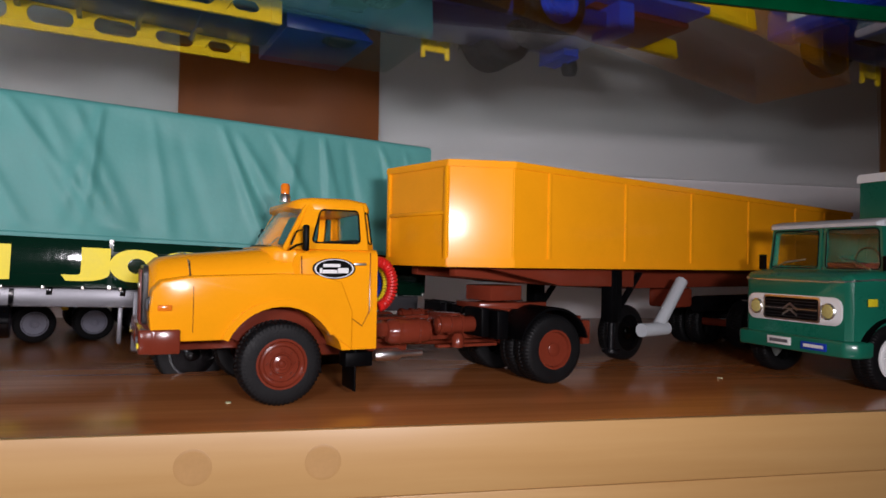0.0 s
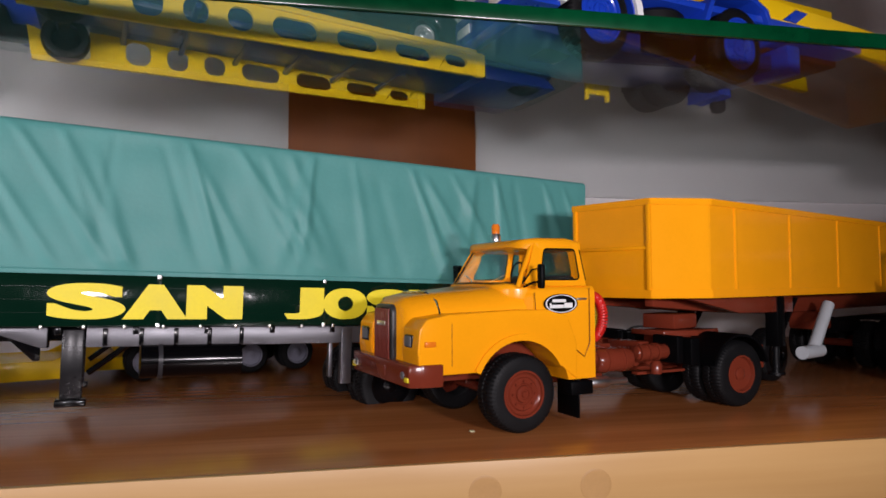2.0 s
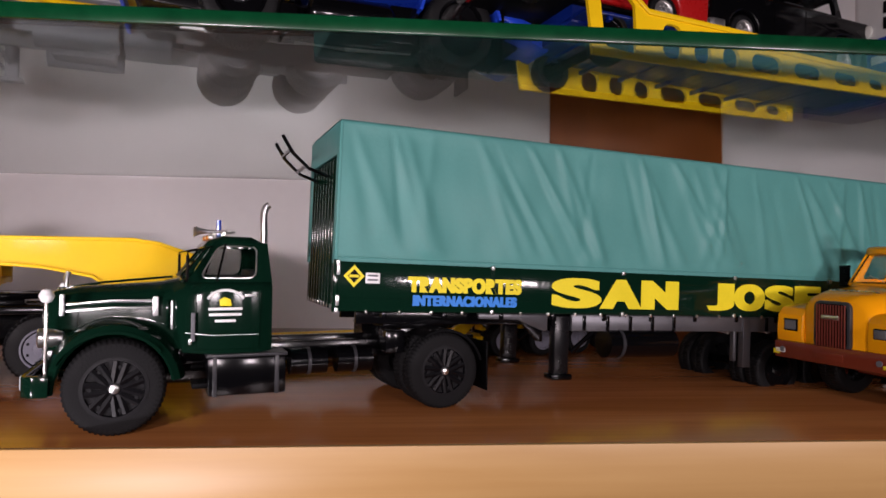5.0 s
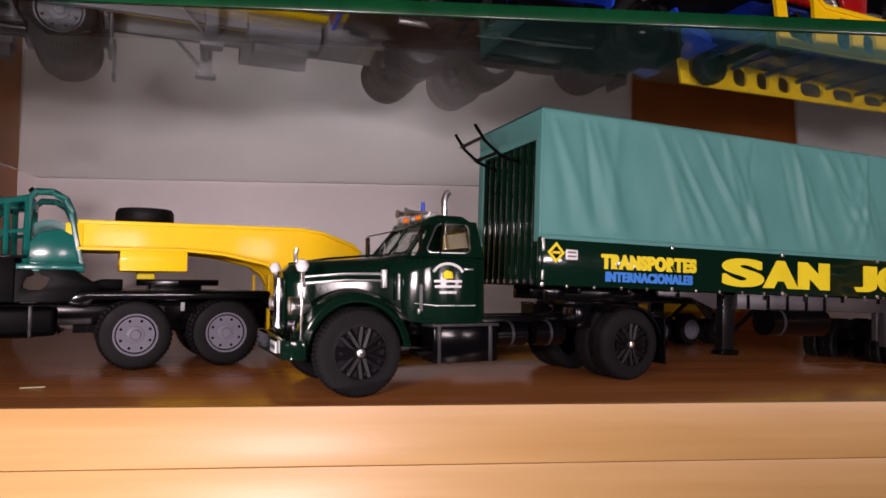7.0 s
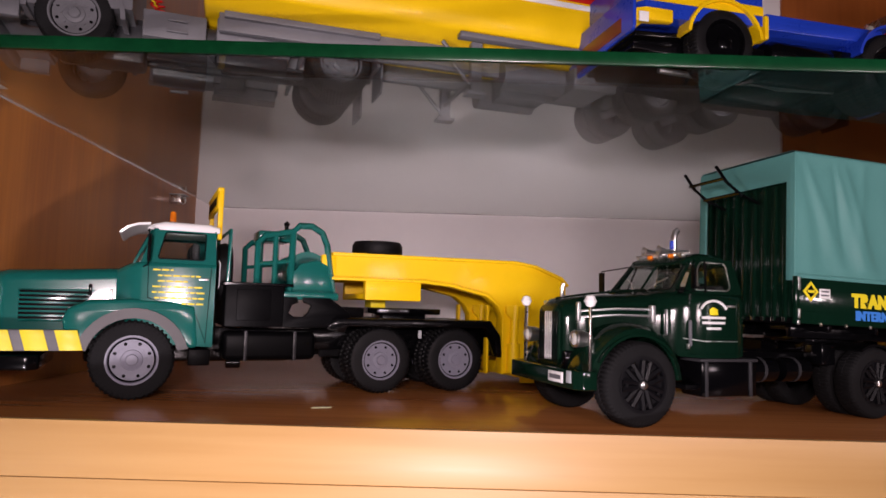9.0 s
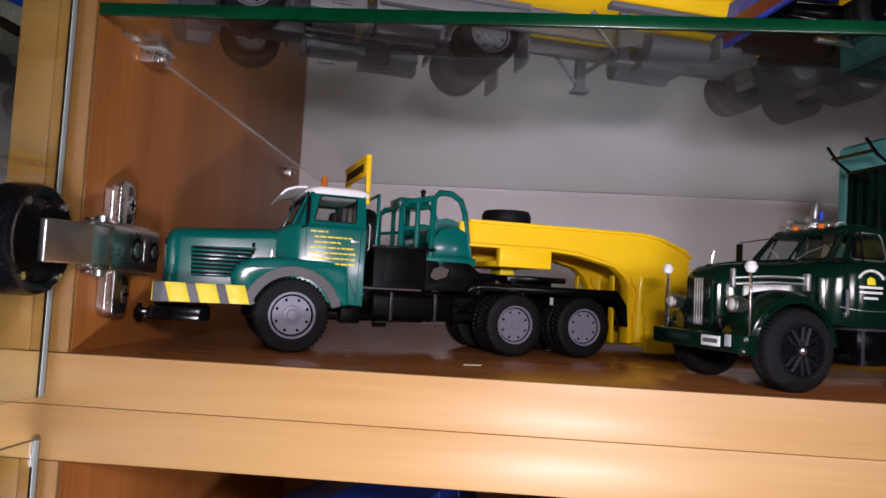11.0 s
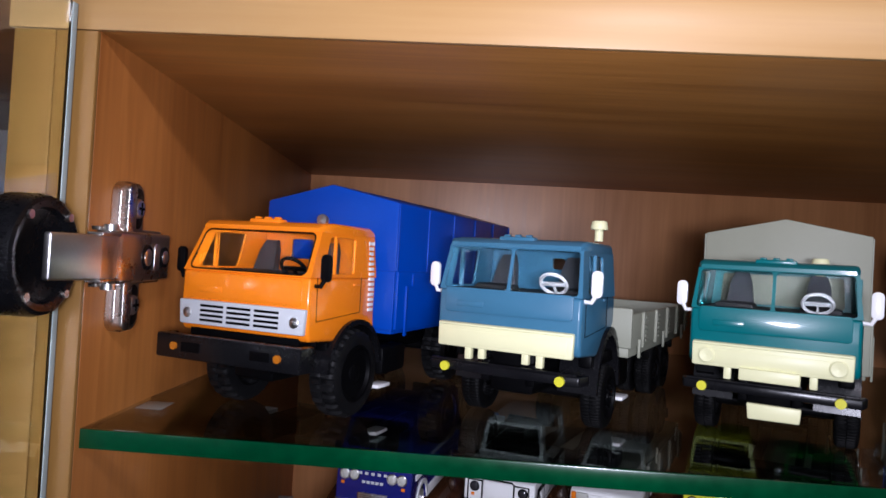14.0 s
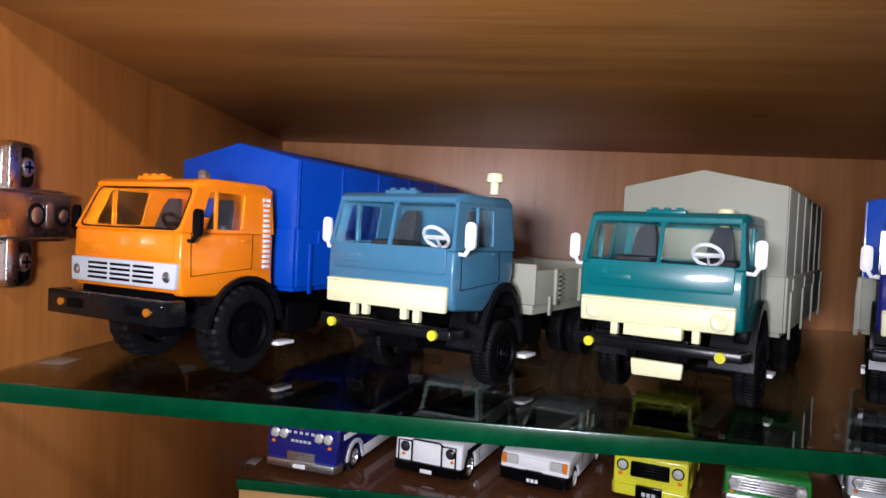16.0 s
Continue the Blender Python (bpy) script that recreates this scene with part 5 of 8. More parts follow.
    for s in (1, -1):
        horn = part("air_horn", lathe(nb(), [(0.5, -40), (0.6, -30), (1.2, -27), (2.0, -25.6), (1.6, -25.4), (0.01, -26.5)], (0, s * 5, 69), 12, "x"), CHROME, cab)
        part("horn_stay", cyl(nb(), (-36, s * 5, 66.5), (-36, s * 5, 69), 0.5, 8), CHROME, horn)
        part("wiper", tube(nb(), [(-19.8, s * 5, 52), (-22, s * 9, 55), (-23.5, s * 14, 57)], 0.25, 5), CHROME, cab)
    part("roof_rail", tube(nb(), [(-31, -18, 67.6), (-31, 18, 67.6)], 0.4, 6), CHROME, cab)
    part("aerial", cyl(nb(), (-34, 3, 66), (-34, 3, 73.5), 0.9, 8), ROYAL, cab)
    ex = part("exhaust_pipe", tube(nb(), [(-55, -22, 26), (-55, -22, 70), (-54.6, -22, 78), (-55.6, -22, 81), (-57, -22, 82)], 1.5, 12), CHROME, t, "chrome upright exhaust pipe")
    part("exhaust_shield", cyl(nb(), (-55, -22, 30), (-55, -22, 58), 2.5, 14), CHROME, ex)
    # side box, chassis, wheels
    for s in (1, -1):
        bx = part("battery_box", box(nb(), -56, -29, s * 15, s * 27, 10.5, 24, 0.7), BLACK, t)
        part("box_strap", box(nb(), -32, -30.6, s * 14.8, s * 27.4, 10.4, 24.2, 0.2), DARK_GREY, bx)
        part("box_strap", box(nb(), -53.5, -52, s * 14.8, s * 27.4, 10.4, 24.2, 0.2), DARK_GREY, bx)
        part("box_lid", box(nb(), -56.5, -28.5, s * 14.6, s * 27.3, 24, 25.2, 0.3), DARK_GREY, bx)
        part("chassis_rail", box(nb(), -140, 22, s * 10 - 1.5, s * 10 + 1.5, 20, 27, 0.4), BLACK, t)
        for x in (-66, -84):
            part("air_tank", cyl(nb(), (x - 7, s * 17, 20), (x + 7, s * 17, 20), 5, 16), BLACK, t)
            part("tank_band", cyl(nb(), (x - 0.6, s * 17, 20), (x + 0.6, s * 17, 20), 5.3, 16), DARK_GREY, t)
        wheel(t, 0, s * 30, 15.9, 15.9, 10.5, GLOSS_RIM, TYRE_GREY, "spoke", s)
        wheel(t, -118, s * 30, 15.2, 15.2, 9.5, GLOSS_RIM, TYRE_GREY, "spoke", s, True)
        part("rear_wing", arch(nb(), -118, 14.5, 16.2, 17.2, s * 10, s * 30, 60, 165), BLACK_SATIN, t)
        part("mud_flap", box(nb(), -138, -137.2, s * 11, s * 29, 6, 26, 0.2), BLACK_SATIN, t)
        part("suspension_box", box(nb(), -104, -96, s * 12, s * 22, 22, 31, 0.8), BLACK, t)
    part("front_axle", cyl(nb(), (0, -20, 13), (0, 20, 13), 2, 10), BLACK, t)
    part("rear_axle", cyl(nb(), (-118, -24, 14.5), (-118, 24, 14.5), 3, 12), BLACK, t)
    part("gear_case", box(nb(), -60, -5, -6, 6, 12, 27, 2), BLACK, t)
    part("fifth_wheel", prism(nb(), [(-98, -12), (-98, 12), (-116, 15), (-134, 10), (-126, 2), (-126, -2), (-134, -10), (-116, -15)], 31, 34, 0.5, "z"), BLACK, t)
    part("coupling_stand", box(nb(), -124, -106, -12, 12, 26, 31.5, 1), BLACK, t)
    return t


green_tractor()


# ---- heavy sea-green tractor with winch crane ----
def heavy_tractor():
    t = thing("heavy_haulage_tractor", -0.4507, 0.2715, 0.020, 203.8, "sea green heavy haulage tractor with white roof", "model truck")
    secs = [hood(54, 15, 26, 47.5, 4), hood(53.5, 17, 24, 50.4, 4.5), hood(51.5, 18.6, 23, 52.4, 5), hood(48, 19.0, 23, 53.2, 5), hood(30, 19.6, 24, 54.0, 5), hood(6, 20.6, 26, 55.4, 5)]
    bonnet = part("bonnet", loft(nb(), secs), TEAL, t)
    grille = part("grille", prism(nb(), rounded(-15, 24, 15, 48, 3), 53.6, 54.6, 0.4, "x"), BLACK, t)
    for k in range(12):
        part("grille_bar", box(nb(), 54.2, 54.8, -14, 14, 25.6 + k * 1.7, 26.2 + k * 1.7, 0.15), GREY, grille)
    for s in (1, -1):
        vent = part("bonnet_vent", prism(nb(), [(43, 32), (44, 45), (15, 46), (22, 36), (24, 32)], s * 19.0, s * 20.2, 0.4), TEAL, bonnet)
        for k in range(7):
            part("vent_slot", box(nb(), 23 - k * 1.0, 43.2, s * 20.0, s * 20.6, 33 + k * 1.8, 34 + k * 1.8, 0.2), BLACK_SATIN, vent)
        part("catch", box(nb(), 17, 18.4, s * 20, s * 21, 43, 48, 0.3), BLACK, bonnet)
        part("catch", box(nb(), 9, 10.2, s * 20.2, s * 21.2, 40, 46, 0.3), CHROME, bonnet)
        # wing
        ring = [(24, 21), (27, 33), (25, 38), (18, 41.4), (0, 42.4), (-14, 42), (-24, 40), (-26, 22)]
        low = [(-22.2, 21.4)] + [(19.6 * math.cos(radians(a)), 15.9 + 19.4 * math.sin(radians(a))) for a in range(150, 20, -12)] + [(18.6, 21)]
        wing = part("wing", prism(nb(), ring + low, s * 16, s * 28.6, 1.8, "y", 3), TEAL, t)
        part("wing_lip", arch(nb(), 0, 16.2, 18.0, 22.2, s * 20, s * 29.4, 14, 166), ARCH_SHEEN, wing, "black wheel arch edge with its sheen coloured grey")
        wheel(t, 0, s * 30, 16.8, 16.8, 11, LILAC_GREY, TYRE_GREY, "truck", s, False, 44, 0.58)
        for x in (-109, -148.5):
            wheel(t, x, s * 30, 16.0, 16.0, 9.5, LILAC_GREY, TYRE, "truck", s, True, 44, 0.56)
        guard = prism(nb(), [(-82, 31), (-86, 35.8), (-168, 35.8), (-174, 28), (-175, 17), (-172.4, 17), (-170.4, 26), (-165, 32.0), (-92, 32.0), (-90, 29)], s * 9, s * 30.5, 0.4)
        part("rear_mudguard", guard, BLACK, t)
        part("lash_ring", box(nb(), -129.4, -127.6, s * 30.2, s * 31, 26.5, 30.5, 0.3), PALE_GREY, t)
    bumper = part("bumper", prism(nb(), [(57.5, -27), (57.5, 27), (54, 29), (25.5, 29.4), (25.5, 27.6), (53, 26.5), (53, -26.5), (25.5, -27.6), (25.5, -29.4), (54, -29)], 20.6, 29, 0.5, "z"), GREY, t, "grey bumper with yellow hazard stripes")
    for s in (1, -1):
        for k in range(3):
            x = 53 - k * 12.0
            part("hazard_stripe", prism(nb(), [(x, 28.9), (x - 8.2, 28.9), (x - 10.6, 20.8), (x - 2.4, 20.8)], s * 29.0, s * 29.75, 0.05), SIGN_YELLOW, bumper)
    for k in range(5):
        y = -24 + k * 11
        part("hazard_stripe", prism(nb(), [(y, 28.9), (y + 5, 28.9), (y + 7.6, 20.8), (y + 2.4, 20.8)], 57.45, 57.8, 0.05, "x"), SIGN_YELLOW, bumper)
    part("lower_bumper", prism(nb(), [(59, -22), (59, 22), (50, 25), (38, 26.5), (34, 24), (34, -24), (38, -26.5), (50, -25)], 12.6, 18.6, 1.0, "z"), BLACK, t)
    part("tow_hitch", box(nb(), 59, 66, -3.5, 3.5, 11.6, 16.6, 0.8), BLACK, t)
    part("tow_pin", cyl(nb(), (64, 0, 10), (64, 0, 18.5), 1.1, 10), BLACK, t)
    # cab
    cab = part("cab", loft(nb(), [hood(8, 21, 28, 55, 3), hood(3, 26, 26, 57.5, 3), hood(-2, 28, 24, 58.5, 2.4), hood(-31.5, 28, 22, 58.5, 2)]), TEAL, t)
    for s in (1, -1):
        q = [(-1, 28, 58), (-31.4, 28, 58), (-31, 25.4, 73), (-5.5, 25.4, 73)]
        if s < 0:
            q = [(x, -y, z) for x, y, z in (q[1], q[0], q[3], q[2])]
        glazed("cab_side", q, (0.2, 0.12, 0.84, 0.9) if s > 0 else (0.16, 0.12, 0.8, 0.9), TEAL, cab, 1.2, "", BLACK_SATIN)
        part("door_seam", tube(nb(), [(-4, s * 28.2, 57), (-4.4, s * 28.3, 43), (-24, s * 28.3, 36), (-28.5, s * 28.3, 24), (-29.6, s * 28.2, 57)], 0.15, 5), BLACK_SATIN, cab)
        part("door_handle", box(nb(), -28.6, -24.6, s * 28, s * 28.8, 51, 51.8, 0.2), CHROME, cab)
        part("grab_rail", tube(nb(), [(-32.6, s * 28.6, 48), (-33, s * 29.2, 49), (-33, s * 29.2, 59), (-32.4, s * 28.4, 60)], 0.25, 6), SILVER_GREY, cab)
        mir = part("mirror", box(nb(), -4.6, -3.2, s * 30, s * 33.6, 58, 70, 0.7), BLACK_SATIN, cab)
        part("mirror_arm", tube(nb(), [(-3, s * 26, 71.5), (-3.6, s * 31, 72), (-3.8, s * 32, 57), (-2, s * 27.6, 56)], 0.35, 5), BLACK_SATIN, mir)
        part("step", box(nb(), -31, -22, s * 20, s * 27, 14, 21, 0.5), BLACK_SATIN, t)
        # livery: yellow lines of small lettering
        for k, (a, b) in enumerate(((-6, -14), (-8, -26), (-8, -20), (-6, -27), (-6, -28), (-7, -27), (-18, -27))):
            z = 55 - k * 2.4
            x1 = a
            while x1 > b + 1:
                x0 = max(b, x1 - 1.4 - 0.5 * ((k * 7 + int(-x1 * 3)) % 5))
                part("livery_bar", box(nb(), x0, x1, s * 28.0, s * 28.2, z - 0.34, z + 0.34, 0), SIGN_YELLOW, cab, "yellow line of lettering")
                x1 = x0 - 0.55
    q = [(2.2, -26, 57.6), (2.2, 26, 57.6), (-4.5, 23.5, 72.6), (-4.5, -23.5, 72.6)]
    glazed("windscreen_frame", q, (0.05, 0.08, 0.95, 0.92), TEAL, cab, 1.6, "", BLACK_SATIN)
    q = [(-31.5, 27, 58), (-31.5, -27, 58), (-31, -24.5, 72.8), (-31, 24.5, 72.8)]
    glazed("cab_back", q, (0.15, 0.15, 0.85, 0.85), TEAL, cab, 1.2)
    roof = part("cab_roof", loft(nb(), [hood(-3, 23, 72.6, 73.6, 0.4), hood(-5, 25, 72.4, 75, 1.4), hood(-10, 26, 72.4, 76.2, 2), hood(-28, 26, 72.4, 76.2, 2), hood(-32.5, 25, 72.4, 75, 1.6)]), WHITE, cab, "white cab roof")
    part("sun_visor", loft(nb(), [[(-4, -24, 74.6), (-4, 24, 74.6), (-4, 24, 75.6), (-4, -24, 75.6)], [(1, -24.5, 74.0), (1, 24.5, 74.0), (1, 24.5, 75.0), (1, -24.5, 75.0)], [(5, -24.5, 72.4), (5, 24.5, 72.4), (5.4, 24.5, 73.4), (5.4, -24.5, 73.4)], [(7.4, -24.2, 70.2), (7.4, 24.2, 70.2), (8.2, 24.2, 70.6), (8.2, -24.2, 70.6)]]), WHITE, roof, "smoky sun visor")
    part("beacon", lathe(nb(), [(1.5, 76), (1.5, 77.4), (1.35, 80), (0.8, 80.8), (0.01, 81)], (-13, 15, 1.2), 16, "z"), AMBER, roof)
    part("roof_board", box(nb(), -32.6, -31.2, -27, 21, 84, 92.5, 0.5), YELLOW, t, "yellow roof board with dark lettering bars")
    for y in (-22, -15.5, -9, -2.5, 4, 10.5):
        part("board_bar", box(nb(), -31.2, -31.0, y, y + 5.2, 86.4, 90.2, 0), BLACK_SATIN, t)
    for y in (-24, 20.5):
        part("board_post", box(nb(), -33.8, -31.6, y - 1.3, y + 1.3, 70, 94, 0.3), YELLOW, t)
    part("board_frame", box(nb(), -33.4, -31, -28, 22, 92.2, 93.8, 0.3), YELLOW, t)
    part("seat", box(nb(), -24, -12, 5, 18, 46, 56, 1.5), SEAT, cab)
    part("seat", box(nb(), -24, -12, -18, -5, 46, 56, 1.5), SEAT, cab)
    part("seat_back", box(nb(), -25, -21.5, 5, 18, 54, 68, 1.5), SEAT, cab)
    part("seat_back", box(nb(), -25, -21.5, -18, -5, 54, 68, 1.5), SEAT, cab)
    part("steering_wheel", lathe(nb(), [(5, 0), (5.4, 0.4), (5, 0.8), (4.6, 0.4), (5, 0)], (-6, 11.5, 60), 24, "x"), BLACK_SATIN, cab)
    # superstructure behind the cab
    part("spare_wheel", lathe(nb(), [(7, -40), (13, -40), (14, -37), (13, -34), (7, -34)], (0, 4, 56), 32, "x"), TYRE, t)
    part("cab_frame", tube(nb(), [(-37, 27, 50), (-37, 27, 74), (-37, -27, 74), (-37, -27, 50)], 0.9, 8), TEAL, t)
    body = part("equipment_box", box(nb(), -62, -36, -27, 27.5, 31, 50, 0.7), BLACK_SATIN, t)
    part("box_door", box(nb(), -56, -41, 27.4, 28.1, 34, 48, 0.4), BLACK_SATIN, body)
    part("box_rail", box(nb(), -66, -35, -27.6, 28, 49.6, 51, 0.3), BLACK, body)
    # side plates under the winch, with a ragged gap between them
    part("winch_plate", prism(nb(), [(-61, 31), (-61, 45), (-68, 45), (-69, 42.6), (-66, 41.4), (-64.5, 37.6), (-67, 36), (-71.5, 36), (-73.6, 38), (-75, 41.4), (-71.5, 42.6), (-70.5, 45), (-84, 45), (-94, 38), (-94, 31)], 24, 26.5, 0.3), BLACK_SATIN, t)
    part("wheel_well", box(nb(), -172, -84, 6.5, 8.5, 16, 35, 0.4), BLACK_SATIN, t)
    part("wheel_well", box(nb(), -172, -84, -8.5, -6.5, 16, 35, 0.4), BLACK_SATIN, t)
    part("winch_bed", box(nb(), -88, -62, -26, 26, 44, 47.5, 0.5), TEAL, t)
    for s in (1, -1):
        y = s * 22
        fr = part("crane_frame", tube(nb(), [(-86, y, 47), (-82.5, y, 70), (-80, y, 76), (-75, y, 79), (-69, y, 79), (-66, y, 76), (-65.5, y, 47)], 1.6, 8), TEAL, t)
        part("side_plate", prism(nb(), [(-88, 46), (-84, 60), (-78, 63), (-70, 61), (-66, 56), (-64, 46)], y - 1, y + 1, 0.4), TEAL, fr)
        part("frame_front", tube(nb(), [(-50, y, 50), (-50, y, 70), (-53, y, 73), (-66, y, 76)], 1.5, 8), TEAL, fr)
        part("frame_bar", tube(nb(), [(-50, y, 60), (-66, y, 62)], 1.0, 6), TEAL, fr)
        part("frame_post", tube(nb(), [(-58, y, 50), (-58, y, 74)], 1.3, 8), TEAL, fr)
    part("winch_drum", cyl(nb(), (-74, -20, 57), (-74, 20, 57), 7.5, 28), TEAL, t)
    for y in (-20, 18):
        part("drum_flange", cyl(nb(), (-74, y, 57), (-74, y + 2, 57), 10, 32), TEAL, t)
    part("crane_boom", box(nb(), -68, -52, -9, 9, 72, 77, 0.8), TEAL, t)
    part("boom_knob", lathe(nb(), [(1.0, 77), (1.0, 80), (1.7, 81.4), (0.01, 83)], (-66, 4, 0), 12, "z"), BLACK, t)
    for y in (-12, 12):
        part("cross_tube", cyl(nb(), (-66, y - 9, 76), (-66, y + 9, 76), 1.1, 8), TEAL, t)
    # chassis
    for s in (1, -1):
        part("chassis_rail", box(nb(), -174, 52, s * 10 - 2, s * 10 + 2, 20, 30, 0.4), BLACK, t)
        part("fuel_tank", box(nb(), -78, -36, s * 13, s * 26, 16, 29, 2.5, 3), BLACK_SATIN, t)
        for x in (-46, -68):
            part("tank_strap", box(nb(), x - 0.7, x + 0.7, s * 12.9, s * 26.3, 15.8, 29.2, 0.2), DARK_GREY, t)
        part("air_line_cap", cyl(nb(), (-38, s * 24, 15), (-44, s * 24, 15), 2.5, 12), BLACK, t)
    for x in (-109, -148.5, 0):
        part("axle", cyl(nb(), (x, -22, 15.5), (x, 22, 15.5), 3, 12), BLACK, t)
    part("gear_case", box(nb(), -70, 20, -7, 7, 14, 30, 2), BLACK, t)
    part("coupling_ramp", prism(nb(), [(-80, 36), (-96, 41), (-104, 41), (-104, 36)], -16, 16, 0.5), BLACK_SATIN, t)
    part("fifth_wheel", prism(nb(), [(-112, -12), (-112, 12), (-128, 16), (-148, 11), (-138, 2), (-138, -2), (-148, -11), (-128, -16)], 38, 41, 0.5, "z"), BLACK, t)
    part("coupling_stand", box(nb(), -140, -116, -10, 10, 30, 38.5, 1), BLACK, t)
    return t


heavy_tractor()


def lowboy():
    t = thing("lowbed_semitrailer", -0.362, 0.286, 0.020, 202, "yellow gooseneck lowbed semitrailer behind green tractor", "model trailer")
    W = -46
    for y0, y1 in ((-4, 0), (W, W + 4)):
        prof = [(1, 54.5), (1, 66), (3, 67.2), (-98, 67.6), (-108, 66), (-126, 60), (-130, 56), (-129, 8), (-90, 8), (-90, 38), (-87, 44), (-80, 49), (-60, 53.5), (-46, 55), (-44, 54.5)]
        arm = part("gooseneck_side", prism(nb(), prof, y0, y1, 0.5), YELLOW, t, "", 14)
        part("edge_flange", prism(nb(), [(2, 65.6), (2, 67.4), (-98, 67.9), (-110, 66.2), (-126.5, 60.4), (-131, 56), (-130, 55), (-125.6, 58.8), (-109.6, 64.6), (-98, 66.2)], y0 - 1.6, y1 + 1.8, 0.3), YELLOW, arm)
        part("edge_flange", prism(nb(), [(2, 54), (2, 55.4), (-46, 55.6), (-60, 54.2), (-81, 49.8), (-88.4, 44.4), (-91.4, 38), (-91.4, 8), (-90, 8), (-90, 38), (-87, 43.6), (-80.6, 48.4), (-60, 52.8), (-45, 54)], y0 - 1.6, y1 + 1.8, 0.3), YELLOW, arm)
        part("coupling_cheek", box(nb(), -44, -15, y0 - 0.4, y1 + 0.6, 44.8, 55, 0.5), YELLOW, arm)
        part("pin_ring", cyl(nb(), (-100, y0 - 0.8, 14), (-100, y1 + 0.8, 14), 4, 18), YELLOW, arm)
        part("nose_block", box(nb(), 0, 7, y0 - 0.5, y1 + 0.5, 56, 66, 0.5), YELLOW, arm)
        part("ram", cyl(nb(), (-97, (y0 + y1) / 2 + 3.0, 9), (-97, (y0 + y1) / 2 + 3.0, 24), 3.6, 16), YELLOW, arm)
        part("ram_rod", cyl(nb(), (-97, (y0 + y1) / 2 + 3.0, 24), (-98, (y0 + y1) / 2 + 3.0, 44), 2.4, 14), YELLOW, arm)
        part("ram_lug", prism(nb(), [(-92, 44), (-92, 40), (-96, 36), (-103, 36), (-106, 44)], (y0 + y1) / 2 + 1, (y0 + y1) / 2 + 4.4, 0.4), YELLOW, arm)
    part("top_plate", box(nb(), -100, 2, W + 3, -3, 63, 66.4, 0.4), YELLOW, t)
    part("under_plate", box(nb(), -44, -15, W + 3, -3, 45.2, 48, 0.4), YELLOW, t)
    part("drop_plate", box(nb(), -128, -124, W + 3, -3, 8, 56, 0.4), YELLOW, t)
    for y in (-4, -42):
        part("drop_rib", box(nb(), -84, -82.6, y - 2, y + 2, 8, 44, 0.4), YELLOW, t)
    part("kingpin", cyl(nb(), (-27, W / 2, 38), (-27, W / 2, 46), 4, 16), BLACK, t)
    part("pin_bracket", box(nb(), -31, -23, W / 2 - 6, W / 2 + 6, 41, 45.4, 0.5), SIGN_YELLOW, t)
    part("spare_tyre", lathe(nb(), [(6, 67), (12, 67), (13.2, 69), (13.2, 73), (12, 75), (6, 75), (6, 71)], (-26, W / 2 + 4, 0), 36, "z"), TYRE, t, "spare tyre lying flat on the neck")
    # low deck and rear bogie
    part("deck", box(nb(), -300, -100, W - 6, 4, 6, 12.5, 0.5), YELLOW, t)
    for y in (4, W - 6):
        part("deck_beam", prism(nb(), [(-100, 3.5), (-100, 13), (-262, 13), (-284, 24), (-420, 24), (-420, 20.6), (-288, 20.6), (-270, 3.5)], y - 1.5, y + 1.5, 0.5), YELLOW, t)
    part("rear_deck", box(nb(), -420, -282, W - 14, 12, 22, 24.4, 0.4), YELLOW, t)
    for x in (-304, -332, -360, -388):
        part("axle", cyl(nb(), (x, 6, 10), (x, W - 6, 10), 1.8, 10), BLACK, t)
        wheel(t, x, 14, 10.2, 10.2, 7, LILAC_GREY, TYRE_GREY, "truck", 1, True, 0, 0.6)
        wheel(t, x, W - 14, 10.2, 10.2, 7, LILAC_GREY, TYRE_GREY, "truck", -1, True, 0, 0.6)
        part("wheel_valley", box(nb(), x + 12.5, x + 15.5, 3, 12, 17, 22.4, 0.5), YELLOW, t)
    return t


lowboy()


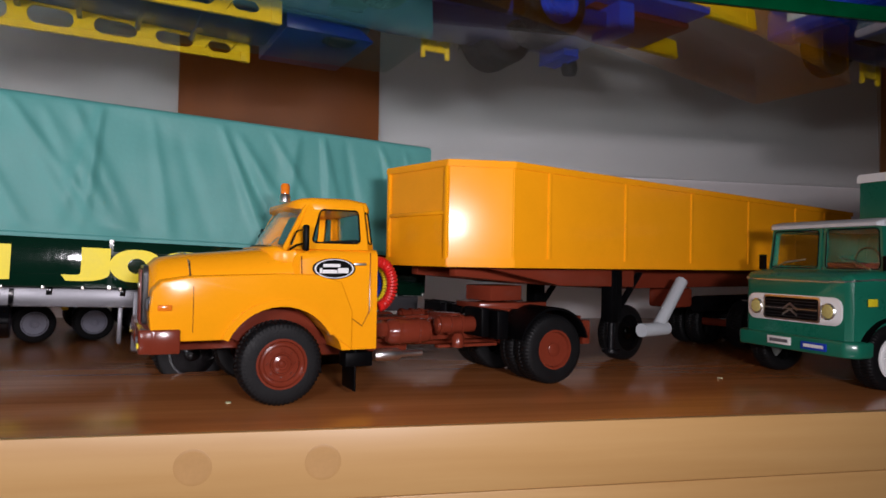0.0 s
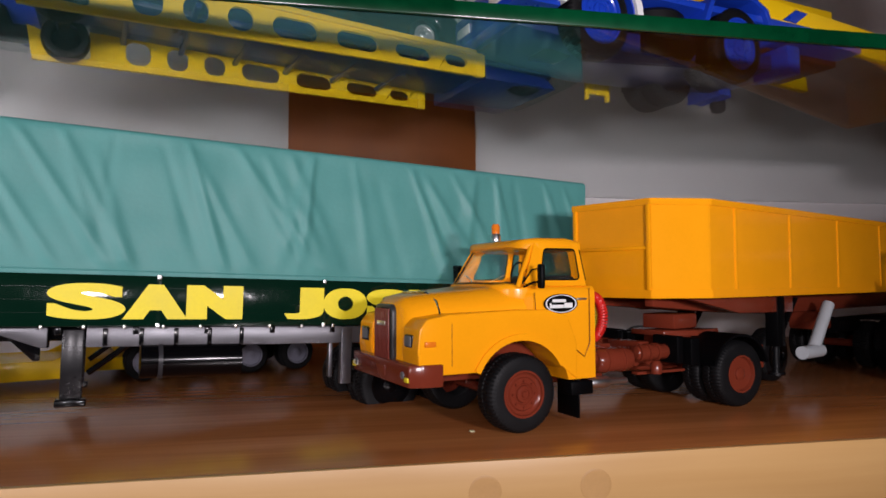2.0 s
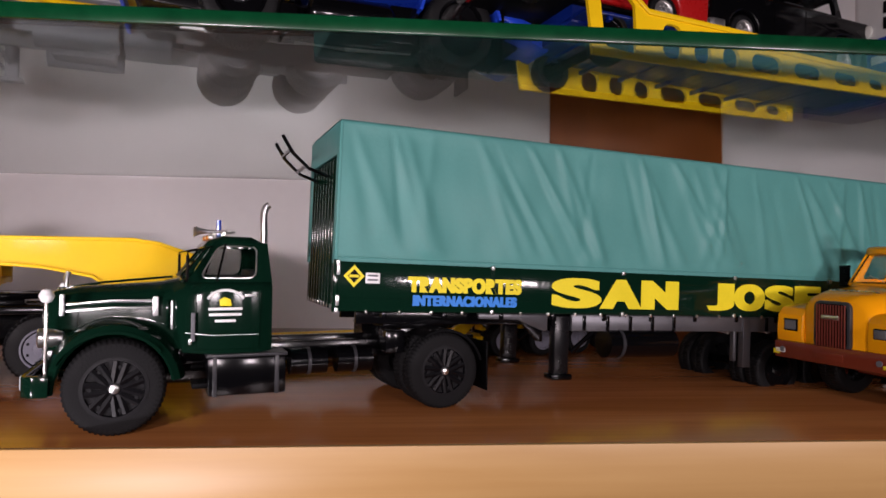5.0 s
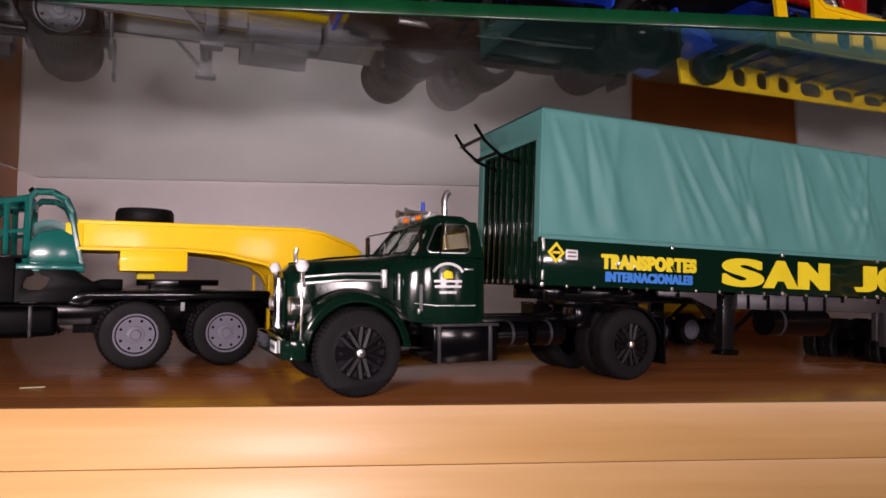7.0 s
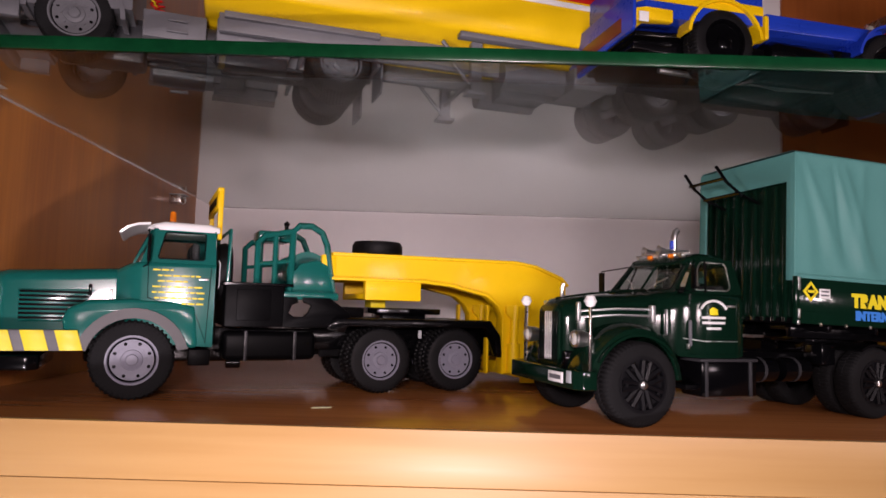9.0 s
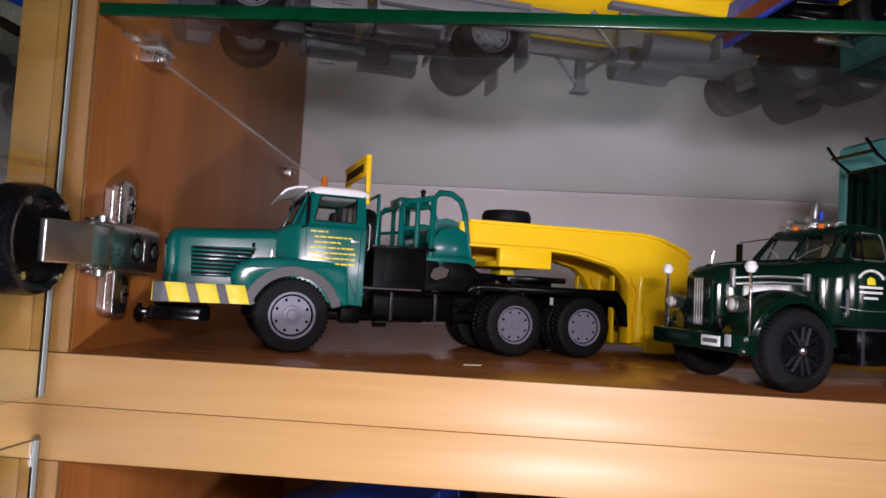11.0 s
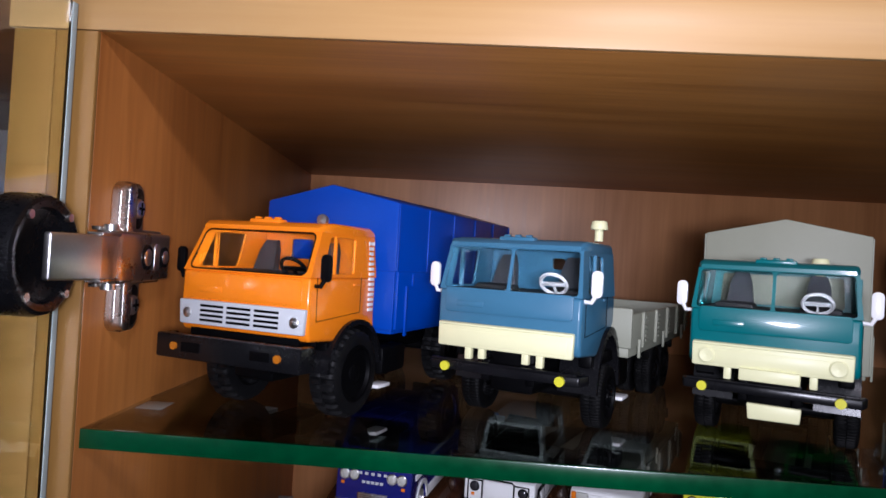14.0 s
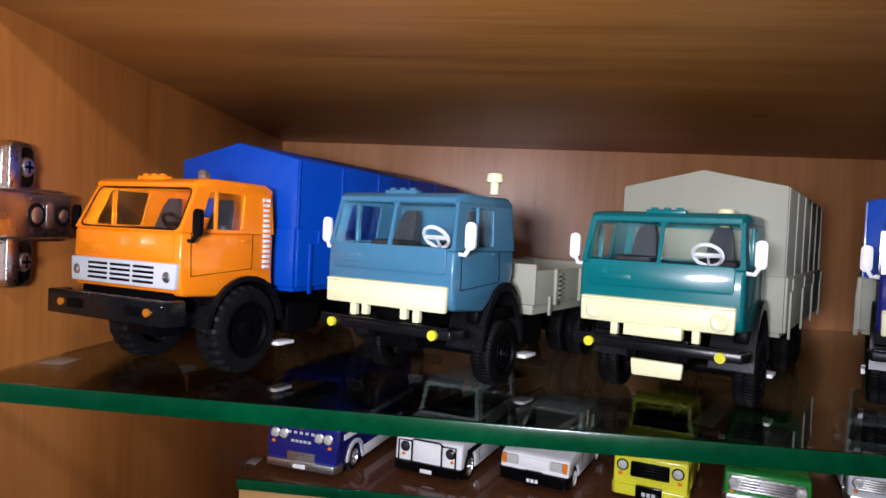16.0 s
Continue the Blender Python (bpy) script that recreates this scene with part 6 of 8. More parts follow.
# ---- small green delivery truck ----
def delivery_truck():
    t = thing("green_box_truck", 0.2925, 0.2555, 0.020, 188.5, "green forward-control box truck with white roof", "model truck")
    cab = part("cab", loft(nb(), [hood(1, 24, 15, 44, 3), hood(-1, 26.5, 13, 45.5, 3), hood(-9, 28, 13, 46.6, 3), hood(-15, 28.2, 13, 47, 3), hood(-72, 28.5, 15, 47, 3)]), SEA_GREEN, t)
    part("belt_trim", tube(nb(), [(-72, 28.8, 43.6), (-9, 28.3, 43.4), (-1, 26.8, 42.8), (1.2, 24, 42.4), (1.5, 18, 42.2), (1.5, -18, 42.2), (1.2, -24, 42.4), (-1, -26.8, 42.8)], 0.45, 6), TRIM, cab)
    g = part("grille_panel", prism(nb(), rounded(-23.5, 24.8, 23.5, 36.2, 4), 0.8, 1.9, 0.4, "x"), WHITE, cab, "white headlamp surround")
    part("grille_frame", prism(nb(), rounded(-14.2, 25.4, 14.2, 35.8, 1.4), 1.5, 2.3, 0.3, "x"), CHROME, g)
    part("grille", prism(nb(), rounded(-13.4, 26.2, 13.4, 35, 1.2), 1.7, 2.5, 0.3, "x"), BLACK_SATIN, g)
    part("grille_rail", box(nb(), 2.4, 2.8, -13, 13, 30.2, 30.6, 0.1), CHROME, g)
    for k in range(6):
        part("grille_bar", box(nb(), 2.3, 2.6, -13, 13, 27 + k * 1.3, 27.3 + k * 1.3, 0.1), DARK_GREY, g)
    for s in (1, -1):
        part("chevron", prism(nb(), [(-3.6, 28.2 + (s > 0) * 2.4), (0, 30.6 + (s > 0) * 2.4), (3.6, 28.2 + (s > 0) * 2.4), (3.6, 27.4 + (s > 0) * 2.4), (0, 29.6 + (s > 0) * 2.4), (-3.6, 27.4 + (s > 0) * 2.4)], 2.6, 2.9, 0, "x"), CHROME, g)
        lamp = part("headlamp", lathe(nb(), [(3.0, 1.7), (3.0, 2.6), (2.4, 3.2), (0.01, 3.5)], (0, s * 18, 30.5), 20, "x"), LENS_YELLOW, g)
        part("headlamp_rim", lathe(nb(), [(2.8, 2.2), (3.4, 2.5), (2.9, 3.0), (2.5, 2.6), (2.8, 2.2)], (0, s * 18, 30.5), 20, "x"), CHROME, lamp)
    bmp = part("bumper", prism(nb(), [(4, -26), (4, 26), (0, 30), (-8, 30), (-8, 27), (0, 25), (0, -25), (-8, -27), (-8, -30), (0, -30)], 13, 19.5, 1.2, "z"), SEA_GREEN, t)
    part("plate", box(nb(), 4, 4.5, -10, 2, 15, 18.4, 0.2), WHITE, bmp)
    part("plate_bar", box(nb(), 4.5, 4.6, -8.6, 0.6, 16, 17.4, 0), GREY, bmp)
    part("plate_blue", box(nb(), 4, 4.5, 7, 19, 14.6, 17.8, 0.2), ROYAL, bmp)
    part("plate_bar", box(nb(), 4.5, 4.6, 8.4, 17.6, 15.6, 16.9, 0), WHITE, bmp)
    for s in (1, -1):
        q = [(-15.5, 28, 46.6), (-72, 28.4, 46.6), (-71, 26.8, 65.4), (-16.5, 26.4, 65.4)]
        if s < 0:
            q = [(x, -y, z) for x, y, z in (q[1], q[0], q[3], q[2])]
        glazed("cab_side", q, (0.06, 0.1, 0.55, 0.9) if s > 0 else (0.45, 0.1, 0.94, 0.9), SEA_GREEN, cab, 1.4, "", BLACK_SATIN)
        q = [(-15, s * 0.6 if s > 0 else -28, 46.6), (-15, 28 if s > 0 else -0.6, 46.6), (-16, 26.4 if s > 0 else -0.6, 65.4), (-16, 0.6 if s > 0 else -26.4, 65.4)]
        glazed("windscreen_frame", q, (0.05, 0.05, 0.95, 0.93), SEA_GREEN, cab, 1.6, "", BLACK_SATIN)
        part("wiper", tube(nb(), [(-14.2, s * 1 + 22, 47.4), (-14.6, s * 1 + 15, 50.6), (-14.8, s * 1 + 8, 52)] if s > 0 else [(-14.2, -25, 47.4), (-14.6, -18, 50), (-14.8, -8, 51.4)], 0.35, 5), CHROME, cab)
        part("mirror", box(nb(), -14, -12.6, s * 29, s * 31, 47, 53, 0.5), BLACK_SATIN, cab)
        part("side_badge", box(nb(), -11, -6, s * 28.3, s * 28.7, 33, 36, 0.1), SIGN_YELLOW, cab)
        wheel(t, -18, s * 30, 13, 13, 9, WHITE, TYRE, "disc", s)
        wheel(t, -150, s * 30, 13, 13, 9, WHITE, TYRE, "disc", s, True)
        part("wheel_arch", arch(nb(), -18, 13, 14.2, 15.6, s * 20, s * 29.3, 5, 175), BLACK_SATIN, t)
        part("chassis_rail", box(nb(), -200, -20, s * 10 - 2, s * 10 + 2, 14, 20, 0.4), BLACK, t)
    q = [(-72, 28, 47.4), (-72, -28, 47.4), (-71, -26, 65.4), (-71, 26, 65.4)]
    glazed("cab_back", q, (0.1, 0.15, 0.9, 0.85), SEA_GREEN, cab, 1.4)
    part("cab_roof", loft(nb(), [hood(-14, 25.5, 65, 66.4, 0.5), hood(-15.6, 27.5, 64.8, 67.4, 1.2), hood(-20, 28, 64.8, 68.4, 2), hood(-73, 28.2, 64.8, 68.8, 2)]), SILVER_GREY, cab, "pale cab roof")
    part("seat_bench", box(nb(), -44, -26, -22, 22, 38, 48, 1.5), DARK_RED, cab)
    part("seat_back", box(nb(), -45, -41, -22, 22, 46, 50.5, 1.5), DARK_RED, cab)
    part("steering_wheel", lathe(nb(), [(5.4, 0), (5.8, 0.4), (5.4, 0.8), (5, 0.4), (5.4, 0)], (-21, 17, 51), 24, "x"), BLACK_SATIN, cab)
    body = part("box_body", box(nb(), -215, -77, -31, 31, 20, 91, 0.9), SEA_GREEN, t)
    part("body_roof", loft(nb(), [hood(-76, 31.6, 90.8, 95, 2.0), hood(-216, 31.6, 90.8, 95, 2.0)]), WHITE, body, "white box roof")
    for x in range(-206, -80, 16):
        part("body_rib", box(nb(), x - 0.8, x + 0.8, 30.8, 31.8, 22, 90, 0.3), SEA_GREEN, body)
    return t


SEA_GREEN = mat("grass_green_enamel", (0.012, 0.145, 0.088), 0.28, coat=0.7)
delivery_truck()

# a pale flake and crumbs on the shelf
for x, y, w in ((-358, 239, 4.2), (66, 236, 0.9), (262, 262, 0.7)):
    ob = thing("paint_flake", x * MM, y * MM, 0.0203, (x * 7) % 90, "small pale flake lying on the shelf", "flake", "flakes on the shelf")
    part("flake", prism(nb(), [(-w, -0.8), (-w * 0.4, -1.3), (w * 0.7, -0.9), (w, 0.4), (0, 1.2), (-w * 0.8, 0.7)], 0, 0.35, 0.1, "z"), CREAM, ob)


# ---- on the thick glass shelf: three cab-over trucks ----
def cabover(name, x, y, yaw, size, label, paint, style):
    """style: dict(grille, bumper_lamp, big wheels, roof, lean, body)."""
    t = thing(name, x, y, -0.1617, yaw, label, "model truck", "cab-over trucks on the glass shelf", size=size)
    big = style["big"]
    f0, f1 = style["front"]           # x of the front face at the belt and at the roof
    rear = style["rear"]
    zb, zw, zt = (31, 53.2, 71) if big else (31, 51.6, style["top"])
    prof = [(f0 - 1.5, zb), (f0, zb + 3), (f0 + 0.3, 44), (f0, zw), (rear, zw)]
    wx, wz, wr = style["axle"], style["r"], style["r"] + 3.0
    # tall oval wheel opening behind the door of the smaller cabs
    oval = [(wx + 17 * math.cos(radians(a)), wz + 26.5 * math.sin(radians(a))) for a in range(115, 38, -11)]
    prof += [(rear, zb + 8)] if big else [(rear, 41.5)] + [p for p in oval if p[0] > rear + 1]
    cut = [(wx + wr * math.cos(radians(a)), wz + wr * math.sin(radians(a))) for a in range(150, 10, -12) if wz + wr * math.sin(radians(a)) > zb - 1]
    prof += cut if big else [(wx + 15.4, zb - 1.5)]
    cab = part("cab", prism(nb(), prof, -28, 28, 1.3, "y", 3), paint, t)
    part("front_panel", prism(nb(), rounded(-25, 43.2, 25, 52.4, 1.4), f0 + 0.1, f0 + 0.9, 0.5, "x"), paint, cab)
    part("name_bar", box(nb(), f0 + 0.8, f0 + 1.2, -20, -9, 45.4, 47.6, 0.3), paint, cab, "raised name bar")
    # windscreen, sides, back, roof
    if style["split"]:
        for s in (1, -1):
            ya, yb = (0.0, 27.6) if s > 0 else (-27.6, 0.0)
            q = [(f0, ya, zw), (f0, yb, zw), (f1, yb * 0.96, zt - 1.5), (f1, ya * 0.96, zt - 1.5)]
            glazed("windscreen_frame", q, (0.022 if s > 0 else 0.045, 0.03, 0.955 if s > 0 else 0.978, 0.955), paint, cab, 1.4)
    else:
        q = [(f0, -27.6, zw), (f0, 27.6, zw), (f1, 26.2, zt - 1.5), (f1, -26.2, zt - 1.5)]
        glazed("windscreen_frame", q, (0.035, 0.04, 0.965, 0.95), paint, cab, 2.4, "", BLACK_SATIN)
    for s in (1, -1):
        q = [(f0, 28, zw), (rear, 28, zw), (rear, 26.4, zt - 1.5), (f1, 26.4, zt - 1.5)]
        if s < 0:
            q = [(a, -b, c) for a, b, c in (q[1], q[0], q[3], q[2])]
        hole = (0.16, 0.08, 0.62, 0.9) if s > 0 else (0.38, 0.08, 0.84, 0.9)
        glazed("cab_side", q, hole, paint, cab, 1.4)
        part("window_post", box(nb(), f0 - 16.4, f0 - 15.2, s * 26.6, s * 27.8, zw + 1, zt - 3, 0.2), paint, cab)
        part("door_seam", tube(nb(), [(f0 - 4, s * 28.15, zw), (f0 - 4.4, s * 28.2, 38), (rear + 12, s * 28.2, 40), (rear + 12, s * 28.15, zw)], 0.15, 5), BLACK_SATIN, cab)
        part("door_handle", box(nb(), rear + 14, rear + 18, s * 28, s * 28.7, 50, 50.9, 0.25), paint, cab)
        if big:
            for k in range(14):
                z = 40 + k * 2.0
                part("vent_rib", box(nb(), rear + 2.4, rear + 6, s * 27.6, s * 28.6 - s * (max(0, z - zw) * 0.1), z, z + 1.2, 0.2), WHITE, cab, "pale vent rib")
        part("cab_step", box(nb(), wx - 20, wx + 18, s * 22, s * 27, zb - 6, zb - 1, 0.8), BLACK_SATIN, t)
        guard = arch(nb(), wx, wz, wr - 1.2, wr + 0.8, s * 14, s * 29.2, 6, 174)
        if not big:
            for v in guard.verts:
                v.co.x = wx * MM + (v.co.x - wx * MM) * 1.07
                v.co.z = wz * MM + (v.co.z - wz * MM) * 1.68
        part("wheel_arch", guard, BLACK_PLASTIC, t)
        mm = style["mirror"]
        mir = part("mirror", prism(nb(), rounded(s * 32 - 1.9, 52, s * 32 + 1.9, 61.5, 1.7), f0 - 4, f0 - 2.4, 0.5, "x"), mm, cab, "white door mirror" if mm is WHITE else "black door mirror")
        part("mirror_arm", tube(nb(), [(f0 - 3, s * 27.6, 50.4), (f0 - 2.6, s * 30.4, 50.4), (f0 - 3, s * 31.8, 53)], 0.8, 8), mm, mir)
        wheel(t, wx, s * 29.5, wz, style["r"], 11 if big else 8.5, style["rim"], TYRE if big else TYRE_UNLIT, "deep" if big else "disc", s, False, 22 if big else 0)
        for ax in style["rear_axles"]:
            wheel(t, ax, s * 29.5, wz, style["r"], 11 if big else 8.5, style["rim"], TYRE if big else TYRE_UNLIT, "deep" if big else "disc", s, not big, 22 if big else 0)
        part("chassis_rail", box(nb(), style["tail"], f0 - 4, s * 9 - 1.6, s * 9 + 1.6, 18, 26, 0.4), BLACK_SATIN, t)
        part("fuel_tank", box(nb(), rear - 34, rear - 12, s * 14, s * 27, 12, 24, 2), BLACK_SATIN, t)
        part("silver_step", box(nb(), wx - 26, wx - 16, s * 25, s * 31, 8.5, 10, 0.4), WHITE, t)
    q = [(rear, 28, zw), (rear, -28, zw), (rear, -26.4, zt - 1.5), (rear, 26.4, zt - 1.5)]
    glazed("cab_back", q, (1 - style["view"][2], *style["view"][1:2], 1 - style["view"][0], style["view"][3]), paint, cab, 1.2)
    roof = part("cab_roof", loft(nb(), [hood(f1 + 1.0, 25.6, zt - 1.8, zt - 0.4, 0.6), hood(f1 - 1, 26.6, zt - 1.8, zt + 1.0, 1.4), hood(f1 - 8, 26.8, zt - 1.8, zt + 1.8, 1.6), hood(rear + 4, 26.8, zt - 1.8, zt + 1.8, 1.6), hood(rear - 0.5, 26, zt - 1.8, zt + 0.2, 1)]), paint, cab)
    part("roof_bar", box(nb(), f1 - 6, f1 - 1.5, -7, 7, zt + 0.6, zt + 2.4, 0.6), paint, roof)
    for k in range(3):
        part("roof_lamp", box(nb(), f1 - 4.6, f1 - 2.6, -5.6 + k * 4.4, -3.2 + k * 4.4, zt + 2.2, zt + 3.2, 0.4), paint, roof)
    if big:
        part("search_lamp", lathe(nb(), [(0.01, f1 - 9), (1.6, f1 - 8), (2.2, f1 - 6), (2.0, f1 - 5.4), (0.01, f1 - 5)], (0, 22, zt + 2.8), 16, "x"), CHROME, roof)
    else:
        bea = part("beacon", lathe(nb(), [(1.7, zt + 1), (1.7, zt + 6)], (rear + 8, style["beacon"], style["lift"]), 14, "z"), CREAM, roof, "cream plastic beacon")
        part("beacon_cap", lathe(nb(), [(3.2, zt + 5.6), (3.4, zt + 6.4), (3.0, zt + 8.6), (2.6, zt + 9), (0.01, zt + 9)], (rear + 8, style["beacon"], style["lift"]), 18, "z"), CREAM, bea)
    # seats, wheel
    for s in (1, -1):
        seat = part("seat", box(nb(), f0 - 32, f0 - 17, s * 15 - 7.5, s * 15 + 7.5, 44, 54, 2), SEAT, cab)
        part("seat_back", loft(nb(), [[(f0 - 31, s * 14 - 5.4, 50), (f0 - 27, s * 14 - 5.4, 50), (f0 - 27, s * 14 + 5.4, 50), (f0 - 31, s * 14 + 5.4, 50)], [(f0 - 34, s * 14 - 4, 62), (f0 - 31, s * 14 - 4, 62), (f0 - 31, s * 14 + 4, 62), (f0 - 34, s * 14 + 4, 62)], [(f0 - 35, s * 14 - 2.6, 66), (f0 - 33, s * 14 - 2.6, 66), (f0 - 33, s * 14 + 2.6, 66), (f0 - 35, s * 14 + 2.6, 66)]]), SEAT_GREY, seat)
    sw = style["wheel"]
    ring = part("steering_wheel", lathe(nb(), [(4.8, -0.3), (5.35, -0.05), (5.6, 0.5), (5.35, 1.05), (4.8, 1.3), (4.2, 0.5), (4.8, -0.3)], (0, 0, 0), 28, "x"), sw, cab)
    ring.matrix_basis = pose((f0 - 10) * MM, 0.014, 0.0560, 0, 42, 0)
    part("wheel_spoke", box(nb(), -0.1, 0.9, -4.6, 4.6, -0.9, 0.7, 0.3), sw, ring)
    part("wheel_spoke", box(nb(), -0.1, 0.9, -0.4, 0.4, -4.6, 0, 0.2), sw, ring)
    # dark sheet added over the floor to stand for the cab's inner shade
    part("cab_floor", box(nb(), rear + 1.4, f0 - 2, -26, 26, zw - 0.2, zw + 0.5, 0.1), SEAT, cab, "cab floor sheet, dark to stand for shade")
    q = [(rear + 1.6, -26.5, zw), (rear + 1.6, 26.5, zw), (rear + 1.6, 25.5, zt - 2), (rear + 1.6, -25.5, zt - 2)]
    part("cab_lining", window_panel(nb(), q, style["view"], 1.2, 0.3), paint, cab)
    part("dashboard", box(nb(), f0 - 8, f0 - 1.6, -26, 26, 48, zw, 1), SEAT, cab)
    # grille and bumper
    gm = style["grille"]
    if big:
        g = part("grille", prism(nb(), [(-27, 33.4), (27, 33.4), (27.6, 42.4), (-27.6, 42.4)], f0 - 0.5, f0 + 1.6, 0.6, "x"), gm, t, "pale grey plastic grille")
        for r in range(4):
            for c in range(3):
                a = -17.5 + c * 12
                part("grille_slot", box(nb(), f0 + 1.5, f0 + 1.8, a, a + 10.4, 34.8 + r * 1.75, 35.7 + r * 1.75, 0.1), BLACK_SATIN, g)
        for s in (1, -1):
            part("headlamp", lathe(nb(), [(1.9, f0 + 1.4), (1.9, f0 + 1.9), (1.4, f0 + 2.2), (0.01, f0 + 2.5)], (0, s * 23.4, 37.6), 18, "x"), CHROME, g)
        bmp = part("bumper", prism(nb(), [(0, -31), (0, 31), (-8, 31.6), (-8, 28), (-4, 27), (-4, -27), (-8, -28), (-8, -31.6)], 21.5, 30.2, 0.7, "z"), BLACK_PLASTIC, t)
        for s in (1, -1):
            part("fog_lamp", cyl(nb(), (-0.5, s * 22.4, 26.0), (0.9, s * 22.4, 26.0), 1.4, 16), FOG_AMBER, bmp)
            part("bumper_recess", box(nb(), 0, 0.35, s * 11, s * 19, 24.4, 27.6, 0.1), BLACK_SATIN, bmp)
        part("under_panel", box(nb(), f0 - 6, f0 - 1, -24, 24, 29, 34, 0.5), BLACK_SATIN, t)
    else:
        g = part("grille", prism(nb(), [(-26.6, 30.2), (26.0, 30.2), (26.2, 39.4), (-26.8, 39.4)], f0 - 0.5, f0 + 2.0, 0.8, "x"), gm, t, "cream plastic grille")
        part("grille_lip", box(nb(), f0 + 1.6, f0 + 2.5, -26.4, 25.8, 38.2, 39.2, 0.4), gm, g)
        part("grille_step", box(nb(), f0 + 1.4, f0 + 2.2, -24.5, 24, 31.4, 36.8, 0.4), gm, g)
        for s in (1, -1):
            if style["plate"]:
                part("headlamp", lathe(nb(), [(3.0, f0 + 1.6), (3.0, f0 + 2.5), (2.4, f0 + 2.9), (0.01, f0 + 2.6)], (0, s * 21.4, 34.2), 20, "x"), gm, g)
            part("bumper_stay", box(nb(), f0 - 1, f0 + 1.6, s * 14 - 1.3, s * 14 + 1.3, 26, 31.6, 0.4), gm, g)
            if style["plate"]:
                continue
            part("bumper_stay", box(nb(), f0 - 1, f0 + 1.6, -8.6 * s - 1.3, -8.6 * s + 1.3, 26.6, 31.6, 0.4), gm, g)
        bmp = part("bumper", prism(nb(), [(0.5, -29), (0.5, 29), (-6, 30.6), (-8, 30), (-5, 27), (-5, -27), (-8, -30), (-6, -30.6)], 21.4, 24.8, 0.6, "z"), BLACK_PLASTIC, t)
        part("bumper_rail", tube(nb(), [(0.4, -28, 25.2), (0.4, 28, 25.2)], 0.6, 8), BLACK_PLASTIC, bmp)
        for s in (1, -1):
            part("fog_lamp", cyl(nb(), (0, s * 22.4, 22.8), (1.8, s * 22.4, 22.8), 1.75, 16), LEMON_LAMP, bmp, "lemon yellow lamp")
        if style["plate"]:
            part("cream_plate", box(nb(), -2, 1.6, -10, 10, 26.6, 31, 0.5), CREAM, bmp)
            part("low_plate", prism(nb(), [(-6.4, 13), (10.4, 13.4), (10.8, 18.8), (-7, 18.8)], -1, 1.2, 0.6, "x"), CREAM, bmp, "cream plate under bumper")
    part("engine", box(nb(), rear, f0 - 8, -9, 9, 14, 34, 2), BLACK_SATIN, t)
    for ax in (wx, *style["rear_axles"]):
        part("axle", cyl(nb(), (ax, -22, wz), (ax, 22, wz), 2.4, 10), BLACK_SATIN, t)
    part("tail_beam", box(nb(), style["tail"], style["tail"] + 3, -26, 26, 18, 24, 0.5), BLACK_SATIN, t)
    # load body
    b0, b1, floor_z = style["body"]
    bm_ = style["body_paint"]
    deck = part("load_bed", box(nb(), b1, b0, -32, 32, floor_z - 4, floor_z, 0.5), bm_, t)
    if style["tent"]:
        eave, peak, skirt = style["tent"]
        tm = style["tent_paint"]
        pts = [(-32.5, skirt), (-32.5, eave), (0, peak), (32.5, eave), (32.5, skirt)]
        tent = part("tent_cover", prism(nb(), pts, b1, b0, 0.5, "x"), tm, t, "gabled plastic tent cover")
        n = 5
        for k in range(n + 1):
            xx = b0 - 1.2 + (b1 - b0 + 2.4) * k / n
            for s in (1, -1):
                part("tent_seam", box(nb(), xx - 0.5, xx + 0.5, s * 32.2, s * 33, skirt + 1, eave - 0.6, 0.2), tm, tent)
        for s in (1, -1):
            part("side_board", box(nb(), b1, b0, s * 32, s * 34, floor_z - 2, skirt + 12, 0.5), bm_, deck)
            for k in range(4):
                xx = b0 - 8 - k * (b0 - b1 - 16) / 3
                part("board_hinge", box(nb(), xx - 1, xx + 1, s * 33.8, s * 34.8, floor_z - 5, skirt + 6, 0.3), bm_, deck)
                part("board_hook", box(nb(), xx - 6, xx - 5, s * 33.8, s * 34.6, skirt + 6, skirt + 11, 0.2), bm_, deck)
        part("front_board", box(nb(), b0, b0 + 1.6, -33, 33, floor_z - 2, skirt + 12, 0.4), bm_, deck)
    else:
        top = style["board_top"]
        for s in (1, -1):
            brd = part("side_board", box(nb(), b1, b0, s * 31, s * 33, floor_z, top, 0.5), bm_, deck)
            for k in range(5):
                xx = b0 - 20 - k * (b0 - b1 - 26) / 4
                part("board_post", box(nb(), xx - 1.6, xx + 1.6, s * 32.6, s * 34.2, floor_z - 1, top + 0.4, 0.4), bm_, brd)
                # dark grey strip behind the ribs, colouring in the shade between them
                part("board_slot", box(nb(), xx - 6.5, xx - 1.8, s * 32.6, s * 33.2, floor_z + 1, top - 1.4, 0.1), DARK_GREY, brd)
                for j in range(6):
                    z = floor_z + 2 + j * (top - floor_z - 4) / 5
                    part("board_rib", box(nb(), xx - 6, xx - 1.4, s * 32.8, s * 34.4, z - 0.55, z + 0.55, 0.2), bm_, brd)
            for k in range(3):
                xx = b0 - 14 - k * (b0 - b1 - 30) / 2
                part("board_hinge", box(nb(), xx - 1, xx + 1, s * 32.8, s * 34, floor_z - 5, floor_z + 3, 0.3), bm_, brd)
        part("front_board", box(nb(), b0 - 1.5, b0 + 0.5, -33, 33, floor_z, top + 2.5, 0.5), bm_, deck)
        part("tail_board", box(nb(), b1, b1 + 2, -32, 32, floor_z, top, 0.5), bm_, deck)
    return t


